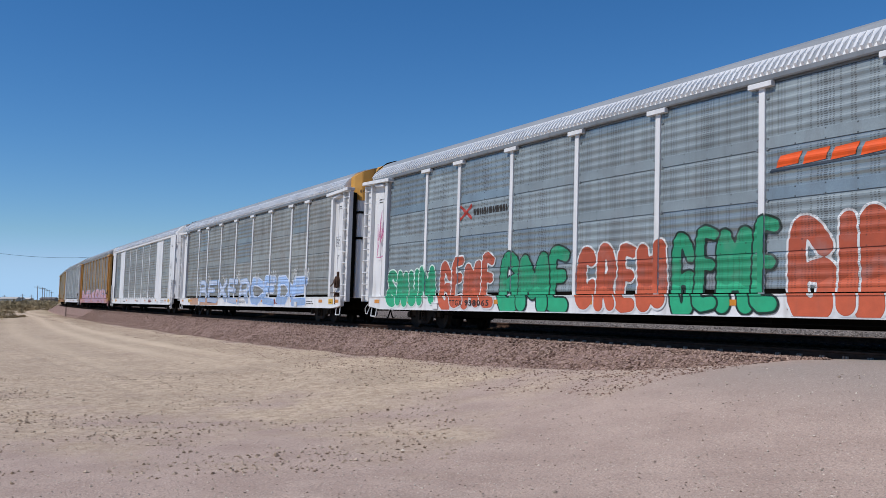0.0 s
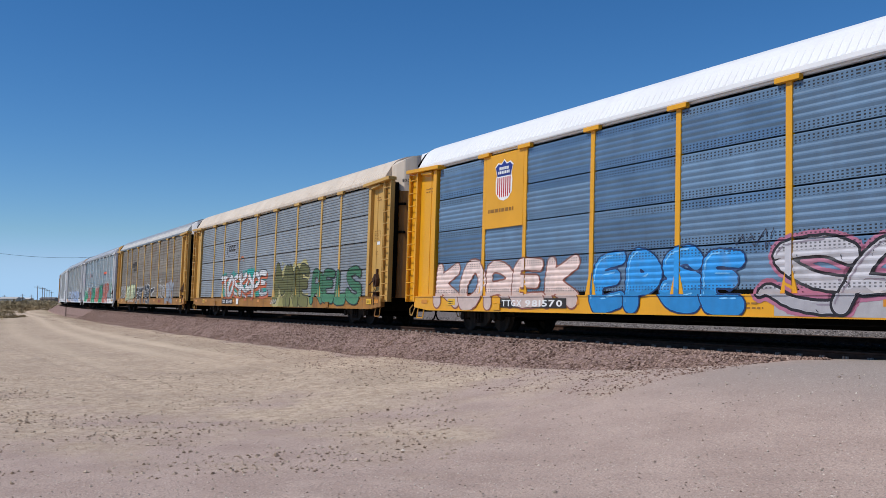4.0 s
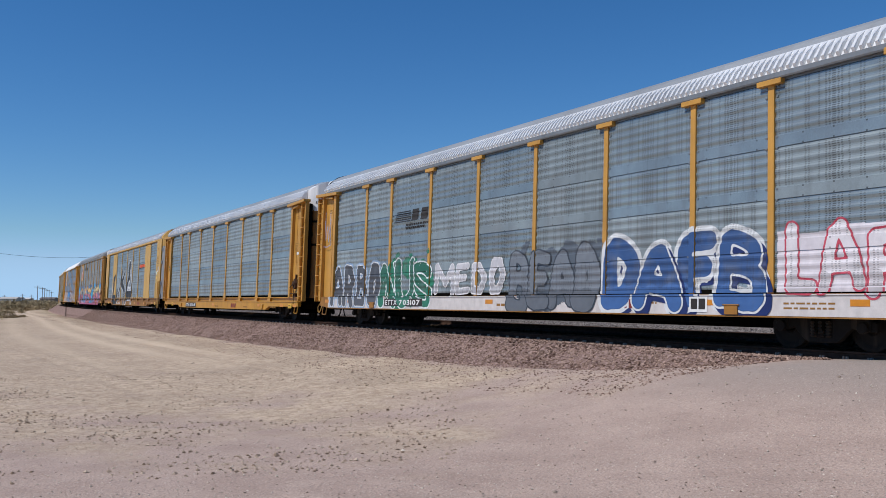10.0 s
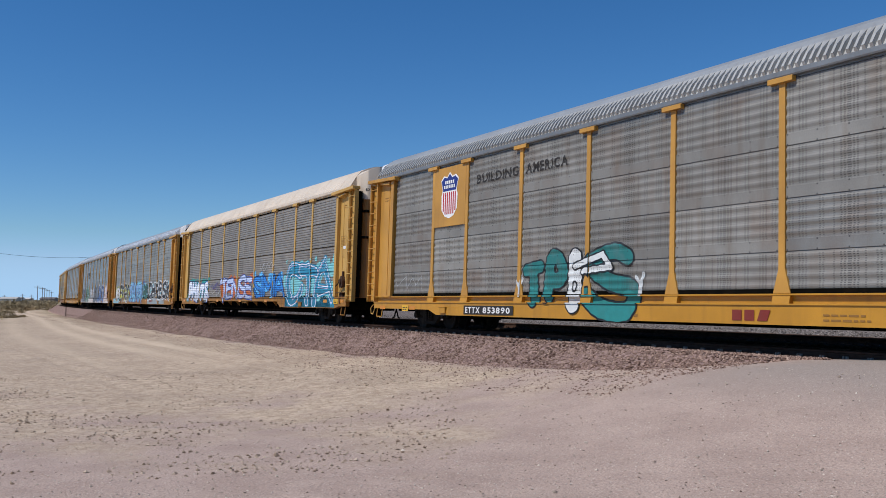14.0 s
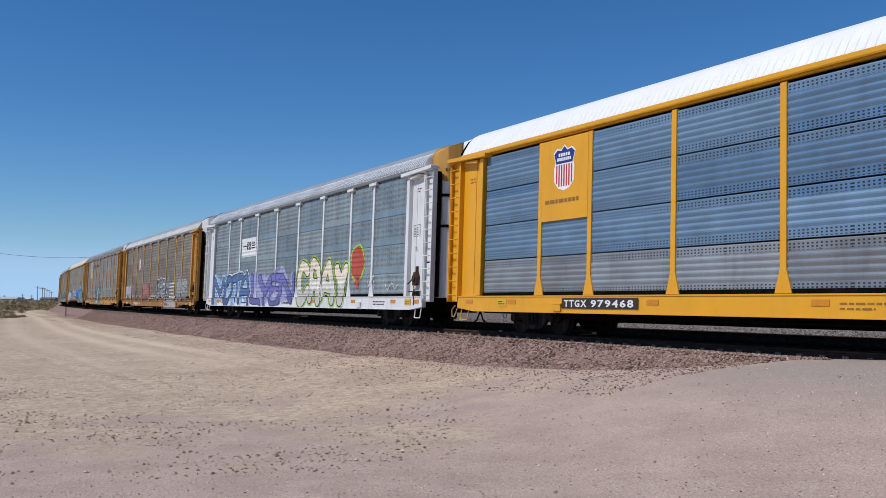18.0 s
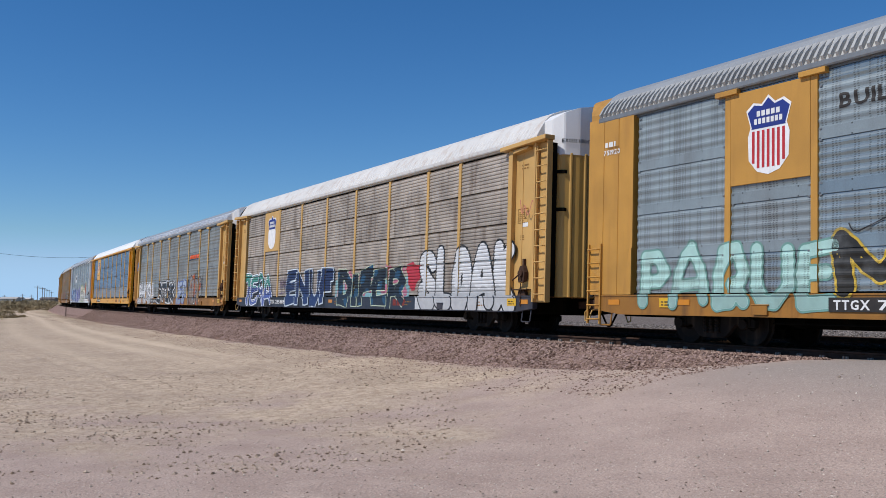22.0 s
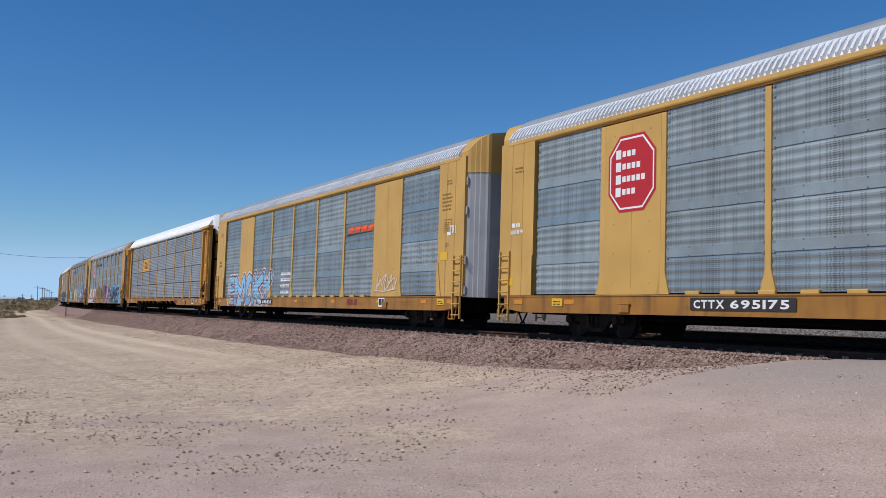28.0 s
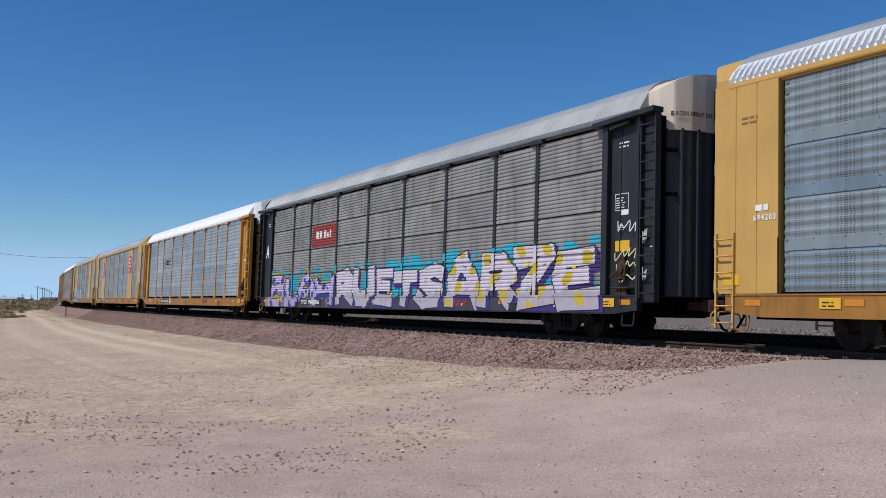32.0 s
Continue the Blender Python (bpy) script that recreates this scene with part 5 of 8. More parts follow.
def sill_shape(style):
    def build(bm):
        if style == "fishbelly":
            out = [(-13.3, 0.62), (-13.3, 0.83), (13.3, 0.83), (13.3, 0.62), (9.3, 0.6), (8.8, 0.44), (-8.8, 0.44), (-9.3, 0.6)]
            box(bm, -13.3, 13.3, 1.38, 1.42, 0.83, 1.0)
            box(bm, -13.3, 13.3, 1.38, 1.515, 1.0, 1.032)
            box(bm, -13.3, 13.3, 1.5, SIDE_SILL + 0.03, 0.815, 0.842)
            for p in POSTS[1:-1]:
                prism(bm, [(1.42, 0.842), (1.53, 0.842), (1.5, 1.0), (1.42, 1.0)], "x", p - 0.2, p + 0.2)
        elif style == "open":
            out = [(-13.3, 0.66), (-13.3, 0.99), (13.3, 0.99), (13.3, 0.66), (8.6, 0.66), (8.2, 0.84), (-5.2, 0.84), (-5.7, 0.58), (-12.2, 0.58), (-12.6, 0.66)]
            box(bm, -13.3, 13.3, 1.38, SIDE_SILL + 0.03, 0.99, 1.025)
            for k in range(9):
                prism(bm, [(1.3, 0.62), (1.535, 0.84), (1.3, 0.84)], "x", -4.6 + 1.5 * k, -4.57 + 1.5 * k)
        else:
            out = [(-13.3, 0.68), (-13.3, 0.995), (13.3, 0.995), (13.3, 0.68), (12.4, 0.58), (-12.4, 0.58)]
            box(bm, -13.3, 13.3, 1.38, SIDE_SILL + 0.018, 0.995, 1.027)
            box(bm, -12.4, 12.4, 1.4, SIDE_SILL + 0.02, 0.58, 0.6)
        prism(bm, out, "y", 1.38, SIDE_SILL)
    return build


def sill_face(style, z):
    """How far out the sill's face stands at a height."""
    if style == "fishbelly":
        return 1.422 if 0.842 < z < 1.0 else 1.516 if z >= 1.0 else SIDE_SILL if z < 0.815 else SIDE_SILL + 0.03
    if z > (0.99 if style == "open" else 0.995):
        return SIDE_SILL + (0.03 if style == "open" else 0.018)
    return SIDE_SILL


def post_shape(cap, gusset):
    def build(bm):
        if gusset:
            prism(bm, [(-0.2, 1.035), (0.2, 1.035), (0.075, 1.5), (0.075, 5.08), (-0.075, 5.08), (-0.075, 1.5)], "y", 1.40, 1.497)
        else:
            box(bm, -0.075, 0.075, 1.40, 1.497, 1.035, 5.08)
        if cap:
            prism(bm, [(-0.29, 5.06), (0.29, 5.06), (0.29, 5.165), (-0.29, 5.165)], "y", 1.45, 1.57)
    return build


def ladder(parent, x, z0, z1, mat_, rungs, y=1.56, width=0.46, at=None):
    top = link("ladder", None, parent, "", at)

    def stile_shape(bm):
        box(bm, -0.02, 0.02, y - 0.05, y, z0, z1)
    me = shared(("ladder_stile", z0, z1), mat_, stile_shape)
    for e in (-width / 2, width / 2):
        link("stile", me, top, "", pose(x + e, 0, 0))

    def rung_shape(bm):
        bent([(-width / 2, y - 0.02, 0), (-width / 2 + 0.04, y + 0.05, -0.015), (width / 2 - 0.04, y + 0.05, -0.015), (width / 2, y - 0.02, 0)], bm, 0.018)
    me = shared(("rung", width), mat_, rung_shape)
    for i in range(rungs):
        link("rung", me, top, "", pose(x, 0, z0 + 0.12 + (z1 - z0 - 0.24) * i / (rungs - 1)))
    return top


def coupler(parent, mat_, at):
    def coupler_shape(bm):
        box(bm, 13.0, 14.05, -0.09, 0.09, 0.72, 0.92)
        prism(bm, [(13.95, -0.16), (14.2, -0.2), (14.32, -0.05), (14.2, 0.03), (14.3, 0.16), (14.05, 0.2)], "z", 0.68, 0.96)
    link("coupler", shared("coupler", RAIL_SIDE, coupler_shape, bevel=0.01), parent, "", at)

    def hose_shape(bm):
        bent([(13.5, 0.35, 0.8), (13.75, 0.36, 0.78), (13.9, 0.35, 0.55), (14.1, 0.33, 0.3), (14.25, 0.3, 0.28)], bm, 0.028)
    link("air_hose", shared("air_hose", UNDER, hose_shape), parent, "", at)

    def lever_shape(bm):
        bent([(13.55, 1.45, 0.75), (13.75, 1.45, 0.62), (13.78, 1.42, 0.42), (13.68, 1.4, 0.4), (13.68, 1.3, 0.66), (13.72, 0.3, 0.8)], bm, 0.018)
    link("uncoupling_lever", shared("uncoupling_lever", mat_, lever_shape), parent, "", at)


END_CURVE = [(13.4, 1.26), (13.62, 1.25), (13.66, 1.23), (13.9, 1.07), (13.93, 1.03), (14.05, 0.72), (14.07, 0.66), (14.12, 0.3), (14.12, 0.0)]


def roof_at(y):
    return 5.27 + (np.interp(abs(y), [p[0] for p in ROOF_HALF[::-1]], [p[1] for p in ROOF_HALF[::-1]]) - 5.27) * 1.05


FLUSH_CURVE = [(13.45, 1.45), (13.6, 1.44), (13.68, 1.38), (13.76, 1.28), (13.79, 1.27), (13.86, 1.17), (13.89, 1.16), (13.98, 1.03), (14.03, 0.98), (14.05, 0.9), (14.05, 0.0)]


def head_on(curve):
    """The fixed top of a car's end, above its doors."""
    def build(bm):
        ring = curve + [(x, -y) for x, y in curve[-2::-1]]
        low = [bm.verts.new((x + 0.012, y * 1.012, 4.76)) for x, y in ring]
        high = [bm.verts.new((x + 0.012, y * 1.012, roof_at(y) + 0.01)) for x, y in ring]
        back = [bm.verts.new((13.2, y * 1.012, roof_at(y) + 0.012)) for x, y in ring]
        foot = [bm.verts.new((13.2, y * 1.012, 4.76)) for x, y in ring]
        for a, b in ((low, high), (high, back), (back, foot), (foot, low)):
            for q in range(len(ring) - 1):
                bm.faces.new((a[q], a[q + 1], b[q + 1], b[q]))
        for q in (0, len(ring) - 1):
            bm.faces.new((low[q], high[q], back[q], foot[q]))
    return build


def end_one(car, style, mat_, hood, door, at, near):
    """One end of a car, built at the front; at turns it to the rear."""
    if style == "ladder":
        def corner_shape(bm):
            box(bm, 12.02, 12.22, 1.40, 1.56, 1.035, 5.05)

        def wall_shape(bm):
            box(bm, 12.22, 13.3, 1.36, 1.42, 1.035, 5.2)
            box(bm, 12.55, 12.58, 1.42, 1.435, 1.1, 5.0)

        def outer_shape(bm):
            prism(bm, [(13.27, 1.40), (13.27, 1.57), (13.34, 1.57), (13.34, 1.44), (13.84, 1.44), (13.84, 1.57), (13.88, 1.57), (13.88, 1.40)], "z", 0.85, 5.1)

        # added black block: the deep shade of the recess beside the door
        def recess_shade_shape(bm):
            box(bm, 13.42, 13.87, 1.25, 1.40, 1.0, 5.05)

        def canopy_shape(bm):
            prism(bm, [(11.75, 5.05), (13.9, 5.12), (13.9, 5.24), (11.75, 5.17)], "y", 1.36, 1.68)
            prism(bm, [(12.3, 4.93), (13.0, 5.0), (13.0, 5.06), (12.3, 5.04)], "y", 1.4, 1.6)
        for sgn in (0, 1):
            m = at if not sgn else at @ Matrix.Diagonal((1, -1, 1, 1))
            link("corner_post", shared("corner_post", mat_, corner_shape, bevel=0.008), car, "", m)
            link("end_panel", shared("end_panel", mat_, wall_shape), car, "", m)
            link("door_jamb", shared("door_jamb", UNDER, recess_shade_shape), car, "black block standing for the deep shade beside the end door", m)
            link("ladder_plate", shared("ladder_plate", mat_, outer_shape, bevel=0.006), car, "", m)
            link("canopy", shared("canopy", mat_, canopy_shape, bevel=0.01), car, "", m)
            ladder(car, 13.6, 0.95, 5.0, mat_, 10, 1.55, 0.46, m)

        def door_shape(bm):
            # one folded sheet with upright ribs pressed into it
            ribbed = []
            for (xa, ya), (xb, yb) in zip(END_CURVE, END_CURVE[1:]):
                ribbed.append((xa, ya))
                run_ = math.hypot(xb - xa, yb - ya)
                if run_ > 0.2 and ya > 0.3 and xa > 13.5:
                    nx, ny = (ya - yb) / run_, (xb - xa) / run_
                    for t, up in ((0.36, 0), (0.42, 0.03), (0.58, 0.03), (0.64, 0)):
                        ribbed.append((xa + (xb - xa) * t + nx * up, ya + (yb - ya) * t + ny * up))
            ribbed.append(END_CURVE[-1])
            prism(bm, [(13.3, 1.38)] + ribbed + [(x, -y) for x, y in ribbed[-2::-1]] + [(13.3, -1.38)], "z", 1.0, 4.8)

        def gear_shape(bm):
            box(bm, 14.08, 14.16, -0.04, 0.04, 0.9, 5.75)

        def latch_shape(bm):
            prism(bm, [(13.66, 1.2), (13.67, 1.27), (13.98, 1.08), (13.96, 0.98)], "z", -0.045, 0.045)
        near_m = at if at == Matrix.Identity(4) else at @ Matrix.Diagonal((1, -1, 1, 1))
        for z in (4.3, 3.3):
            link("door_latch", shared("door_latch", UNDER, latch_shape, bevel=0.008), car, "dark door latch bar", near_m @ pose(0, 0, z))
        link("end_door", shared("end_door", door, door_shape, bevel=0.01), car, "", at)
        link("door_head", shared("door_head", hood, head_on(END_CURVE)), car, "", at)
        link("door_bar", shared("door_bar", UNDER, gear_shape), car, "dark door locking bar", at)
    else:
        def wall_shape(bm):
            prism(bm, [(12.02, 1.36), (13.6, 1.36), (13.6, 1.53), (13.06, 1.53), (13.05, 1.515), (13.03, 1.515), (13.02, 1.53), (12.54, 1.53), (12.53, 1.515), (12.51, 1.515), (12.5, 1.53), (12.02, 1.53)], "z", 1.035, 5.27)

        def brace_shape(bm):
            prism(bm, [(12.02, 1.035), (12.3, 1.035), (12.08, 2.1), (12.02, 2.1)], "y", 1.5, 1.56)
        for sgn in (0, 1):
            m = at if not sgn else at @ Matrix.Diagonal((1, -1, 1, 1))
            link("end_panel", shared("flush_end_panel", mat_, wall_shape), car, "", m)
            link("gusset", shared("end_gusset", mat_, brace_shape), car, "", m)
            ladder(car, 13.3, 0.35, 2.25, mat_, 6, 1.58, 0.44, m)

        def door_shape(bm):
            prism(bm, [(13.45, 0.01)] + FLUSH_CURVE[:-1] + [(14.05, 0.01)], "z", 1.0, 4.77)

        def gear_shape(bm):
            box(bm, 14.05, 14.11, -0.04, 0.04, 0.9, 5.7)

        def hinge_shape(bm):
            tube(bm, (13.63, 1.46, -0.12), (13.63, 1.46, 0.12), 0.035, 8)
        for m in (at, at @ Matrix.Diagonal((1, -1, 1, 1))):
            link("end_door", shared("flush_end_door", door, door_shape), car, "", m)
        side_m = at if at == Matrix.Identity(4) else at @ Matrix.Diagonal((1, -1, 1, 1))
        for z in (1.2, 2.1, 3.6, 4.5):
            link("hinge", shared("hinge", SILVER, hinge_shape), car, "", side_m @ pose(0, 0, z))
        link("door_head", shared("flush_door_head", mat_, head_on(FLUSH_CURVE)), car, "", at)
        link("door_bar", shared("flush_door_bar", UNDER, gear_shape), car, "dark door locking bar", at)


def brake_gear(car, x, at):
    def case_shape(bm):
        prism(bm, [(x - 0.14, 1.42), (x + 0.12, 1.38), (x + 0.15, 1.62), (x + 0.06, 1.82), (x - 0.08, 1.84), (x - 0.17, 1.66)], "y", 1.43, 1.56)
        tube(bm, (x - 0.01, 1.55, 1.62), (x - 0.01, 1.61, 1.62), 0.1, 12)
        box(bm, x - 0.05, x + 0.03, 1.42, 1.5, 1.84, 2.02)

    def lever_shape(bm):
        bent([(x - 0.03, 1.6, 1.62), (x + 0.16, 1.63, 1.5), (x + 0.3, 1.63, 1.44)], bm, 0.024)
        bent([(x, 1.6, 1.58), (x - 0.1, 1.62, 1.4), (x - 0.22, 1.6, 1.38)], bm, 0.02)

    def shelf_shape(bm):
        box(bm, x - 0.34, x + 0.3, 1.42, 1.62, 1.17, 1.2)
        prism(bm, [(x - 0.2, 1.02), (x + 0.18, 1.02), (x + 0.12, 1.17), (x - 0.14, 1.17)], "y", 1.42, 1.54)

    def chain_shape(bm):
        for q in range(9):
            z = 1.36 - 0.07 * q
            tube(bm, (x + 0.012 * (-1) ** q, 1.555, z), (x - 0.012 * (-1) ** q, 1.555, z - 0.06), 0.017, 5)
    for name, build in (("brake_case", case_shape), ("brake_lever", lever_shape), ("brake_shelf", shelf_shape), ("brake_chain", chain_shape)):
        link(name, shared((name, x), RAIL_SIDE, build, bevel=0.008 if name != "brake_chain" else 0.0), car, "grimy brown hand brake gear", at)


def autorack(j, spec):
    """One covered car carrier. spec says how it looks; the near side is the one that the paint is on."""
    kind = spec.get("kind", "bands")
    body, screen = spec["body"], spec["screen"]
    sill = spec.get("sill", SILL_YELLOW)
    roof = spec.get("roof", ROOF_STEEL)
    end = spec.get("end", "ladder")
    car = thing("autorack_car", spec["label"], "railway car", "cars of the freight train")
    plates = [(STOPS[i + 1], STOPS[i + 2]) for i in spec.get("plate_bays", ())]
    cap = spec.get("cap", end == "ladder")
    gus = spec.get("gusset", end != "ladder")
    turned = pose(0, 0, 0, 0, 0, 180)
    lo_plate = spec.get("logo_bay")
    dz = -0.21 if spec.get("sill_style") == "fishbelly" else 0.0
    for flip in (Matrix.Identity(4), turned):
        far = flip is turned
        for i in range(9):
            x0, x1 = POSTS[i], POSTS[i + 1]
            w, c = abs(x0 - x1) - 0.15, (x0 + x1) / 2
            m = flip @ pose(c, 0, 0)
            if i in spec.get("plate_bays", ()):
                def plate_shape(bm, w=w):
                    box(bm, -w / 2, w / 2, 1.36, 1.497, 1.035, 5.08)
                    box(bm, -0.015, 0.015, 1.497, 1.502, 1.2, 5.0)
                    for q in range(6):
                        for e in (-0.32, 0.32):
                            tube(bm, (e * w, 1.49, 1.3 + 0.7 * q), (e * w, 1.508, 1.3 + 0.7 * q), 0.018, 6)
                link("plain_panel", shared(("plain_panel", round(w, 2)), body, plate_shape), car, "", m)
            elif kind != "bands" and not far:
                for row in range(4):
                    lo = 1.06 + 1.005 * row
                    if i == 1 and lo_plate is not None and row > 1 and spec.get("logo_full"):
                        continue
                    link("side_screen", shared((kind + "_screen", round(w, 2), row), spec.get("screens", {}).get(row, screen), screen_shape(kind, w, lo, lo + 0.971)), car, "", m)
            else:
                link("side_screen", shared((kind + "_screen", round(w, 2)), screen, screen_shape(kind, w)), car, "", m)
        if spec.get("clips", screen is PANEL_BLUE) and not far:
            for i in range(9):
                if i in spec.get("plate_bays", ()):
                    continue
                w, c = abs(POSTS[i] - POSTS[i + 1]) - 0.15, (POSTS[i] + POSTS[i + 1]) / 2

                def clip_shape(bm, w=w):
                    for q in range(4):
                        for lv in (0.76, 0.97):
                            for e in (-w / 2 + 0.05, w / 2 - 0.05):
                                z = 1.06 + 1.005 * (q + lv)
                                box(bm, e - 0.026, e + 0.026, 1.45, 1.475, z - 0.016, z + 0.016)
                link("edge_clip", shared(("edge_clip", round(w, 2)), EAVE, clip_shape), car, "small grey sheet clips", pose(c, 0, 0))["kind"] = "stuff"
        for p in POSTS[1:-1]:
            link("post", shared(("post", cap, gus), spec.get("posts", body), post_shape(cap, gus), bevel=0.006), car, "", flip @ pose(p, 0, 0))

        def eave_shape(bm):
            prism(bm, [(1.36, 5.13), (1.44, 5.13), (1.44, 5.17), (1.525, 5.17), (1.54, 5.2), (1.54, 5.29), (1.36, 5.29)], "x", -13.25, 13.25)
        link("eave_rail", shared("eave_rail", spec.get("eave", EAVE), eave_shape), car, "", flip)
        link("side_sill", shared(("side_sill", spec.get("sill_style", "straight")), sill, sill_shape(spec.get("sill_style", "straight"))), car, "", flip)

        def lip_shape(bm):
            box(bm, -12.0, 12.0, 1.36, 1.472, 1.02, 1.065 if end == "flush" else 1.125)
        link("deck_edge", shared(("deck_edge", end), UNDER, lip_shape), car, "dark gap above the sill", flip)
        if plates and not far:
            def tab_shape(bm):
                box(bm, -0.2, 0.2, 1.4, 1.52, 1.02, 1.1)
            for k in range(14):
                link("deck_tab", shared("deck_tab", body, tab_shape, bevel=0.01), car, "", pose(6.3 - 0.97 * k, 0, 0))

        def stirrup_shape(bm):
            bent([(0.2, 1.46, 0.66), (0.2, 1.5, 0.36), (0.17, 1.5, 0.33), (-0.17, 1.5, 0.33), (-0.2, 1.5, 0.36), (-0.2, 1.46, 0.66)], bm, 0.02)

        def pad_shape(bm):
            box(bm, -0.17, 0.17, 1.5, SIDE_SILL + 0.05, 0.62, 0.8)
            box(bm, -0.21, 0.21, 1.5, SIDE_SILL + 0.06, 0.8, 0.825)
        if not far:
            for x in (12.95, -12.95):
                link("sill_step", shared("sill_step", sill, stirrup_shape), car, "", pose(x, 0, 0))
            for x in (8.35, -8.35):
                link("jacking_pad", shared("jacking_pad", sill, pad_shape, bevel=0.006), car, "", pose(x, 0, dz * 0.6))

        def reflect_shape(bm):
            box(bm, -0.19, 0.19, SIDE_SILL, SIDE_SILL + 0.012, 0.80, 0.92)
        for x in (12.6, 10.4, 4.9, 0.6, -3.6, -7.8, -11.2, -12.9):
            if not far and not -1.35 < x - spec.get("belly_x", -5.0) < 0.45:
                link("reflector_tape", shared("reflector_tape", REFLECTOR, reflect_shape), car, "orange reflector strip", pose(x, 0, dz))

    def deck_shape(bm):
        box(bm, -13.4, 13.4, -1.38, 1.38, 0.98, 1.03)
        prism(bm, [(-13.4, 0.55), (-8.9, 0.52), (-8.3, 0.38), (8.3, 0.38), (8.9, 0.52), (13.4, 0.55), (13.4, 0.98), (-13.4, 0.98)], "y", -0.5, 0.5)
        for x in range(-12, 13, 3):
            box(bm, x - 0.08, x + 0.08, -1.36, 1.36, 0.72, 0.98)
        box(bm, 1.5, 3.0, 0.5, 1.1, 0.38, 0.8)
    link("underframe", shared("underframe", UNDER, deck_shape), car)

    def pipe_shape(bm):
        tube(bm, (-8.2, 1.36, 0.47), (8.2, 1.36, 0.47), 0.022, 6)
    link("brake_pipe", shared("brake_pipe", UNDER, pipe_shape), car)

    def hanger_shape(bm):
        box(bm, -0.025, 0.025, 1.34, 1.39, 0.44, 0.62)
    for x in (-7.5, -4.5, -1.5, 1.5, 4.5, 7.5):
        link("pipe_hanger", shared("pipe_hanger", UNDER, hanger_shape), car, "", pose(x, 0, 0))
    smooth_roof = spec.get("smooth_roof", False)
    span = 13.22 if end != "ladder" else 13.3
    high = spec.get("roof_k", 1.16 if smooth_roof else 1.12)
    crown = spec.get("crown", ROOF_CROWN if roof in (ROOF_STEEL, ROOF_GREY) else roof)
    link("roof", shared(("roof", span, smooth_roof, high), [roof, crown], roof_shape(-span, span, 0.155 if not smooth_roof else 0.2, 0.075 if not smooth_roof else 0.013, high)), car)
    for at, near in ((Matrix.Identity(4), True), (turned, True)):
        # yellow cars get door paint with the end's shade in its colour
        end_one(car, end, spec.get("ends", body), spec.get("hood", WHITE), spec.get("door", DOOR_SHADE if body in (YELLOW, TAN, BRIGHT, PALE) else body), at, near)
        coupler(car, TAN if body is not WHITE else WHITE, at)
        if end == "ladder":
            def flap_shape(bm):
                bent([(13.3, 1.53, 5.32), (13.34, 1.4, 5.5), (13.34, 1.25, 5.72), (13.34, 0.95, 5.95), (13.3, 0.6, 6.07)], bm, 0.04)
            link("roof_edge_strip", shared("roof_edge_strip", UNDER, flap_shape), car, "dark strip along the roof's end", at)
    truck(car, 10.05)
    truck(car, -10.05)
    if spec.get("brake", 1):
        brake_gear(car, -12.75, Matrix.Identity(4))
    side = Side(car, kind, [p for p in POSTS[1:-1]], plates, 100 + j, spec.get("sill_style", "straight"))
    side.dz = dz
    r = side.rnd
    # the small stencils that every car has
    ink = spec.get("ink", STENCIL_BROWN)
    yy = 1.4205 if end == "ladder" else 1.532
    side.small(-12.42, -12.78, 3.07, 3.35, 5, ink, yy)
    frame_box = ribbon([(-12.38, 3.02), (-12.84, 3.02), (-12.84, 3.4), (-12.38, 3.4), (-12.38, 3.02)], 0.014)
    side.put(frame_box, ink, 1, "stencil_frame", "thin stencilled frame", yy)
    side.small(-12.5, -12.9, 4.5, 4.68, 2, ink, yy)
    side.small(-12.5, -12.75, 2.55, 2.7, 3, ink, yy)
    side.small(-13.4, -13.8, 2.0, 2.3, 3, ink, yy + 0.01)
    side.put(rect(-12.6, -12.85, 2.9, 3.02), STENCIL_WHITE, 1, "sticker", "small white sticker", yy)
    side.small(12.9, 12.45, 4.4, 4.6, 2, ink, yy)
    tag_x = spec.get("tag_x", (11.1, -12.1))
    for x in tag_x:
        side.put(rect(x, x - 0.44, 0.75 + dz, 0.95 + dz), YELLOW_TAG, 3, "warning_plate", "yellow warning plate with small writing", SIDE_SILL + 0.004)
        side.small(x - 0.06, x - 0.38, 0.79 + dz, 0.92 + dz, 2, STENCIL_BLACK, SIDE_SILL + 0.004, 4)
    for x in (6.5, 0.2, -5.3, -9.6):
        side.small(x, x - r.uniform(0.6, 1.4), 0.74 + dz, 0.92 + dz, r.choice((1, 2, 2)), ink, SIDE_SILL, 1)
    if lo_plate is not None:
        zl, zh = spec.get("logo_z", (3.2, 5.06))
        a, b = bay(lo_plate) - 0.08, bay(lo_plate + 1) + 0.08
        bm = bmesh.new()
        box(bm, b, a, 1.42, 1.5, zl, zh)
        part("logo_plate", bm, body, car, "plain painted plate", bevel=0.006)
    if "number" in spec:
        x0, x1 = spec["number_x"]
        if spec.get("board", True):
            side.put(rect(x0 + 0.1, x1 - 0.1, 0.7 + dz, 0.955 + dz), STENCIL_BLACK, 5, "number_board", "black number board", SIDE_SILL)
        pre = spec.get("mark", 0.4)
        xm = x0 + (x1 - x0) * pre
        col = spec.get("number_ink", STENCIL_WHITE)
        if spec.get("mark_text"):
            side.words(spec["mark_text"], x0, xm + 0.12, 0.735 + dz, 0.91 + dz, col, SIDE_SILL, 6)
        else:
            side.put(bars(x0, xm + 0.1, 0.735 + dz, 0.91 + dz, 1, r, 1.0), col, 6, "mark", "lettered mark drawn as bars", SIDE_SILL)
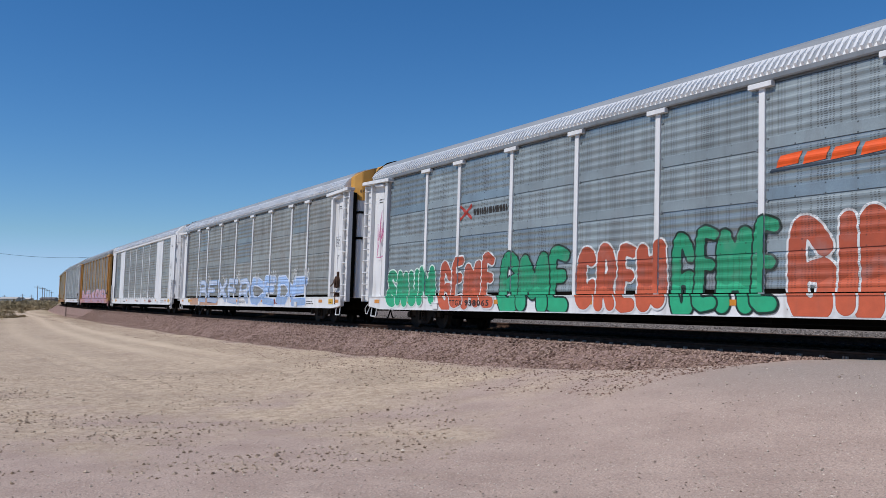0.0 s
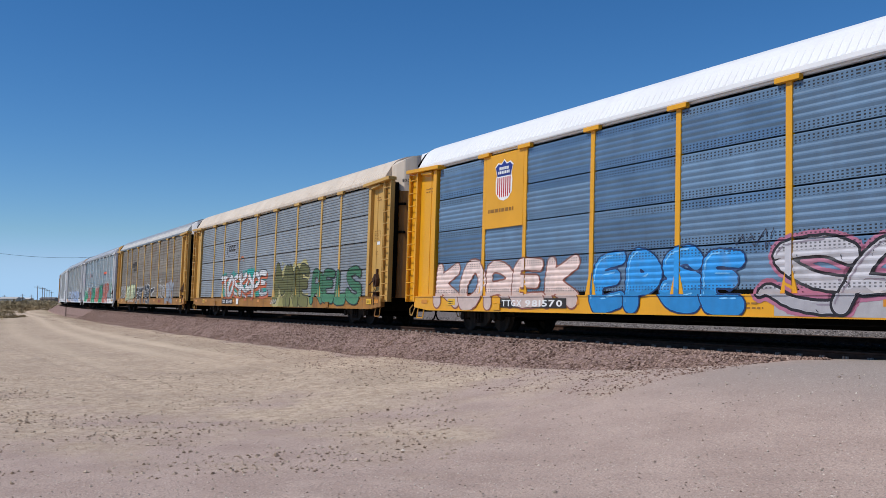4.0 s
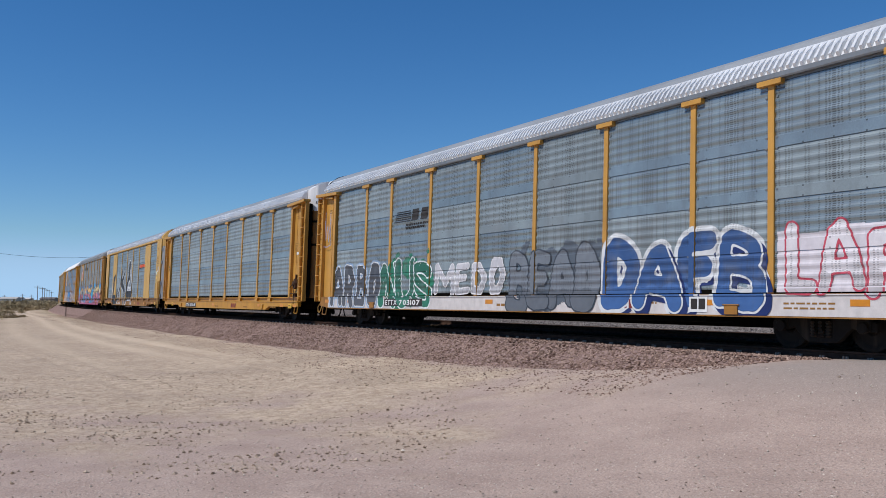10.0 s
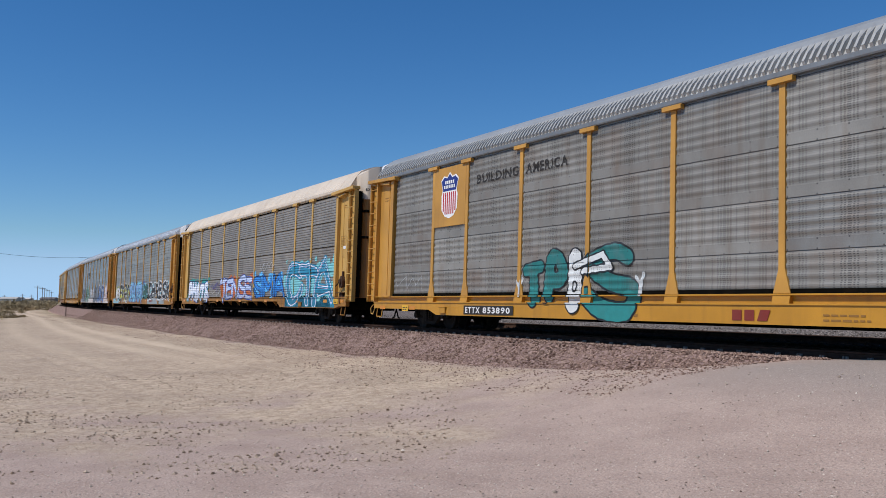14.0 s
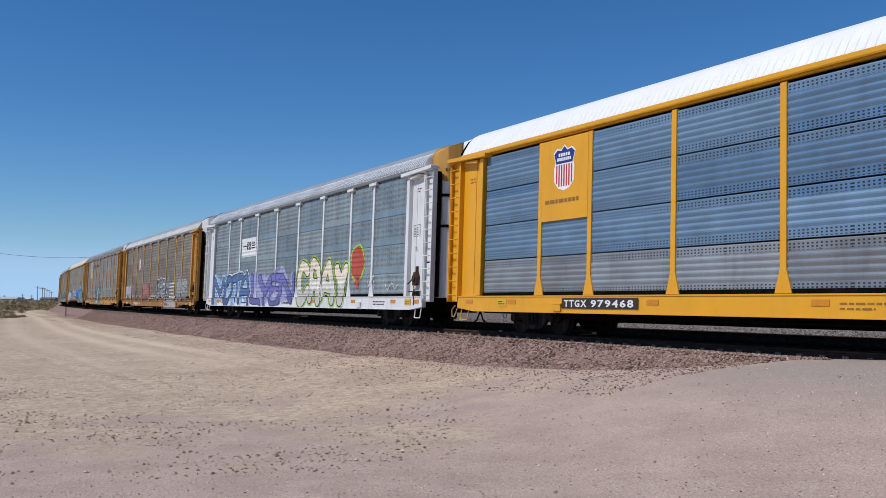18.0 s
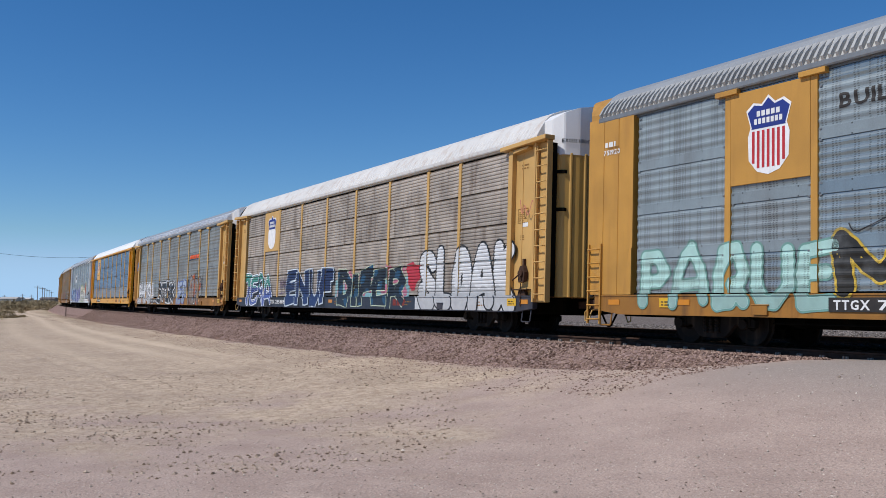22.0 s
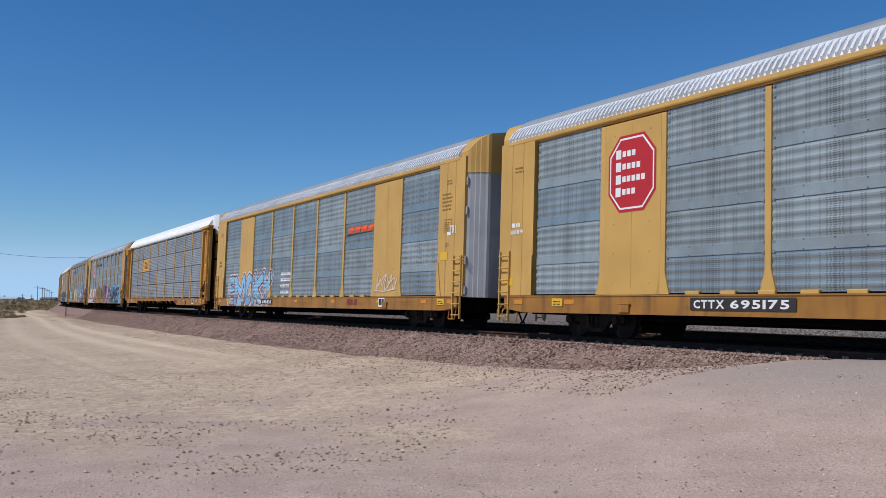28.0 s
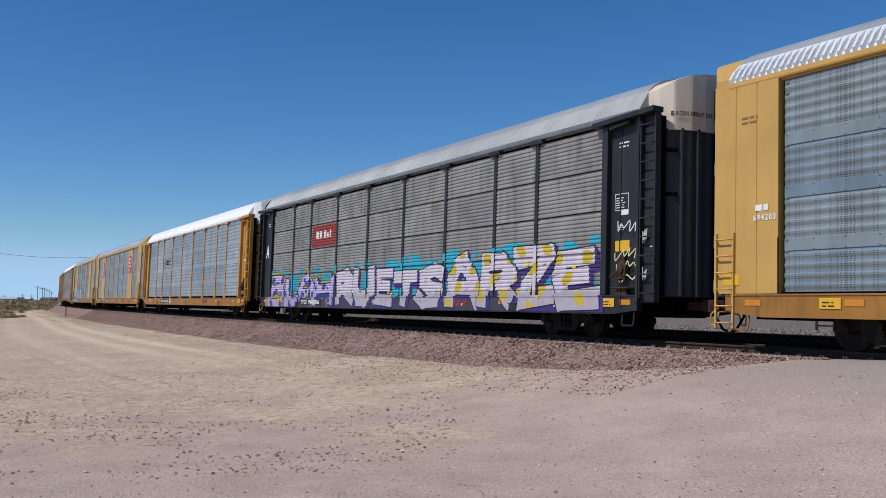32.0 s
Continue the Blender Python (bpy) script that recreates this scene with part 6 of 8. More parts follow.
        side.words(spec["number"], xm, x1, 0.735 + dz, 0.91 + dz, col, SIDE_SILL, 6)
    if spec.get("belly_mark", True):
        x = spec.get("belly_x", -5.0)
        za, zb = 0.72 + dz, 0.93 + dz
        side.put(rect(x, x - 0.24, za, zb) + rect(x - 0.31, x - 0.55, za, zb) + [(np.array([(x - 0.62, za), (x - 0.86, za), (x - 0.94, zb), (x - 0.7, zb)]), [[0, 1, 2, 3]])],
                 "7a2a1c", 2, "owner_mark", "dull red owner mark", SIDE_SILL)
    if spec.get("warn", end == "ladder"):
        dark = spec.get("warn_ink", STENCIL_BLACK)
        z = 5.08 if end == "ladder" else 5.36
        cy, cx = [q[1] for q in END_CURVE[::-1]], [q[0] for q in END_CURVE[::-1]]
        vs, fs = [], []
        for v, f in letters("EXCESS HEIGHT CAR", -1.12, -0.12, z, z + 0.1, "bold"):
            n0 = len(vs)
            vs += [(float(np.interp(abs(p[0]), cy, cx)) + 0.05 if end == "ladder" else 13.686, p[0], p[1]) for p in v]
            fs += [[n0 + i for i in q] for q in f]
        me = bpy.data.meshes.new("lettering")
        me.from_pydata(vs, [], fs)
        me.materials.append(dark)
        for at in (Matrix.Identity(4), turned):
            link("lettering", me, car, "black stencilled warning", at)["kind"] = "stuff"
    spec["paint"](side)
    return car


def shield(side, c, z0, z1, w, white_only=False):
    """A railway shield: blue top, red and white stripes below."""
    h = z1 - z0
    out = [(0, 0), (-0.25, 0.05), (-0.44, 0.2), (-0.46, 0.5), (-0.4, 0.62), (-0.5, 0.84), (-0.34, 0.93), (-0.15, 0.9), (0, 1), (0.15, 0.9), (0.34, 0.93), (0.5, 0.84), (0.4, 0.62), (0.46, 0.5), (0.44, 0.2), (0.25, 0.05)]
    def scaled(k):
        return [(np.array([(c - w * u * k, z0 + h * (0.5 + (v - 0.5) * k)) for u, v in out]), [list(range(len(out)))])]
    flat = 1.498
    side.put(scaled(1.08), "e8e6e2", 1, "shield_edge", "white shield edge", flat)
    pts = np.array([(c - w * u, z0 + h * v) for u, v in [(-0.41, 0.6)] + [q for q in out[4:13]] + [(0.41, 0.6)]])
    side.put([(pts, [list(range(len(pts)))])], "1d2f7a", 2, "shield_field", "blue shield field", flat)
    marks = []
    for k, u0, va in ((5, 0.29, 0.765), (7, 0.35, 0.66)):
        step = 2 * u0 / k
        for i in range(k):
            u = -u0 + step * (i + 0.12)
            marks += rect(c - w * u, c - w * (u + step * 0.72), z0 + h * va, z0 + h * (va + 0.075))
    side.put(marks, STENCIL_WHITE, 3, "shield_mark", "two rows of white blocks on the shield", flat)
    if not white_only:
        for i in range(7):
            u = -0.36 + 0.72 * i / 6
            lo = 0.1 if abs(u) > 0.3 else 0.03
            side.put(rect(c + w * (u - 0.032), c + w * (u + 0.032), z0 + h * (lo + 0.03), z0 + h * 0.57), "b3262c", 2, "shield_stripe", "red shield stripe", flat)


def swoosh(side, b0, b1, z, h=0.36):
    """Slanted orange bars over a dark wedge."""
    k = h / 0.42
    x0, x1 = bay(b0), bay(b1)
    w = x1 - x0
    parts = []
    for i in range(4):
        a, e = x0 + w * (0.06 + i * 0.24), x0 + w * (0.06 + i * 0.24 + 0.2)
        parts.append((np.array([(a, z + k * 0.10), (e, z + k * 0.14), (e + w * 0.04, z + k * 0.40), (a + w * 0.04, z + k * 0.36)]), [[0, 1, 2, 3]]))
        parts.append((np.array([(a + w * 0.05, z + 0.16), (e - w * 0.04, z + 0.18)] + [(e - w * 0.02, z + 0.22), (a + w * 0.06, z + 0.2)]), [[0, 1, 2, 3]]))
    side.put(parts[::2], "e2550e", 2, "orange_bar", "slanted orange bars")
    side.put([(np.array([(x0, z), (x0 + w * 0.97, z + k * 0.07), (x0 + w, z + k * 0.1), (x0 + w * 0.02, z + k * 0.09)]), [[0, 1, 2, 3]])], "1d2a36", 2, "dark_wedge", "long dark wedge")


def slogan(side, b0, b1, b2, z=4.35, h=0.28, col=STENCIL_BLACK):
    side.words("BUILDING", bay(b0), bay(b1) + 0.12, z, z + h, col)
    side.words("AMERICA", bay(b1) - 0.18, bay(b2), z, z + h, col)

# ---- paint and looks of every car, from the front of the train to its rear ----
CARS = {}
INKY, SNOW = "141619", "cfd0ce"


def bar_logo(s, b0, b1, z0, z1, colour=STENCIL_BLACK):
    """Speed bars beside two slanted blocks, with two rows of small bars below."""
    x0, x1 = bay(b0), bay(b1)
    w, h = x1 - x0, z1 - z0
    polys = []
    for i in range(6):
        z = z0 + h * (0.42 + 0.1 * i)
        polys += rect(x0 + w * 0.02 * i, x0 + w * 0.5, z, z + h * 0.05)
    for a in (0.52, 0.78):
        polys.append((np.array([(x0 + w * a, z0 + h * 0.42), (x0 + w * (a + 0.18), z0 + h * 0.42), (x0 + w * (a + 0.22), z0 + h), (x0 + w * (a + 0.04), z0 + h)]), [[0, 1, 2, 3]]))
    s.put(polys, colour, 2, "logo_block", "black speed bars and slanted blocks")
    s.put(bars(x0 + w * 0.36, x1, z0, z0 + h * 0.34, 2, s.rnd, 0.7), colour, 2, "logo_block", "two rows of black bars")


def bracket_logo(s, b0, b1, z0, z1, colour=STENCIL_BLACK):
    """Two brackets round three heavy blocks, with dots below."""
    x0, x1 = bay(b0), bay(b1)
    w, h = x1 - x0, z1 - z0
    polys = []
    for a, d in ((0.0, 1), (1.0, -1)):
        polys += rect(x0 + w * a, x0 + w * (a + 0.03 * d), z0 + h * 0.25, z1) + rect(x0 + w * (a + 0.03 * d), x0 + w * (a + 0.1 * d), z1 - h * 0.08, z1) + rect(x0 + w * (a + 0.03 * d), x0 + w * (a + 0.1 * d), z0 + h * 0.25, z0 + h * 0.33)
    for i in range(3):
        a = x0 + w * (0.18 + 0.225 * i)
        polys += rect(a, a + w * 0.19, z0 + h * 0.42, z0 + h * 0.56) + rect(a, a + w * 0.07, z0 + h * 0.56, z0 + h * 0.72) + rect(a, a + w * 0.19, z0 + h * 0.72, z0 + h * 0.86)
    for a in (0.12, 0.22, 0.7, 0.8):
        polys.append(blob(x0 + w * a, z0 + h * 0.08, 0.04, 0.05, s.rnd, 10, 0.0))
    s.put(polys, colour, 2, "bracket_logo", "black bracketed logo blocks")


def octagon(s, c, z0, z1, w, red="b01c22", flat=1.498, rows=4, inner=None):
    h, q = z1 - z0, 0.24
    out = [(-0.5, q), (-0.5 + q, 0), (0.5 - q, 0), (0.5, q), (0.5, 1 - q), (0.5 - q, 1), (-0.5 + q, 1), (-0.5, 1 - q)]
    for k, col, ly in ((1.0, red, 1), (0.93, "e6e2de", 2), (0.88, inner or red, 3)):
        pts = np.array([(c - w * u * k, z0 + h * (0.5 + (v - 0.5) * k)) for u, v in out])
        s.put([(pts, [list(range(8))])], col, ly, "octagon", "red and white octagon sign", flat)
    polys = []
    for i in range(rows):
        z = z0 + h * (0.72 - 0.165 * i)
        polys += rect(c + w * 0.33, c + w * 0.22, z - h * 0.02, z + h * 0.1)
        for q in range(3 + i % 3):
            polys += rect(c + w * (0.19 - 0.1 * q), c + w * (0.115 - 0.1 * q), z, z + h * 0.075)
    s.put(polys, red if inner else STENCIL_WHITE, 4, "octagon_block", "white bars on the sign", flat)


def sign_box(s, b, z0=0.66, z1=0.98):
    x = bay(b)
    s.put(rect(x, x - 0.5, z0, z1), STENCIL_WHITE, 4, "data_plate", "white framed data plate", SIDE_SILL)
    s.put(rect(x - 0.05, x - 0.23, z0 + 0.06, z1 - 0.04) + rect(x - 0.27, x - 0.45, z0 + 0.06, z1 - 0.04), STENCIL_BLACK, 5, "data_field", "black data fields", SIDE_SILL)


def wash(s, b0, b1, z0, z1, colour, layer=0.6):
    """A coat of colour over sill or screens, with an uneven top."""
    x0, x1 = bay(b0), bay(b1)
    n = max(3, int(abs(x1 - x0) / 0.4))
    for i in range(n):
        a, b = x0 + (x1 - x0) * i / n, x0 + (x1 - x0) * (i + 1) / n
        s.put(rect(a, b, z0, z1 + s.rnd.uniform(-0.06, 0.06)), colour, layer, "graffiti_wash", "coat of spray paint")


def rolled(s, b0, b1, colour, layer=0.6):
    s.put(rect(bay(b0), bay(b1), 0.61 + s.dz, 1.02), colour, layer, "graffiti_wash", "coat of paint on the sill")


def end_number(s, text, z=2.6, ink=STENCIL_BLACK, flat=1.4205, x0=13.05, x1=12.45):
    s.put(bars(x0 - 0.05, x1 + 0.1, z + 0.19, z + 0.31, 1, s.rnd, 1.0), ink, 1, "mark", "lettered mark drawn as bars", flat)
    s.words(text, x0, x1, z, z + 0.12, ink, flat)


def p_m1(s):
    s.piece("BEXER", 1.2, 5.0, 0.75, 1.95, "b8c4d8", "8aa6c8", shine=SNOW, wild=0.7)
    s.piece("CEDE", 5.0, 8.1, 0.7, 1.9, "9fbbe0", "7ea0d0", halo="c4cede", wild=0.5)
    for b in (1.2, 2.1, 3.2, 4.1, 5.2, 6.1, 7.2, 7.9):
        s.scrawl(b, b + 0.25, 1.8, 2.4, SNOW, 1, 0.06)
    rolled(s, 0.5, 3.0, "b08a70")


def p_m2(s):
    s.scrawl(5.2, 6.2, 1.2, 1.8, SNOW, 2)


def p_m3(s):
    wash(s, 0.0, 9.0, 1.06, 1.5, "b0808c")
    s.piece("NEKOS", 0.3, 8.4, 0.75, 2.0, "c89aa4", "8fa8c8", wild=0.8)


def p0(s):
    g, o = "22895f", "a34a2c"
    for t, a, b, f, e, z0, z1 in (("SNUM", 0.03, 1.35, g, "c8dccf", 0.75, 1.95), ("GEME", 1.5, 2.75, o, SNOW, 0.68, 2.1), ("GME", 2.85, 3.93, g, "122a20", 0.64, 2.2), ("CREW", 4.03, 5.12, o, SNOW, 0.7, 2.15), ("GEME", 5.17, 6.15, g, "122a20", 0.66, 2.3), ("GIME", 6.22, 7.75, o, SNOW, 0.62, 2.5)):
        s.piece(t, a, b, z0, z1, f, e, wild=0.9)
    s.put([blob(bay(7.86), 2.05, 0.62, 0.55, s.rnd)], SNOW, 2, "graffiti_bubble", "rust-red sprayed bubble")
    s.put([blob(bay(7.86), 2.05, 0.54, 0.47, s.rnd)], o, 3, "graffiti_bubble", "rust-red sprayed bubble")
    s.piece("V", 8.2, 8.72, 1.15, 2.4, "24302c", "43ad84", wild=0.3, halo="bfe0cc")
    for b in (8.15, 8.75):
        s.put([blob(bay(b), 1.45, 0.13, 0.16, s.rnd, 14, 0.02)], INKY, 3, "graffiti_eye")
        s.put([blob(bay(b), 1.45, 0.1, 0.13, s.rnd, 14, 0.02)], "b8d8b0", 4, "graffiti_eye")
    swoosh(s, 6.06, 6.94, 3.36)
    s.put(bars(bay(2.3), bay(2.95), 3.42, 3.62, 1, s.rnd, 1.0), STENCIL_BLACK, 1, "logo_block", "dark logo bars")
    s.put(ribbon([(bay(2.04), 3.74), (bay(2.26), 3.36)], 0.09), "a03224", 2, "cross_mark", "red cross mark")
    s.put(ribbon([(bay(2.26), 3.74), (bay(2.04), 3.36)], 0.09), "a03224", 3, "cross_mark", "red cross mark")
    s.scrawl(-0.5, -0.1, 2.6, 3.9, "b0487a", 3)
    s.scrawl(9.45, 9.75, 1.2, 2.4, "3a3a3a", 2)


def p1(s):
    s.piece("ROLK", 0.0, 0.92, 1.1, 2.05, None, SNOW, wild=0.9)
    s.piece("OSER", 1.1, 2.05, 0.95, 2.0, "ccd0a4", "5d9070")
    s.piece("UNT", 2.05, 2.75, 1.0, 2.1, "ccd0a4", "5d9070")
    s.piece("EAT", 3.0, 4.02, 0.62, 1.82, INKY, SNOW, wild=1.3, weight=1.15, line=0.85)
    s.piece("PER", 4.28, 5.08, 0.62, 1.95, INKY, SNOW, wild=1.3, weight=1.1, line=0.85)
    s.put([(np.array([(bay(5.1), 1.75), (bay(5.58), 1.85), (bay(5.5), 1.5), (bay(5.3), 1.45), (bay(5.2), 1.15), (bay(5.14), 1.4)]), [[0, 1, 2, 3, 4, 5]])], SNOW, 2, "graffiti_flag", "white-edged black sprayed flag")
    s.put([(np.array([(bay(5.12), 1.7), (bay(5.53), 1.8), (bay(5.47), 1.54), (bay(5.27), 1.5), (bay(5.19), 1.28), (bay(5.16), 1.44)]), [[0, 1, 2, 3, 4, 5]])], INKY, 3, "graffiti_flag", "")
    s.piece("MIKEY", 6.05, 7.0, 1.08, 1.95, None, SNOW, wild=0.9)
    s.put([blob(bay(6.35), 2.25, 0.09, 0.13, s.rnd, 16, 0.0)], SNOW, 3, "graffiti_dot", "sprayed white dot")
    s.piece("UATK", 7.05, 8.2, 0.66, 2.12, "8f9aa2", "a05a3a", style="bubble", weight=1.2, line=0.6)
    bar_logo(s, 2.08, 2.8, 3.25, 4.0)
    end_number(s, "24274", 1.95)
    s.scrawl(-0.7, -0.25, 2.2, 3.2, "4d4a42", 3, 0.02)
    s.put(rect(12.95, 12.5, 1.7, 1.82), YELLOW_TAG, 1, "warning_plate", "yellow warning plate", 1.4205)


def p2(s):
    s.put(rect(bay(2.06), bay(2.94), 3.07, 4.02), "8d9297", 1.2, "logo_ground", "smooth grey logo ground")
    bracket_logo(s, 2.2, 2.85, 3.2, 3.95)
    s.piece("TOSKAPE", 1.95, 4.6, 1.08, 2.2, "cfcfcd", INKY, back="2a9a8c", shade="b8603a", wild=1.1, line=0.8)
    s.piece("MNE", 5.1, 6.6, 0.62, 2.35, "5a5a2c", "2a2a1c", back="a8a06a", wild=1.0)
    s.piece("RELS", 6.7, 8.8, 0.8, 2.1, "3a6a4a", "1f2a22", wild=1.0)
    rolled(s, 5.0, 6.8, "8f8a4c")
    s.scrawl(4.9, 5.2, 0.7, 0.95, SNOW, 2)
    s.put(ribbon([(bay(3.05), 2.95), (bay(3.15), 3.15), (bay(3.28), 3.1), (bay(3.3), 2.9)], 0.08), "b8683a", 2, "graffiti_stroke")
    s.put(rect(bay(3.02), bay(3.16), 0.68, 0.98), STENCIL_WHITE, 5, "plate", "small white plate", SIDE_SILL)


def p3(s):
    shield(s, bay(1.5), 3.75, 4.85, 0.85)
    s.put(bars(bay(1.12), bay(1.88), 3.4, 3.5, 1, s.rnd, 1.0), STENCIL_BROWN, 1, "slogan", "brown slogan bars", 1.498)
    s.piece("KOREK", 0.0, 2.85, 0.7, 2.0, "e0c8bc", "84503f", wild=0.9)
    s.piece("EPSE", 3.05, 4.65, 0.66, 1.95, "2f90d4", "12305c", shine="7cc0ea", style="bubble", weight=1.2, line=0.9)
    s.piece("SAYUK", 4.9, 8.0, 0.64, 1.98, "bcb9bb", "1d191d", halo="a8687e", shine="8a8088", wild=1.2, weight=1.1, line=1.15)
    s.piece("GITSO", 8.28, 9.72, 0.64, 2.2, "bcc4b4", "8e1f2c", shine="6f8a4c", halo="c2c4bc", style="block", weight=1.25, line=1.8)
    rolled(s, 4.9, 8.0, "a5a1a0")
    s.scrawl(4.5, 4.85, 1.9, 2.3, "3a3a48", 2, 0.02)
    s.put([blob(-13.62, 2.6, 0.17, 0.17, s.rnd, 16, 0.0)], "b8302c", 1, "no_entry_sign", "round red and white warning sign", 1.445)
    s.put([blob(-13.62, 2.6, 0.125, 0.125, s.rnd, 16, 0.0)], SNOW, 2, "no_entry_sign", "", 1.445)
    s.put(ribbon([(-13.53, 2.51), (-13.71, 2.69)], 0.04), "b8302c", 3, "no_entry_sign", "", 1.445)


def p4(s):
    shield(s, bay(1.5), 3.35, 4.8, 1.05)
    slogan(s, 2.18, 3.0, 3.75)
    rolled(s, 0.75, 8.3, "b0587a")
    wash(s, 0.0, 8.9, 1.06, 1.3, "a84a68", 0.5)
    hot = dict(fill="e07a80", edge="54182a", back="1f9fd4", rim="1d4fa8", fade="edb95c", shine=SNOW, wild=1.2)
    s.piece("UNR", -0.1, 2.4, 0.6, 2.2, **hot)
    s.piece("#", 2.5, 3.1, 0.6, 1.8, "25a8cc", "1d3f8a", back="2aa8d8")
    s.piece("NESK", 3.1, 5.4, 0.6, 2.25, **hot)
    s.piece("&#", 5.4, 6.05, 0.6, 1.8, "25a8cc", "1d3f8a", back="2aa8d8")
    s.piece("+", 6.02, 6.25, 1.3, 1.9, "f0d08a", "54182a")
    s.piece("VISTA", 6.25, 8.75, 0.62, 2.3, "e2807a", "54182a", shade="54182a", style="block", weight=1.15, back="1f9fd4", fade="f0d898", shine=SNOW, wild=1.0)
    s.piece("+", 8.78, 9.0, 1.3, 2.0, "f0d08a", "54182a", back="2a7ad0")
    s.scrawl(8.55, 8.8, 2.35, 2.75, "2a4fb0", 2)
    


def p5(s):
    s.brush([([(1.16, 2.3), (1.08, 0.9)], 0.1)], SNOW, layer=0.6)
    s.brush([([(1.72, 3.0), (1.5, 2.7)], 0.24), ([(1.45, 2.75), (1.45, 2.3)], 0.32), ([(1.5, 2.2), (1.3, 1.4), (1.3, 0.8)], 0.26), ([(1.3, 0.95), (2.2, 0.95)], 0.42), ([(2.26, 1.7), (2.26, 1.1)], 0.26)], INKY, layer=1.2)
    s.brush([([(2.46, 2.75), (2.44, 1.1)], 0.05)], SNOW, layer=0.6)
    s.brush([([(3.14, 3.45), (3.06, 2.7), (2.82, 2.0), (2.6, 1.5), (2.52, 0.8)], 0.17), ([(3.16, 2.55), (3.44, 2.85), (3.58, 3.2)], 0.2), ([(3.1, 2.3), (3.35, 2.1), (3.64, 1.75), (3.72, 0.75)], 0.28)], INKY, SNOW, 0.09, 1.2)
    s.brush([([(2.98, 1.9), (2.92, 0.9)], 0.05), ([(3.18, 1.6), (3.12, 0.8)], 0.06)], SNOW, layer=2.6)
    s.brush([([(4.5, 3.75), (4.42, 3.3), (4.5, 2.95)], 0.42), ([(4.4, 2.8), (4.12, 2.1), (4.08, 0.8)], 0.26), ([(4.1, 1.3), (4.9, 1.3)], 0.36), ([(4.98, 2.1), (5.04, 0.75)], 0.18)], INKY, SNOW, 0.12, 1.2)
    s.brush([([(4.72, 4.05), (4.74, 2.9)], 0.06), ([(4.88, 3.95), (4.86, 2.0)], 0.1), ([(4.62, 2.55), (4.36, 1.9), (4.8, 1.9)], 0.08)], SNOW, layer=3.2)
    swoosh(s, 6.07, 6.95, 3.36)
    s.words("BI", -12.75, -13.05, 3.0, 3.3, STENCIL_WHITE, 1.532)
    s.put(rect(-12.2, -12.65, 2.4, 2.6), YELLOW_TAG, 1, "warning_plate", "yellow warning plate", 1.532)
    s.put([blob(-12.35, 2.85, 0.11, 0.13, s.rnd, 14, 0.0)], "cfe0d4", 1, "sticker", "round pale sticker", 1.532)
    s.small(-12.3, -13.0, 3.5, 4.1, 5, STENCIL_BROWN, 1.532)


def p6(s):
    end_number(s, "4969", 2.9)
    s.scrawl(-0.7, -0.3, 1.6, 2.1, "7a5a2c", 2, 0.015)


def p7(s):
    bar_logo(s, 2.08, 2.95, 3.3, 3.95)
    rolled(s, -0.3, 9.7, "c9c2bc")
    s.piece("ARBO", -0.15, 1.7, 0.62, 2.15, "46484d", SNOW, halo="8fa6c0", style="block", weight=1.2)
    s.piece("NUS", 1.75, 3.05, 0.66, 2.25, "22604a", "dfe6e2", back="2a7458", wild=1.1)
    s.piece("MEDO", 3.15, 4.55, 1.1, 2.0, "c2c0c2", "dcdad8", wild=0.5)
    s.piece("BEAD", 4.6, 5.95, 0.66, 2.15, "6f757b", "363c44", back="565e66", wild=1.0)
    s.piece("DAFB", 6.0, 7.95, 0.72, 2.2, "31507f", SNOW, shade="14275c", halo=SNOW, wild=0.9)
    wash(s, 8.05, 9.1, 1.06, 2.2, "cdc6c8", 0.8)
    s.piece("LAP", 8.1, 9.1, 1.0, 2.2, "d6d0d0", "bb4656", wild=0.7)
    s.scrawl(-0.75, -0.3, 3.2, 4.3, "8f9cc0", 3, 0.025)
    sign_box(s, 7.0)


def p8(s):
    end_number(s, "5958", 2.75)
    s.piece("OEK", 0.1, 0.95, 1.0, 1.95, "dcdcd8", INKY, back="b8b83a")
    s.piece("EPRO", 0.95, 2.95, 0.72, 2.1, "22211f", SNOW, back="bdc044", wild=1.1)
    s.piece("SENDER", 3.05, 5.05, 0.75, 2.1, "7fa6cc", "1c4688", back="7cc4dc", style="wild", weight=0.95, line=0.85, shine="b8d4e8", patches=("5c90c4",))
    s.piece("RE", 5.15, 5.8, 1.0, 2.0, "2c5a50", "16302a", back="8ccad8")
    s.cloud(6.0, 9.0, 1.0, 2.0, "86b4bc", layer=0.5)
    s.piece("CHRBSK", 5.9, 9.0, 0.95, 2.12, "171c1a", SNOW, style="sharp", weight=1.1, line=1.9)
    rolled(s, 5.9, 8.4, "8f9a9c")
    rolled(s, -0.4, 0.9, "7fb0c0")
    s.scrawl(5.0, 5.3, 2.05, 2.45, "2a4fa8", 3, 0.03)


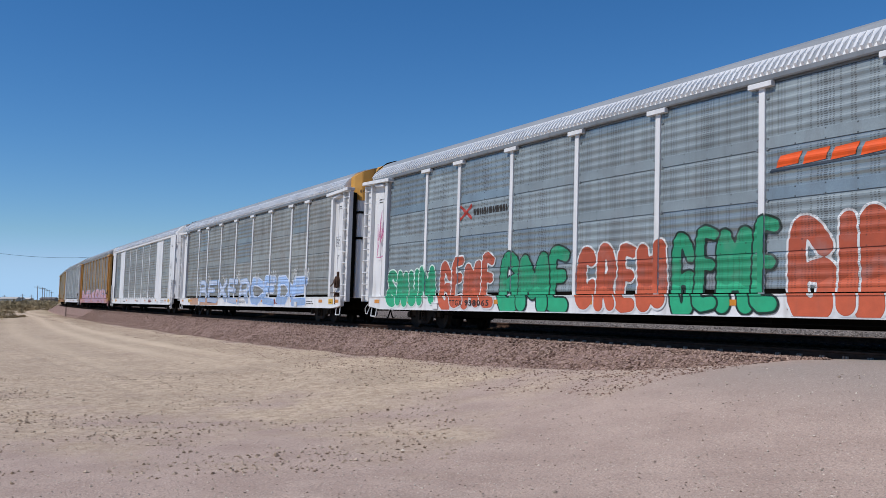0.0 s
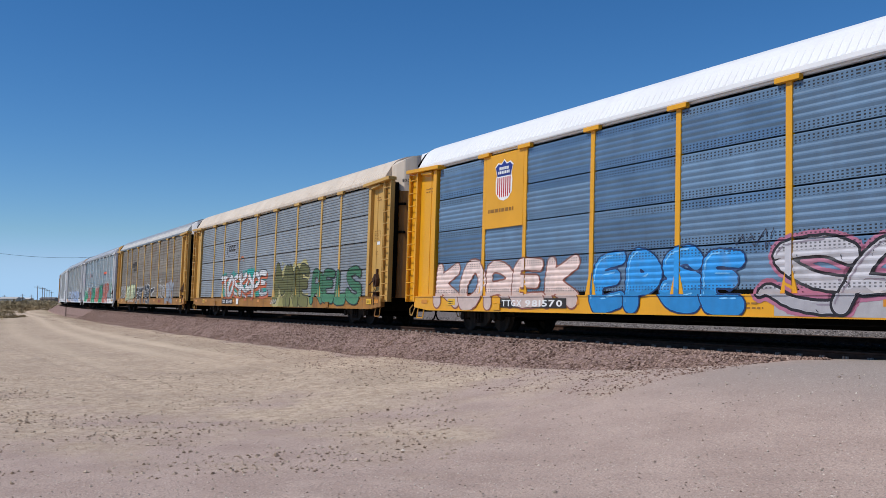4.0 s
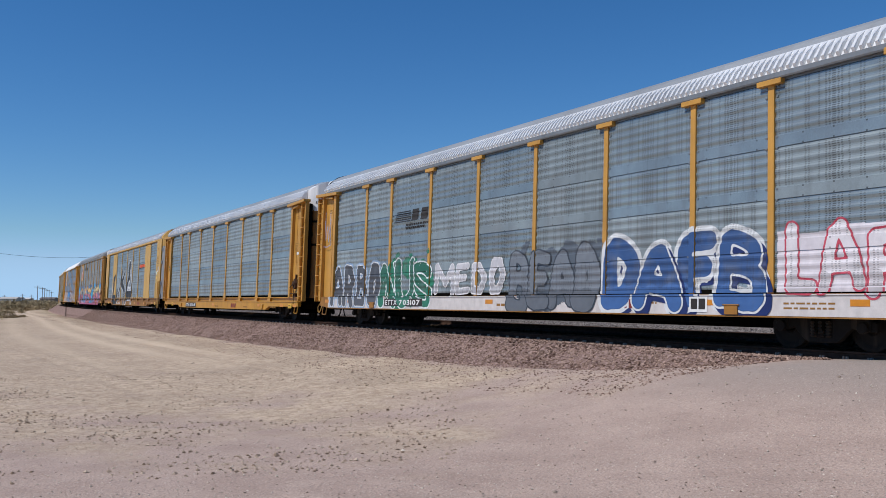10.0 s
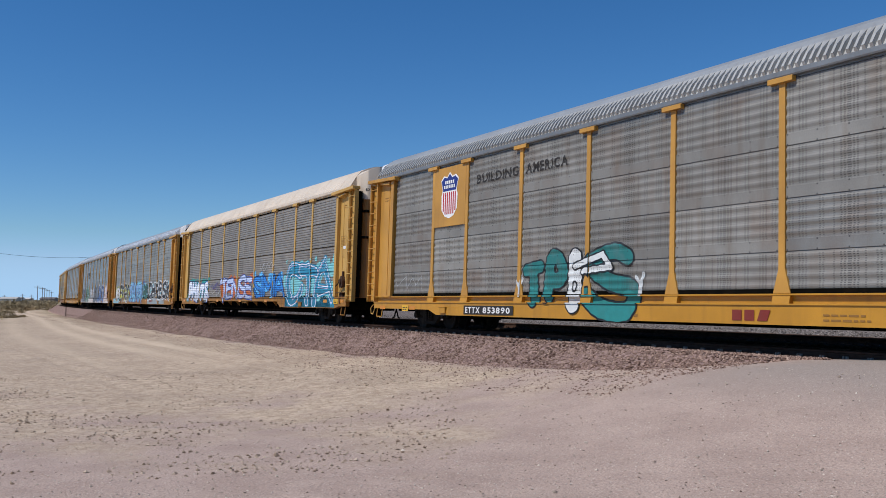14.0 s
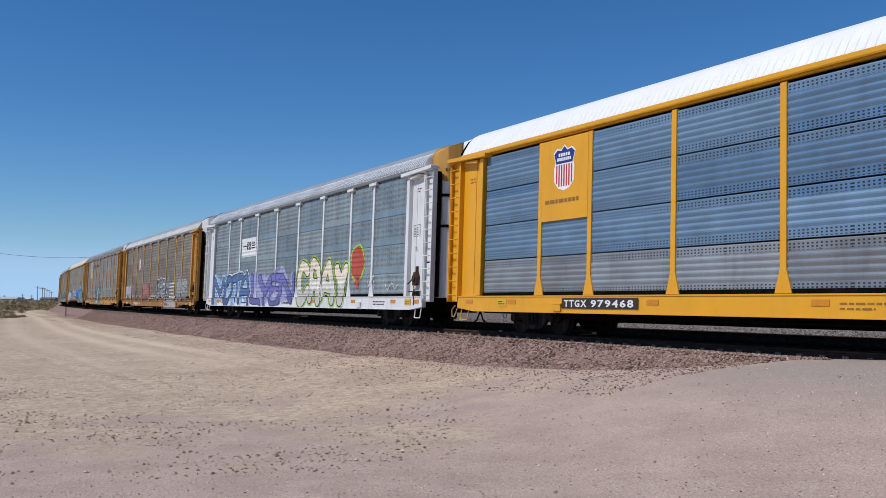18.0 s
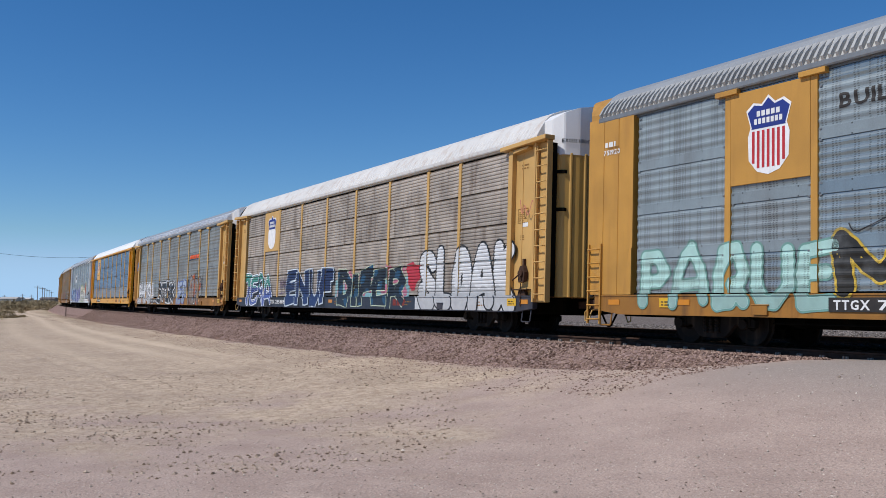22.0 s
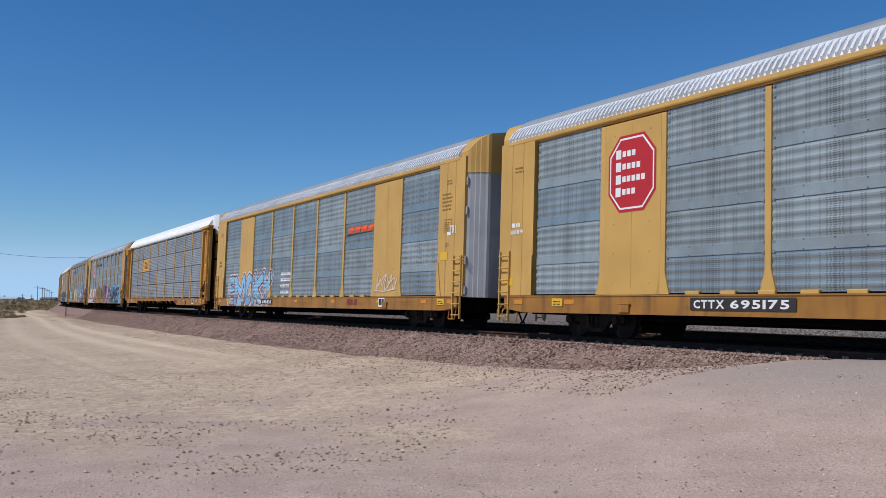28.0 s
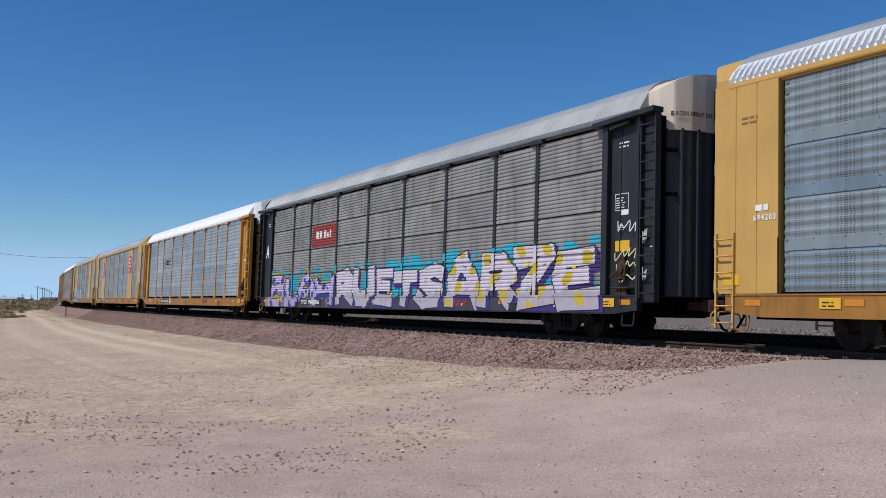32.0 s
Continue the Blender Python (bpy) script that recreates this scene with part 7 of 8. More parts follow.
def p9(s):
    s.piece("PHOTS", 0.05, 2.05, 0.85, 1.95, "dfe6ee", "1f4a9c", back="2a9490", wild=0.9)
    s.scrawl(2.15, 2.75, 1.55, 1.95, "3a3a8c", 2, 0.035)
    s.scrawl(2.15, 2.85, 1.15, 1.45, SNOW, 2, 0.03)
    s.piece("TENSE", 2.95, 4.9, 0.95, 2.05, "bccbe8", "2b3f8c", back="bb6428", wild=1.1)
    s.piece("SIMIA", 5.05, 6.5, 1.05, 2.05, "3288d6", "10306c", back="5ab0e4", wild=1.1)
    rolled(s, 6.7, 8.9, "246f86")
    s.cloud(6.6, 8.95, 0.9, 2.45, "7cc0c4")
    s.piece("CTA", 6.75, 8.85, 0.66, 2.35, "2b86a6", "dcd8e4", halo="2b86a6", shine="c8bcd8", wild=1.2, line=0.9)
    rolled(s, 6.7, 9.1, "2a7c96")
    s.scrawl(5.3, 6.0, 2.3, 2.7, SNOW, 2, 0.03)
    s.scrawl(2.3, 2.9, 1.3, 1.8, "4a3a8c", 2, 0.04)


def p10(s):
    shield(s, bay(1.5), 3.5, 4.85, 1.0)
    slogan(s, 2.18, 3.0, 3.72)
    s.piece("TP", 3.06, 3.74, 0.78, 2.0, "23706c", INKY, wild=0.9)
    s.piece("S", 3.98, 4.6, 0.5, 2.1, "23706c", INKY, wild=0.9)
    s.brush([([(3.84, 1.95), (3.84, 1.75)], 0.24), ([(3.84, 1.6), (3.84, 0.85)], 0.26)], "d5d8d4", INKY, 0.04, 6.0)
    s.brush([([(3.84, 1.75), (4.2, 2.0), (4.3, 1.7), (3.95, 1.62)], 0.07)], "d5d8d4", INKY, 0.04, 7.6)
    s.brush([([(3.84, 1.3), (3.84, 1.2)], 0.05)], "d5d8d4", INKY, 0.05, 8.0)
    for b in (3.02, 4.66):
        s.brush([([(b, 1.25), (b + 0.03, 1.5)], 0.05), ([(b, 1.25), (b - 0.06, 1.45)], 0.04), ([(b, 1.25), (b, 1.05)], 0.06)], "c6cac8", layer=3.0)
    s.scrawl(0.05, 0.8, 1.3, 1.7, "a8aaa8", 2, 0.02)


def p11(s):
    octagon(s, bay(2.42), 3.25, 4.15, 0.75, "b8404a", None, 4, "d8cccb")
    s.piece("NMAK", 0.0, 0.95, 1.1, 2.0, "a8a8b0", "cfcfd6", wild=0.8)
    s.piece("UNTO", 1.2, 3.0, 1.0, 2.05, "7d6c57", "6a5744", wild=1.1, back="83705c", line=0.7)
    s.piece("UNO", 3.05, 4.25, 0.95, 2.1, "a8673c", "3a62a8", back="a8683c", wild=0.9)
    s.scrawl(4.1, 4.85, 1.05, 1.3, SNOW, 3, 0.025)
    s.piece("CREW", 4.95, 6.35, 1.05, 2.3, "47545b", "d6dbda", wild=1.3)
    s.put(bars(bay(6.45), bay(7.25), 1.05, 2.2, 5, s.rnd, 0.4), STENCIL_WHITE, 2, "handwriting", "lines of white handwriting")
    s.piece("OSC", 7.4, 8.6, 1.0, 2.1, "8d8f8e", "c8cac8", wild=0.9)
    rolled(s, 6.0, 7.4, "a8a098")


def p12(s):
    s.put(rect(bay(2.08), bay(2.92), 3.1, 4.05), "d8d8d6", 1.5, "logo_ground", "white logo plate")
    s.put(rect(bay(2.14), bay(2.4), 3.62, 3.68) + rect(bay(2.4), bay(2.47), 3.45, 3.85) + rect(bay(2.52), bay(2.6), 3.45, 3.85) + rect(bay(2.66), bay(2.86), 3.5, 3.56) + rect(bay(2.66), bay(2.86), 3.62, 3.68) + rect(bay(2.66), bay(2.86), 3.74, 3.8), STENCIL_BLACK, 2.5, "logo_block", "black logo bars")
    s.piece("MOTA", 0.05, 2.65, 0.66, 2.15, "4c6a9c", INKY, back="86acd2", halo="cfd6e0", wild=1.1)
    s.piece("LYEN", 2.75, 4.85, 0.66, 2.1, "6d6dac", "34346a", back="9a9cc0", wild=1.3)
    s.piece("CRAY", 5.05, 6.98, 0.75, 2.45, "e0dcd0", INKY, halo="9cc440", fade="e6d8c0", wild=0.9)
    s.put([blob(bay(7.35), 2.3, 0.68, 0.72, s.rnd, 20, 0.05)], "9cc440", 2, "graffiti_balloon", "rust-red sprayed balloon")
    s.put([blob(bay(7.35), 2.3, 0.6, 0.64, s.rnd, 20, 0.05)], "ac4730", 3, "graffiti_balloon", "rust-red sprayed balloon")
    s.put([blob(bay(7.35), 1.55, 0.2, 0.2, s.rnd, 14, 0.3)], "ac4730", 3, "graffiti_balloon", "")
    s.scrawl(7.8, 8.1, 1.2, 1.8, SNOW, 2, 0.05)
    s.scrawl(8.4, 8.75, 1.2, 1.5, SNOW, 2, 0.04)
    sign_box(s, 6.7)


def p13(s):
    shield(s, bay(1.5), 3.75, 4.85, 0.85)
    s.put(bars(bay(1.12), bay(1.88), 3.4, 3.5, 1, s.rnd, 1.0), STENCIL_BROWN, 1, "slogan", "brown slogan bars", 1.498)
    sign_box(s, 7.12)
    s.put([blob(-13.62, 2.0, 0.17, 0.17, s.rnd, 16, 0.0)], "b8302c", 1, "no_entry_sign", "round red and white warning sign", 1.445)
    s.put([blob(-13.62, 2.0, 0.125, 0.125, s.rnd, 16, 0.0)], SNOW, 2, "no_entry_sign", "", 1.445)
    s.put(ribbon([(-13.53, 1.91), (-13.71, 2.09)], 0.04), "b8302c", 3, "no_entry_sign", "", 1.445)


def p14(s):
    swoosh(s, 6.06, 6.92, 3.36)
    end_number(s, "26383", 2.3, STENCIL_BROWN)
    s.scrawl(-0.7, -0.2, 3.3, 3.9, "2a86d0", 3, 0.05)
    s.piece("BHOSA", 0.0, 2.3, 0.68, 2.0, "dcdcda", "1c2634", halo="d8d8d6", wild=1.3, line=1.1)
    s.piece("BTGK", 2.9, 4.75, 0.72, 2.1, "141618", SNOW, halo="141618", style="sharp", weight=1.2, line=2.1)
    s.piece("IEC", 5.02, 5.92, 0.62, 2.1, "a3aebb", "2c56b4", wild=0.5)
    s.piece("RUX", 6.2, 7.15, 0.62, 2.2, "95816e", INKY, back="bb5a22", shine="3a9ad4", wild=1.2, line=1.1)
    for b in (5.98, 7.3):
        s.scrawl(b, b + 0.2, 1.3, 2.3, "2a2226", 3, 0.03)
    s.scrawl(6.6, 7.0, 2.3, 2.7, INKY, 3, 0.03)
    sign_box(s, 6.65)


def p15(s):
    shield(s, bay(1.5), 3.35, 4.85, 1.05, True)
    s.piece("TERA", -0.05, 1.6, 0.65, 2.1, "3f4f86", "e0e5e8", shade="1f2a3c", fade="3f8478", shine=SNOW, wild=1.2)
    s.piece("ENUF", 2.45, 4.3, 0.66, 2.1, "152b52", "c4ced4", shade="10161f", style="sharp", weight=1.25, line=1.2)
    wash(s, 4.4, 6.6, 0.64, 1.7, "7fa9ac", 0.5)
    s.cloud(4.5, 6.5, 1.0, 1.9, "b0687c", layer=0.7)
    s.piece("DIFER", 4.5, 6.5, 0.66, 2.0, "12202b", "b9c4a8", style="sharp", weight=1.35, line=0.8, patches=("1f4a66",))
    s.put([blob(bay(6.7), 1.75, 0.5, 0.45, s.rnd, 18, 0.2)], "b02c3a", 2, "graffiti_cloud", "red sprayed cloud")
    s.piece("SLOAK", 6.85, 9.25, 0.64, 2.5, "cdcecd", "15171a", style="bubble", weight=1.28, line=1.15)
    rolled(s, -0.3, 6.8, "28303c")
    rolled(s, 6.8, 9.3, "c4c5c3")
    s.scrawl(9.3, 9.75, 3.2, 3.6, "b86a5a", 2, 0.03)
    s.scrawl(2.1, 2.4, 1.3, 1.9, "5a4a6a", 3, 0.03)


def p16(s):
    shield(s, bay(1.5), 3.4, 4.85, 1.0)
    slogan(s, 2.18, 3.0, 3.72)
    s.piece("PAQUE", 0.05, 2.2, 0.72, 2.0, "a6cabf", "6c968a", wild=0.6)
    s.piece("ME", 2.22, 2.95, 0.95, 2.1, "201f1a", "c4a432", wild=1.2)
    s.piece("FANKS", 3.05, 4.95, 0.85, 2.05, "d2ba90", "e2d6b6", back="c4b890", wild=1.2)
    s.put([blob(bay(5.15), 1.3, 0.7, 0.5, s.rnd, 18, 0.2)], "7f9c7a", 1, "graffiti_cloud", "green sprayed cloud")
    for t, a, b, f, z1, q in (("S", 5.92, 6.5, "d4b6ca", 2.05, 0), ("H", 6.36, 6.86, "d9c4d4", 2.15, 4), ("O", 6.74, 7.04, "9ccbe0", 1.6, 8), ("A", 6.96, 7.52, "62bcd4", 2.4, 0), ("K", 7.44, 8.1, "8f88cc", 2.3, 4)):
        s.piece(t, a, b, 0.66, z1, f, INKY, shine=SNOW, shade=INKY, fade="e2d8e4" if t in "SO" else None, wild=0.9, layer=1 + q)
    s.scrawl(8.2, 8.6, 1.2, 2.0, INKY, 3, 0.03)
    s.scrawl(8.6, 8.9, 2.1, 2.5, "6a5a8c", 2, 0.03)
    s.scrawl(5.25, 5.7, 1.5, 1.95, "3a3a3c", 3, 0.02)
    s.scrawl(2.1, 2.9, 2.1, 2.35, "2a2a2c", 2, 0.025)
    s.put(rect(-12.3, -12.55, 3.0, 3.2), YELLOW_TAG, 1, "warning_plate", "yellow warning plate", 1.532)
    s.scrawl(9.45, 9.8, 3.3, 3.7, "5a4020", 2, 0.03)
    end_number(s, "751920", 4.35, STENCIL_WHITE, 1.532)


def p17(s):
    shield(s, bay(1.5), 3.45, 4.85, 1.0)
    slogan(s, 2.18, 3.0, 3.72)
    rolled(s, -0.2, 2.25, "cbc5c4")
    s.piece("HORSE", -0.05, 2.2, 0.72, 1.95, "dcd5d6", "8f3a4a", halo="e2dcdc", wild=1.2)
    wash(s, 2.2, 4.6, 0.62, 1.35, "a8862a", 0.6)
    s.piece("SANDED", 2.3, 4.55, 0.66, 2.08, ["b5652a", "a8702c", "7a6226", "b5652a"], "1c150e", halo="b8602a", style="block", weight=1.35, line=1.1, patches=("56782c", "6d5a24"))
    wash(s, 4.5, 6.3, 0.62, 1.9, "a8862a", 0.5)
    s.piece("HITABE", 4.6, 6.15, 0.66, 2.18, ["52264c", "c8bccc"], "24102a", halo="b8602a", style="block", weight=1.3)
    s.piece("FWMEE", 6.2, 8.6, 0.62, 2.1, "14161d", "8cc6ea", halo="5ab4e6", shine=SNOW, wild=0.9)
    wash(s, 8.5, 9.2, 0.62, 1.7, "4a9ad4", 0.8)
    rolled(s, 6.1, 8.6, "b99a30")
    s.scrawl(9.1, 9.0, 1.4, 1.8, INKY, 2, 0.04)
    s.put([blob(-13.3, 2.35, 0.16, 0.16, s.rnd, 16, 0.0)], "b8302c", 1, "no_entry_sign", "round red and white warning sign", 1.6)
    end_number(s, "716807", 4.35, STENCIL_WHITE, 1.532)


def p18(s):
    s.put(rect(bay(2.06), bay(2.94), 3.07, 4.02), "cf9c46", 1.5, "logo_ground", "plain yellow logo plate")
    s.put(rect(bay(2.3), bay(2.36), 3.3, 3.8) + rect(bay(2.36), bay(2.46), 3.3, 3.38) + rect(bay(2.36), bay(2.46), 3.72, 3.8) + rect(bay(2.54), bay(2.6), 3.3, 3.8) + rect(bay(2.7), bay(2.76), 3.3, 3.8), STENCIL_BLACK, 2.5, "logo_block", "black logo bars")
    for b in (2.2, 3.1, 4.9, 6.3, 7.1):
        s.scrawl(b, b + 0.6, 1.15, 1.7, "4c4c50", 2, 0.02)
    s.scrawl(8.3, 8.7, 1.6, 1.8, SNOW, 2, 0.02)
    sign_box(s, 8.3)


def p19(s):
    end_number(s, "34096", 2.7, STENCIL_BROWN, 1.532)
    s.scrawl(-0.6, -0.1, 3.7, 4.1, "3c2c1c", 3, 0.025)
    s.piece("EMOKY", 0.35, 3.05, 0.66, 2.15, "87b6d6", "772642", halo="d8ccc0", shine="a8dcc8", wild=1.1, weight=1.1, line=1.4)
    rolled(s, 0.3, 3.0, "86b0cc")
    s.put(bars(bay(3.5), bay(4.0), 1.2, 2.3, 4, s.rnd, 0.5), STENCIL_WHITE, 2, "handwriting", "white handwriting")
    s.scrawl(7.1, 7.9, 1.3, 1.8, SNOW, 3, 0.03)
    s.scrawl(9.1, 9.4, 1.3, 2.2, "8a3a28", 3, 0.03)
    swoosh(s, 6.07, 6.95, 3.36)
    s.words("TRI", -12.75, -13.15, 2.95, 3.2, STENCIL_WHITE, 1.532)
    s.put(rect(-12.2, -12.65, 2.15, 2.4), YELLOW_TAG, 1, "warning_plate", "yellow warning plate", 1.532)
    s.small(-12.25, -12.95, 3.7, 4.3, 5, STENCIL_BROWN, 1.532)
    sign_box(s, 7.3)


def p20(s):
    octagon(s, bay(1.5), 2.95, 4.75, 1.6)
    octagon(s, bay(7.5), 2.95, 4.75, 1.6)
    end_number(s, "18189", 2.7, STENCIL_WHITE, 1.532)
    s.words("BI", -12.75, -13.05, 2.6, 2.9, STENCIL_WHITE, 1.532)
    s.put(rect(-12.2, -12.65, 2.0, 2.25), YELLOW_TAG, 1, "warning_plate", "yellow warning plate", 1.532)
    s.put(rect(13.3, 12.9, 1.3, 1.5), YELLOW_TAG, 1, "warning_plate", "yellow warning plate", 1.532)
    s.small(-12.25, -12.95, 3.5, 4.1, 5, STENCIL_BROWN, 1.532)


def p21(s):
    bracket_logo(s, 2.2, 2.8, 3.0, 3.75)
    s.cloud(5.95, 6.85, 1.86, 2.08, "c78a52")
    s.put(rect(bay(3.05), bay(3.16), 0.68, 0.98), STENCIL_WHITE, 5, "plate", "small white plate", SIDE_SILL)
    end_number(s, "B02812", 2.62, STENCIL_BLACK, 1.4205, 12.92, 12.5)
    s.put([blob(12.42, 1.42, 0.17, 0.17, s.rnd, 16, 0.0)], "b8302c", 1, "no_entry_sign", "round red and white warning sign", 1.4205)
    s.put([blob(12.42, 1.42, 0.12, 0.12, s.rnd, 16, 0.0)], SNOW, 2, "no_entry_sign", "", 1.4205)


def p22(s):
    s.put(rect(bay(2.06), bay(2.94), 3.1, 4.0), "8a3020", 1.5, "logo_ground", "dark red logo panel")
    s.put(rect(bay(2.22), bay(2.32), 3.45, 3.75) + rect(bay(2.36), bay(2.44), 3.45, 3.75) + rect(bay(2.52), bay(2.6), 3.45, 3.75) + rect(bay(2.63), bay(2.7), 3.45, 3.65) + rect(bay(2.74), bay(2.78), 3.45, 3.75), STENCIL_WHITE, 2.5, "logo_block", "white logo bars")
    s.cloud(0.0, 4.6, 0.9, 2.1, "2a94a8", layer=0.5)
    s.cloud(4.4, 8.95, 0.9, 2.2, "2ba0b4", layer=0.5)
    s.piece("BLAH", -0.05, 2.95, 0.64, 2.0, "b4abc8", "16161f", halo="a8982e", shade="33307a", style="sharp", weight=1.4, patches=("433a94",))
    for i in range(14):
        s.put([blob(bay(s.rnd.uniform(0.0, 2.8)), s.rnd.uniform(0.8, 1.9), s.rnd.uniform(0.06, 0.13), s.rnd.uniform(0.06, 0.13), s.rnd, 14, 0.03)], "3a3590", 7 + 0.1 * (i % 5), "graffiti_spot", "dark blue spray spot")
    s.piece("RUETS", 3.05, 6.0, 0.64, 2.05, "c4bcc4", "14141b", shade="3c2870", style="sharp", weight=1.5, line=0.75)
    s.piece("ARZE", 6.1, 8.95, 0.64, 2.2, "c6bcc6", "14141b", shade="3c2870", style="sharp", weight=1.5, line=0.75, patches=("c0a830",))
    for i in range(12):
        s.put([blob(bay(s.rnd.uniform(3.2, 8.7)), s.rnd.uniform(0.8, 1.9), s.rnd.uniform(0.04, 0.1), s.rnd.uniform(0.04, 0.1), s.rnd, 12)], "d8c83a", 7 + 0.1 * (i % 5), "graffiti_spot", "yellow spray spot")
    rolled(s, -0.4, 1.6, "a86a64", 0.9)
    rolled(s, 1.6, 8.4, "3a3a44", 0.8)
    s.words("A", 13.1, 12.6, 2.9, 3.5, STENCIL_WHITE, 1.4205)
    s.put(rect(-12.4, -12.9, 2.05, 2.3), YELLOW_TAG, 1, "warning_plate", "yellow warning plate", 1.4205)
    for z in (1.3, 1.6, 1.85, 2.5):
        s.scrawl(9.3, 9.75, z, z + 0.22, "c8c890" if z < 2 else SNOW, 2, 0.03)
    for z in (1.3, 2.2):
        s.scrawl(9.9, 9.98, z, z + 0.3, "b8b8b0", 2, 0.02)


def p23(s):
    end_number(s, "694203", 2.45, STENCIL_WHITE, 1.532, 12.6, 12.05)
    s.put(rect(13.35, 12.95, 1.2, 1.42), YELLOW_TAG, 1, "warning_plate", "yellow warning plate", 1.532)


def plain(s):
    """A car with no graffiti."""


DUSK = material("dirty_dark_sill_paint", "33333a", 0.6, 0, 0.2, 1.2, 0.4, "5a5048", 0.06, 30)
PINK_SILL = material("faded_pink_sill_paint", "b0807f", 0.6, 0, 0.15, 1.2, 0.4, "6b4a3a", 0.06, 30)
PANEL_PALE = perforated("galvanised_screen_pale", "9da6aa", streak=0.12, streak_colour="7a7f84", rust=0.1, shiny=0.5)
DOTS_GREY = perforated("galvanised_round_holes_grey", "868d92", ((0.02, 0.16), (0.78, 0.93)), 0.2, rows=ROUND_HOLES)
RIB_DULL = material("galvanised_ribbed_dirty", "8b8984", 0.6, 0.15, 0.2, 1.3, 0.7, "54483c", 0.1, 14, 0.06, 35, 0.12)
RIB_LIGHT = material("galvanised_ribbed_light", "8f9496", 0.5, 0.3, 0.14, 1.3, 0.25, "6a625a", 0.1, 14, 0.06, 35, 0.1)

W = dict(body=WHITE, sill=WHITE, hood=YELLOW, door=WHITE, ink=STENCIL_BLACK)
F = dict(body=TAN, end="flush", plate_bays=(1, 7), door=SILVER, eave=TAN, screen=PANEL_BLUE, sill=SILL_YELLOW, brake=0)
CARS[-6] = dict(body=WHITE, door=WHITE, roof=ROOF_GREY, screen=PANEL_GREY, label="white-framed autorack car with dull grey screens", paint=plain)
CARS[-5] = dict(body=TAN, screen=PANEL_GREY, roof=ROOF_GREY, label="pale yellow autorack car with grey screens", paint=plain)
CARS[-4] = dict(W, screen=PANEL_GREY, roof=ROOF_GREY, label="white-framed autorack car with plain grey screens", paint=plain)
CARS[-3] = dict(body=YELLOW, screen=PANEL_BROWN, sill=PINK_SILL, roof=ROOF_GREY, label="yellow autorack car with brownish screens and faded pink graffiti", paint=p_m3)
CARS[-2] = dict(W, end="flush", plate_bays=(1, 7), eave=WHITE, screen=PANEL_GREY, brake=0, label="white autorack car with wide plain panels and grey screens", paint=p_m2)
CARS[-1] = dict(W, screen=PANEL_GREY, label="white-framed autorack car with pale blue graffiti on grey screens", paint=p_m1)
CARS[0] = dict(W, roof_k=1.08, screen=PANEL_BLUE, label="white-framed autorack car with green and rust-red graffiti", paint=p0, number="938065", number_ink=STENCIL_BLACK, number_x=(7.5, 5.2), board=False, mark_text="TTGX")
CARS[1] = dict(smooth_roof=True, body=TAN, screen=PANEL_BROWN, roof=ROOF_GREY, label="pale yellow autorack car with weathered screens and black and white graffiti", paint=p1, number="985786", gusset=True, number_x=(7.84, 5.25), board=False, mark_text="TTGX")
CARS[2] = dict(body=TAN, kind="ribs", screen=RIB_LIGHT, roof=ROOF_CREAM, smooth_roof=True, gusset=True, hood=ROOF_CREAM, eave=ROOF_CREAM, label="pale yellow autorack car with ribbed screens and white and orange graffiti", paint=p2, number="255448", number_x=(6.91, 5.04), board=True, mark_text="TTGX")
CARS[3] = dict(brake=0, body=BRIGHT, kind="sheets", screen=PANEL_DOTS, roof=ROOF_WHITE, smooth_roof=True, gusset=True, hood=ROOF_WHITE, sill=BRIGHT, eave=ROOF_WHITE, logo_bay=1, logo_z=(2.95, 5.07), label="bright yellow autorack car with white roof and blue and red graffiti", paint=p3, number="981570", number_x=(8.1, 5.3), board=True, mark_text="TTGX")
CARS[4] = dict(roof_k=1.17, roof=ROOF_GREY, body=YELLOW, screen=PANEL_GREY, sill_style="fishbelly", logo_bay=1, logo_z=(3.15, 5.07), label="yellow autorack car with large pink and turquoise graffiti", paint=p4, number="853976", number_x=(7.03, 4.64), board=False, mark_text="TTGX")
CARS[5] = dict(F, sill_style="fishbelly", label="tan autorack car with wide plain panels and tall black graffiti letters", paint=p5, number="695386", number_x=(6.02, 3.9), board=False, mark_text="CTTX")
CARS[6] = dict(roof_k=1.17, sill_style="fishbelly", sill=SILL_CLEAN, body=YELLOW, screen=PANEL_BLUE, screens={1: PANEL_WARM, 2: PANEL_WARM, 3: PANEL_WARM}, gusset=True, label="clean yellow autorack car with blue-grey screens", paint=p6, number="850681", belly_x=-3.0, number_x=(7.0, 4.6), board=True, mark_text="ETTX")
CARS[7] = dict(body=YELLOW, screen=PANEL_BLUE, label="yellow autorack car with grey, green and navy graffiti", paint=p7, number="703107", number_x=(7.25, 4.68), board=True, mark_text="ETTX")
CARS[8] = dict(roof_k=1.09, body=YELLOW, screen=PANEL_GREY, label="yellow autorack car with light blue and black graffiti", paint=p8, number="702757", number_x=(7.18, 4.92), board=False, mark_text="ETTX")
CARS[9] = dict(eave=ROOF_CREAM, body=TAN, kind="ribs", screen=PANEL_RIB, roof=ROOF_CREAM, smooth_roof=True, hood=ROOF_CREAM, sill_style="open", label="pale yellow autorack car with ribbed screens, cream roof and blue graffiti", paint=p9, number="556301", number_ink=STENCIL_BLACK, belly_mark=False, number_x=(9.33, 7.31), board=False, mark=0.3)
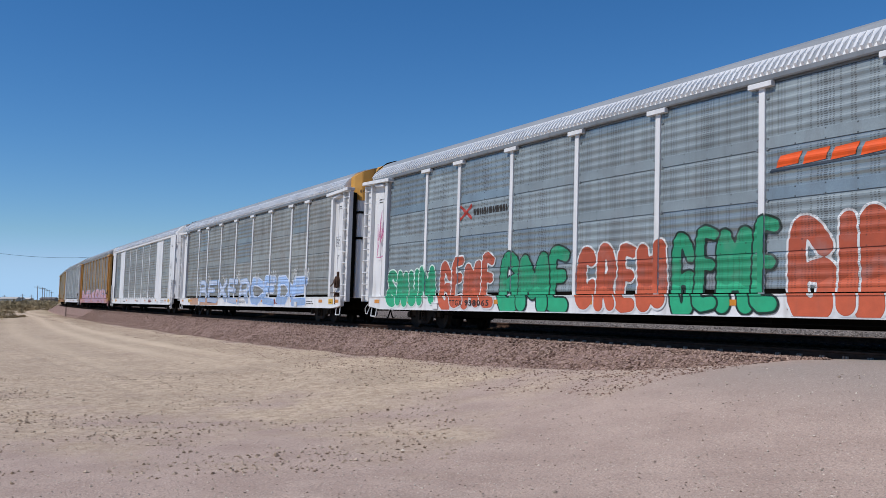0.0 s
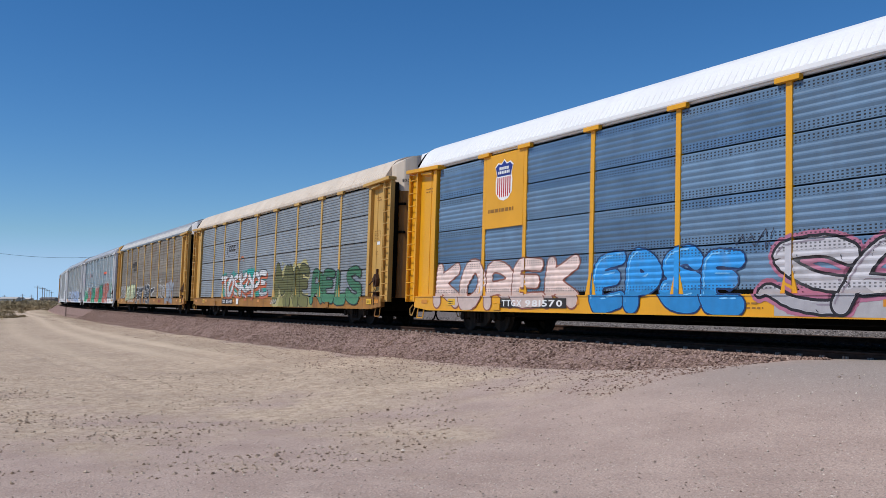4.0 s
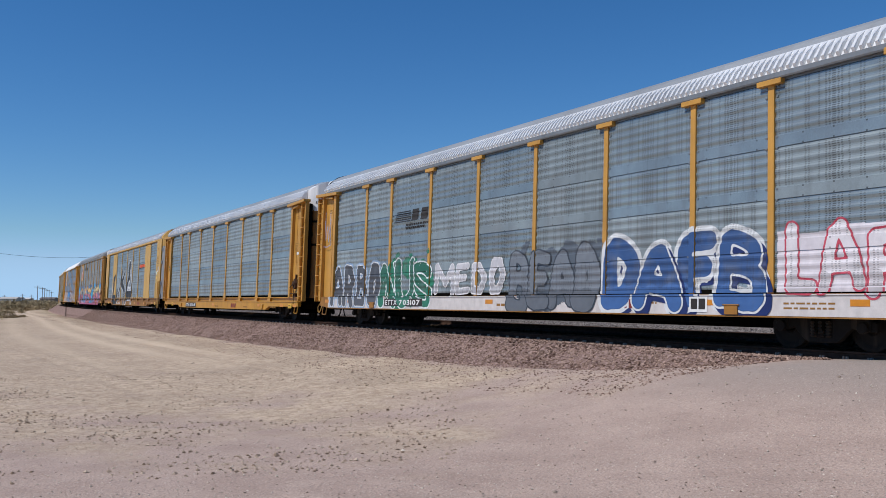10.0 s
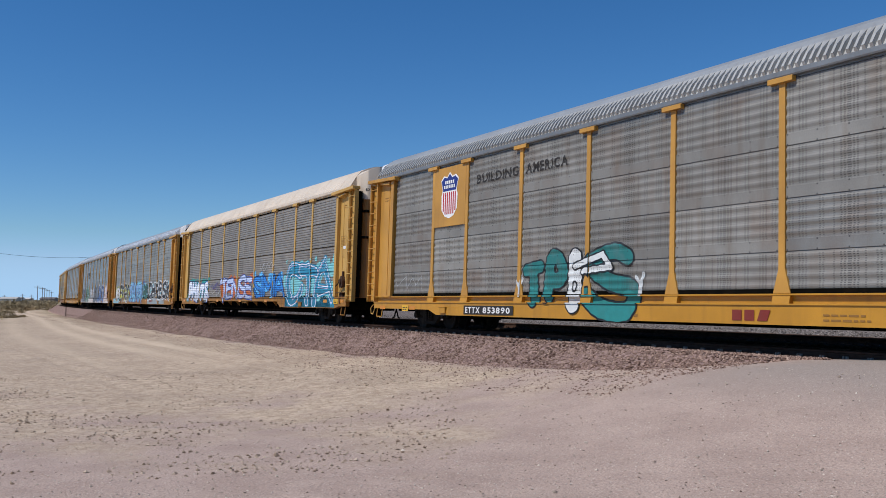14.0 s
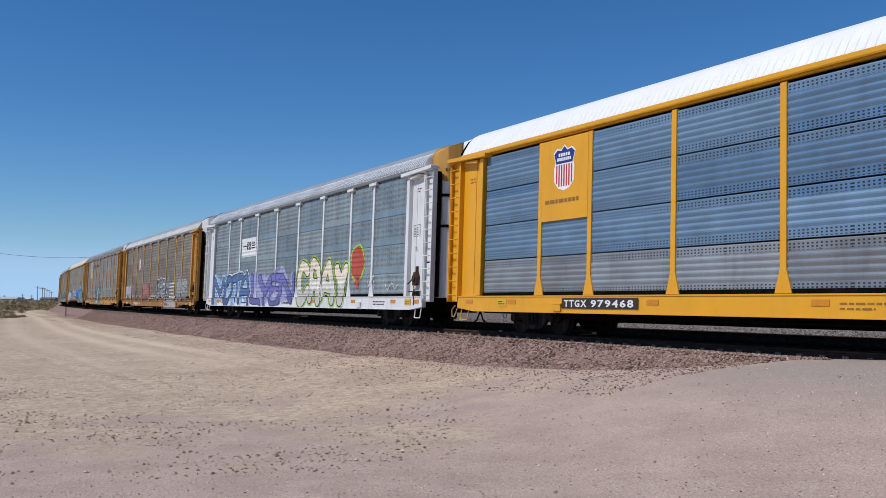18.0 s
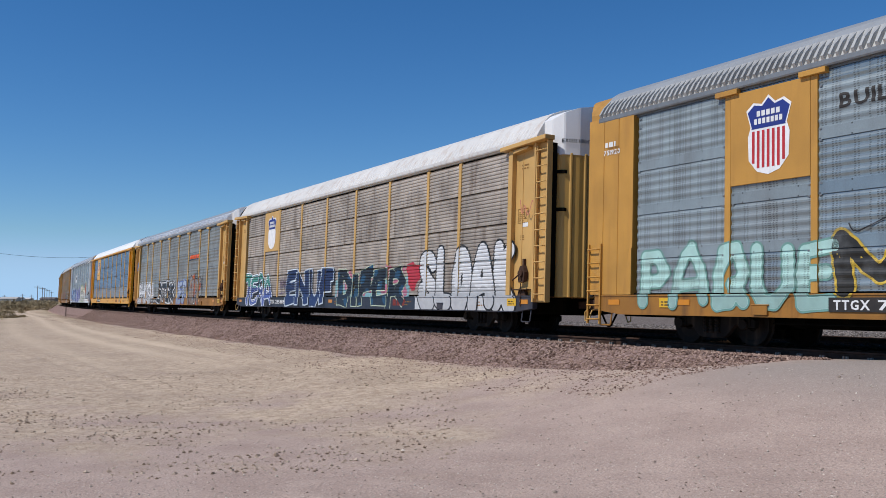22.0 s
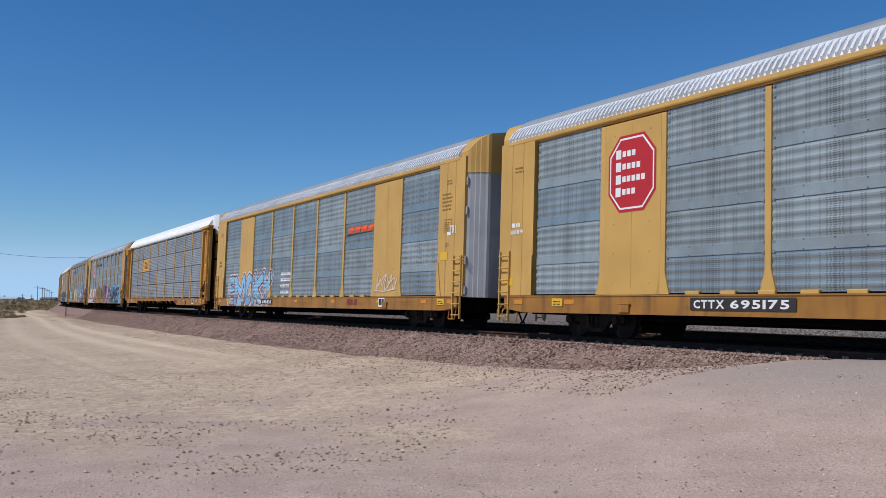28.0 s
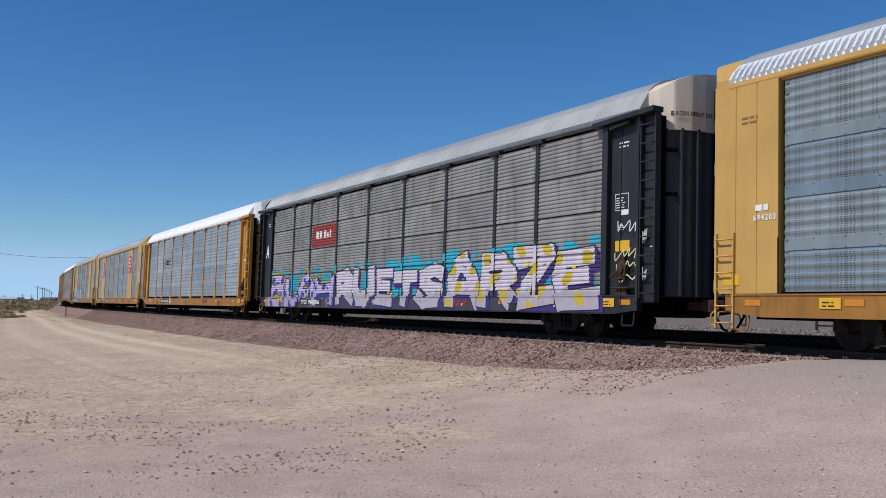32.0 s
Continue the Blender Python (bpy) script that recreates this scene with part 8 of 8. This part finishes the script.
CARS[10] = dict(roof_k=1.17, roof=ROOF_GREY, sill_style="fishbelly", sill=SILL_CLEAN, body=YELLOW, screen=PANEL_WARM, gusset=True, logo_bay=1, logo_z=(3.2, 5.07), label="yellow autorack car with slogan and teal and white graffiti", paint=p10, number="853890", belly_x=-3.2, number_x=(7.0, 4.6), board=True, mark_text="ETTX")
CARS[11] = dict(smooth_roof=True, body=YELLOW, screen=PANEL_BROWN, roof=ROOF_GREY, sill_style="fishbelly", label="yellow autorack car with rust-stained screens and mixed graffiti", paint=p11, number="851642", belly_x=-4.6, number_x=(7.69, 5.19), board=False, mark_text="ETTX")
CARS[12] = dict(W, screen=PANEL_BLUE, gusset=True, label="white-framed autorack car with purple and cream graffiti and a red balloon", paint=p12, belly_mark=False)
CARS[13] = dict(body=BRIGHT, kind="sheets", screen=PANEL_DOTS, screens={0: DOTS_GREY}, roof=ROOF_WHITE, smooth_roof=True, cap=False, gusset=True, hood=ROOF_WHITE, sill=BRIGHT, eave=BRIGHT, logo_bay=1, logo_z=(2.95, 5.07), label="clean bright yellow autorack car with white roof and perforated screens", paint=p13, number="979468", belly_x=-5.3, number_x=(8.05, 5.45), board=True, mark_text="TTGX")
CARS[14] = dict(body=PALE, clips=True, screen=PANEL_GREY, gusset=True, label="tan autorack car with black and white graffiti and orange bars", paint=p14, number="952720", number_x=(6.95, 4.74), board=True, mark_text="TTGX")
CARS[15] = dict(body=PALE, kind="ribs", screen=PANEL_RIB_BROWN, roof=ROOF_CHALK, smooth_roof=True, cap=False, eave=ROOF_CHALK, hood=ROOF_WHITE, sill=DUSK, logo_bay=1, logo_z=(3.2, 5.07), label="tan autorack car with weathered ribbed screens and navy and white graffiti", paint=p15, number="255888", door=TAN, number_x=(7.96, 5.92), board=False, mark_text="TTGX")
CARS[16] = dict(roof_k=1.17, roof=ROOF_GREY, body=YELLOW, end="flush", plate_bays=(), cap=True, gusset=False, door=GRIMY, eave=EAVE, screen=PANEL_BLUE, logo_bay=1, logo_z=(3.2, 5.07), label="yellow autorack car with slogan and pink, cyan and purple graffiti", paint=p16, number="715610", number_x=(6.75, 4.6), board=True, mark_text="TTGX")
CARS[17] = dict(CARS[16], roof=ROOF_STEEL, label="yellow autorack car with slogan and green, lilac and black graffiti", paint=p17, number="716807", number_x=(8.06, 5.46), board=True, mark_text="ETTX")
CARS[18] = dict(body=YELLOW, kind="ribs", screen=RIB_LIGHT, roof=ROOF_WHITE, smooth_roof=True, cap=False, gusset=True, hood=ROOF_WHITE, eave=ROOF_WHITE, sill_style="open", label="yellow autorack car with light ribbed screens and white roof", paint=p18)
CARS[19] = dict(F, label="tan autorack car with wide plain panels and light blue graffiti", paint=p19, number="690436", number_x=(6.0, 3.84), board=True, mark_text="CTTX")
CARS[20] = dict(F, label="clean tan autorack car with two red octagon signs", paint=p20, number="695175", number_x=(6.2, 3.74), board=True, mark_text="CTTX")
CARS[21] = dict(smooth_roof=True, body=YELLOW, screen=PANEL_PALE, roof=ROOF_WHITE, gusset=True, hood=ROOF_WHITE, eave=ROOF_WHITE, label="yellow autorack car with pale perforated screens and white roof", paint=p21, number="973218", belly_x=-4.8, number_x=(7.0, 4.6), board=True, mark_text="TTGX")
CARS[22] = dict(smooth_roof=True, body=BLACK, kind="ribs", gusset=True, screen=RIB_DULL, roof=ROOF_GREY, hood=ROOF_CREAM, sill=BLACK, ink=STENCIL_WHITE, door=BLACK, label="black-framed autorack car with turquoise, purple and white graffiti", paint=p22, number="914306", warn_ink=STENCIL_BLACK, number_x=(7.84, 5.71), board=True, mark_text="TTGX")
CARS[23] = dict(F, label="clean tan autorack car with blue-grey screens", paint=p23)

# ---- the train moves ----
TRAIN = {}
for j_ in sorted(CARS):
    TRAIN[j_] = autorack(j_, CARS[j_])


def motions():
    for j, car in TRAIN.items():
        walk(car, [(0.5 * k, car_pose(0.5 * k, j)) for k in range(65)])


motions()
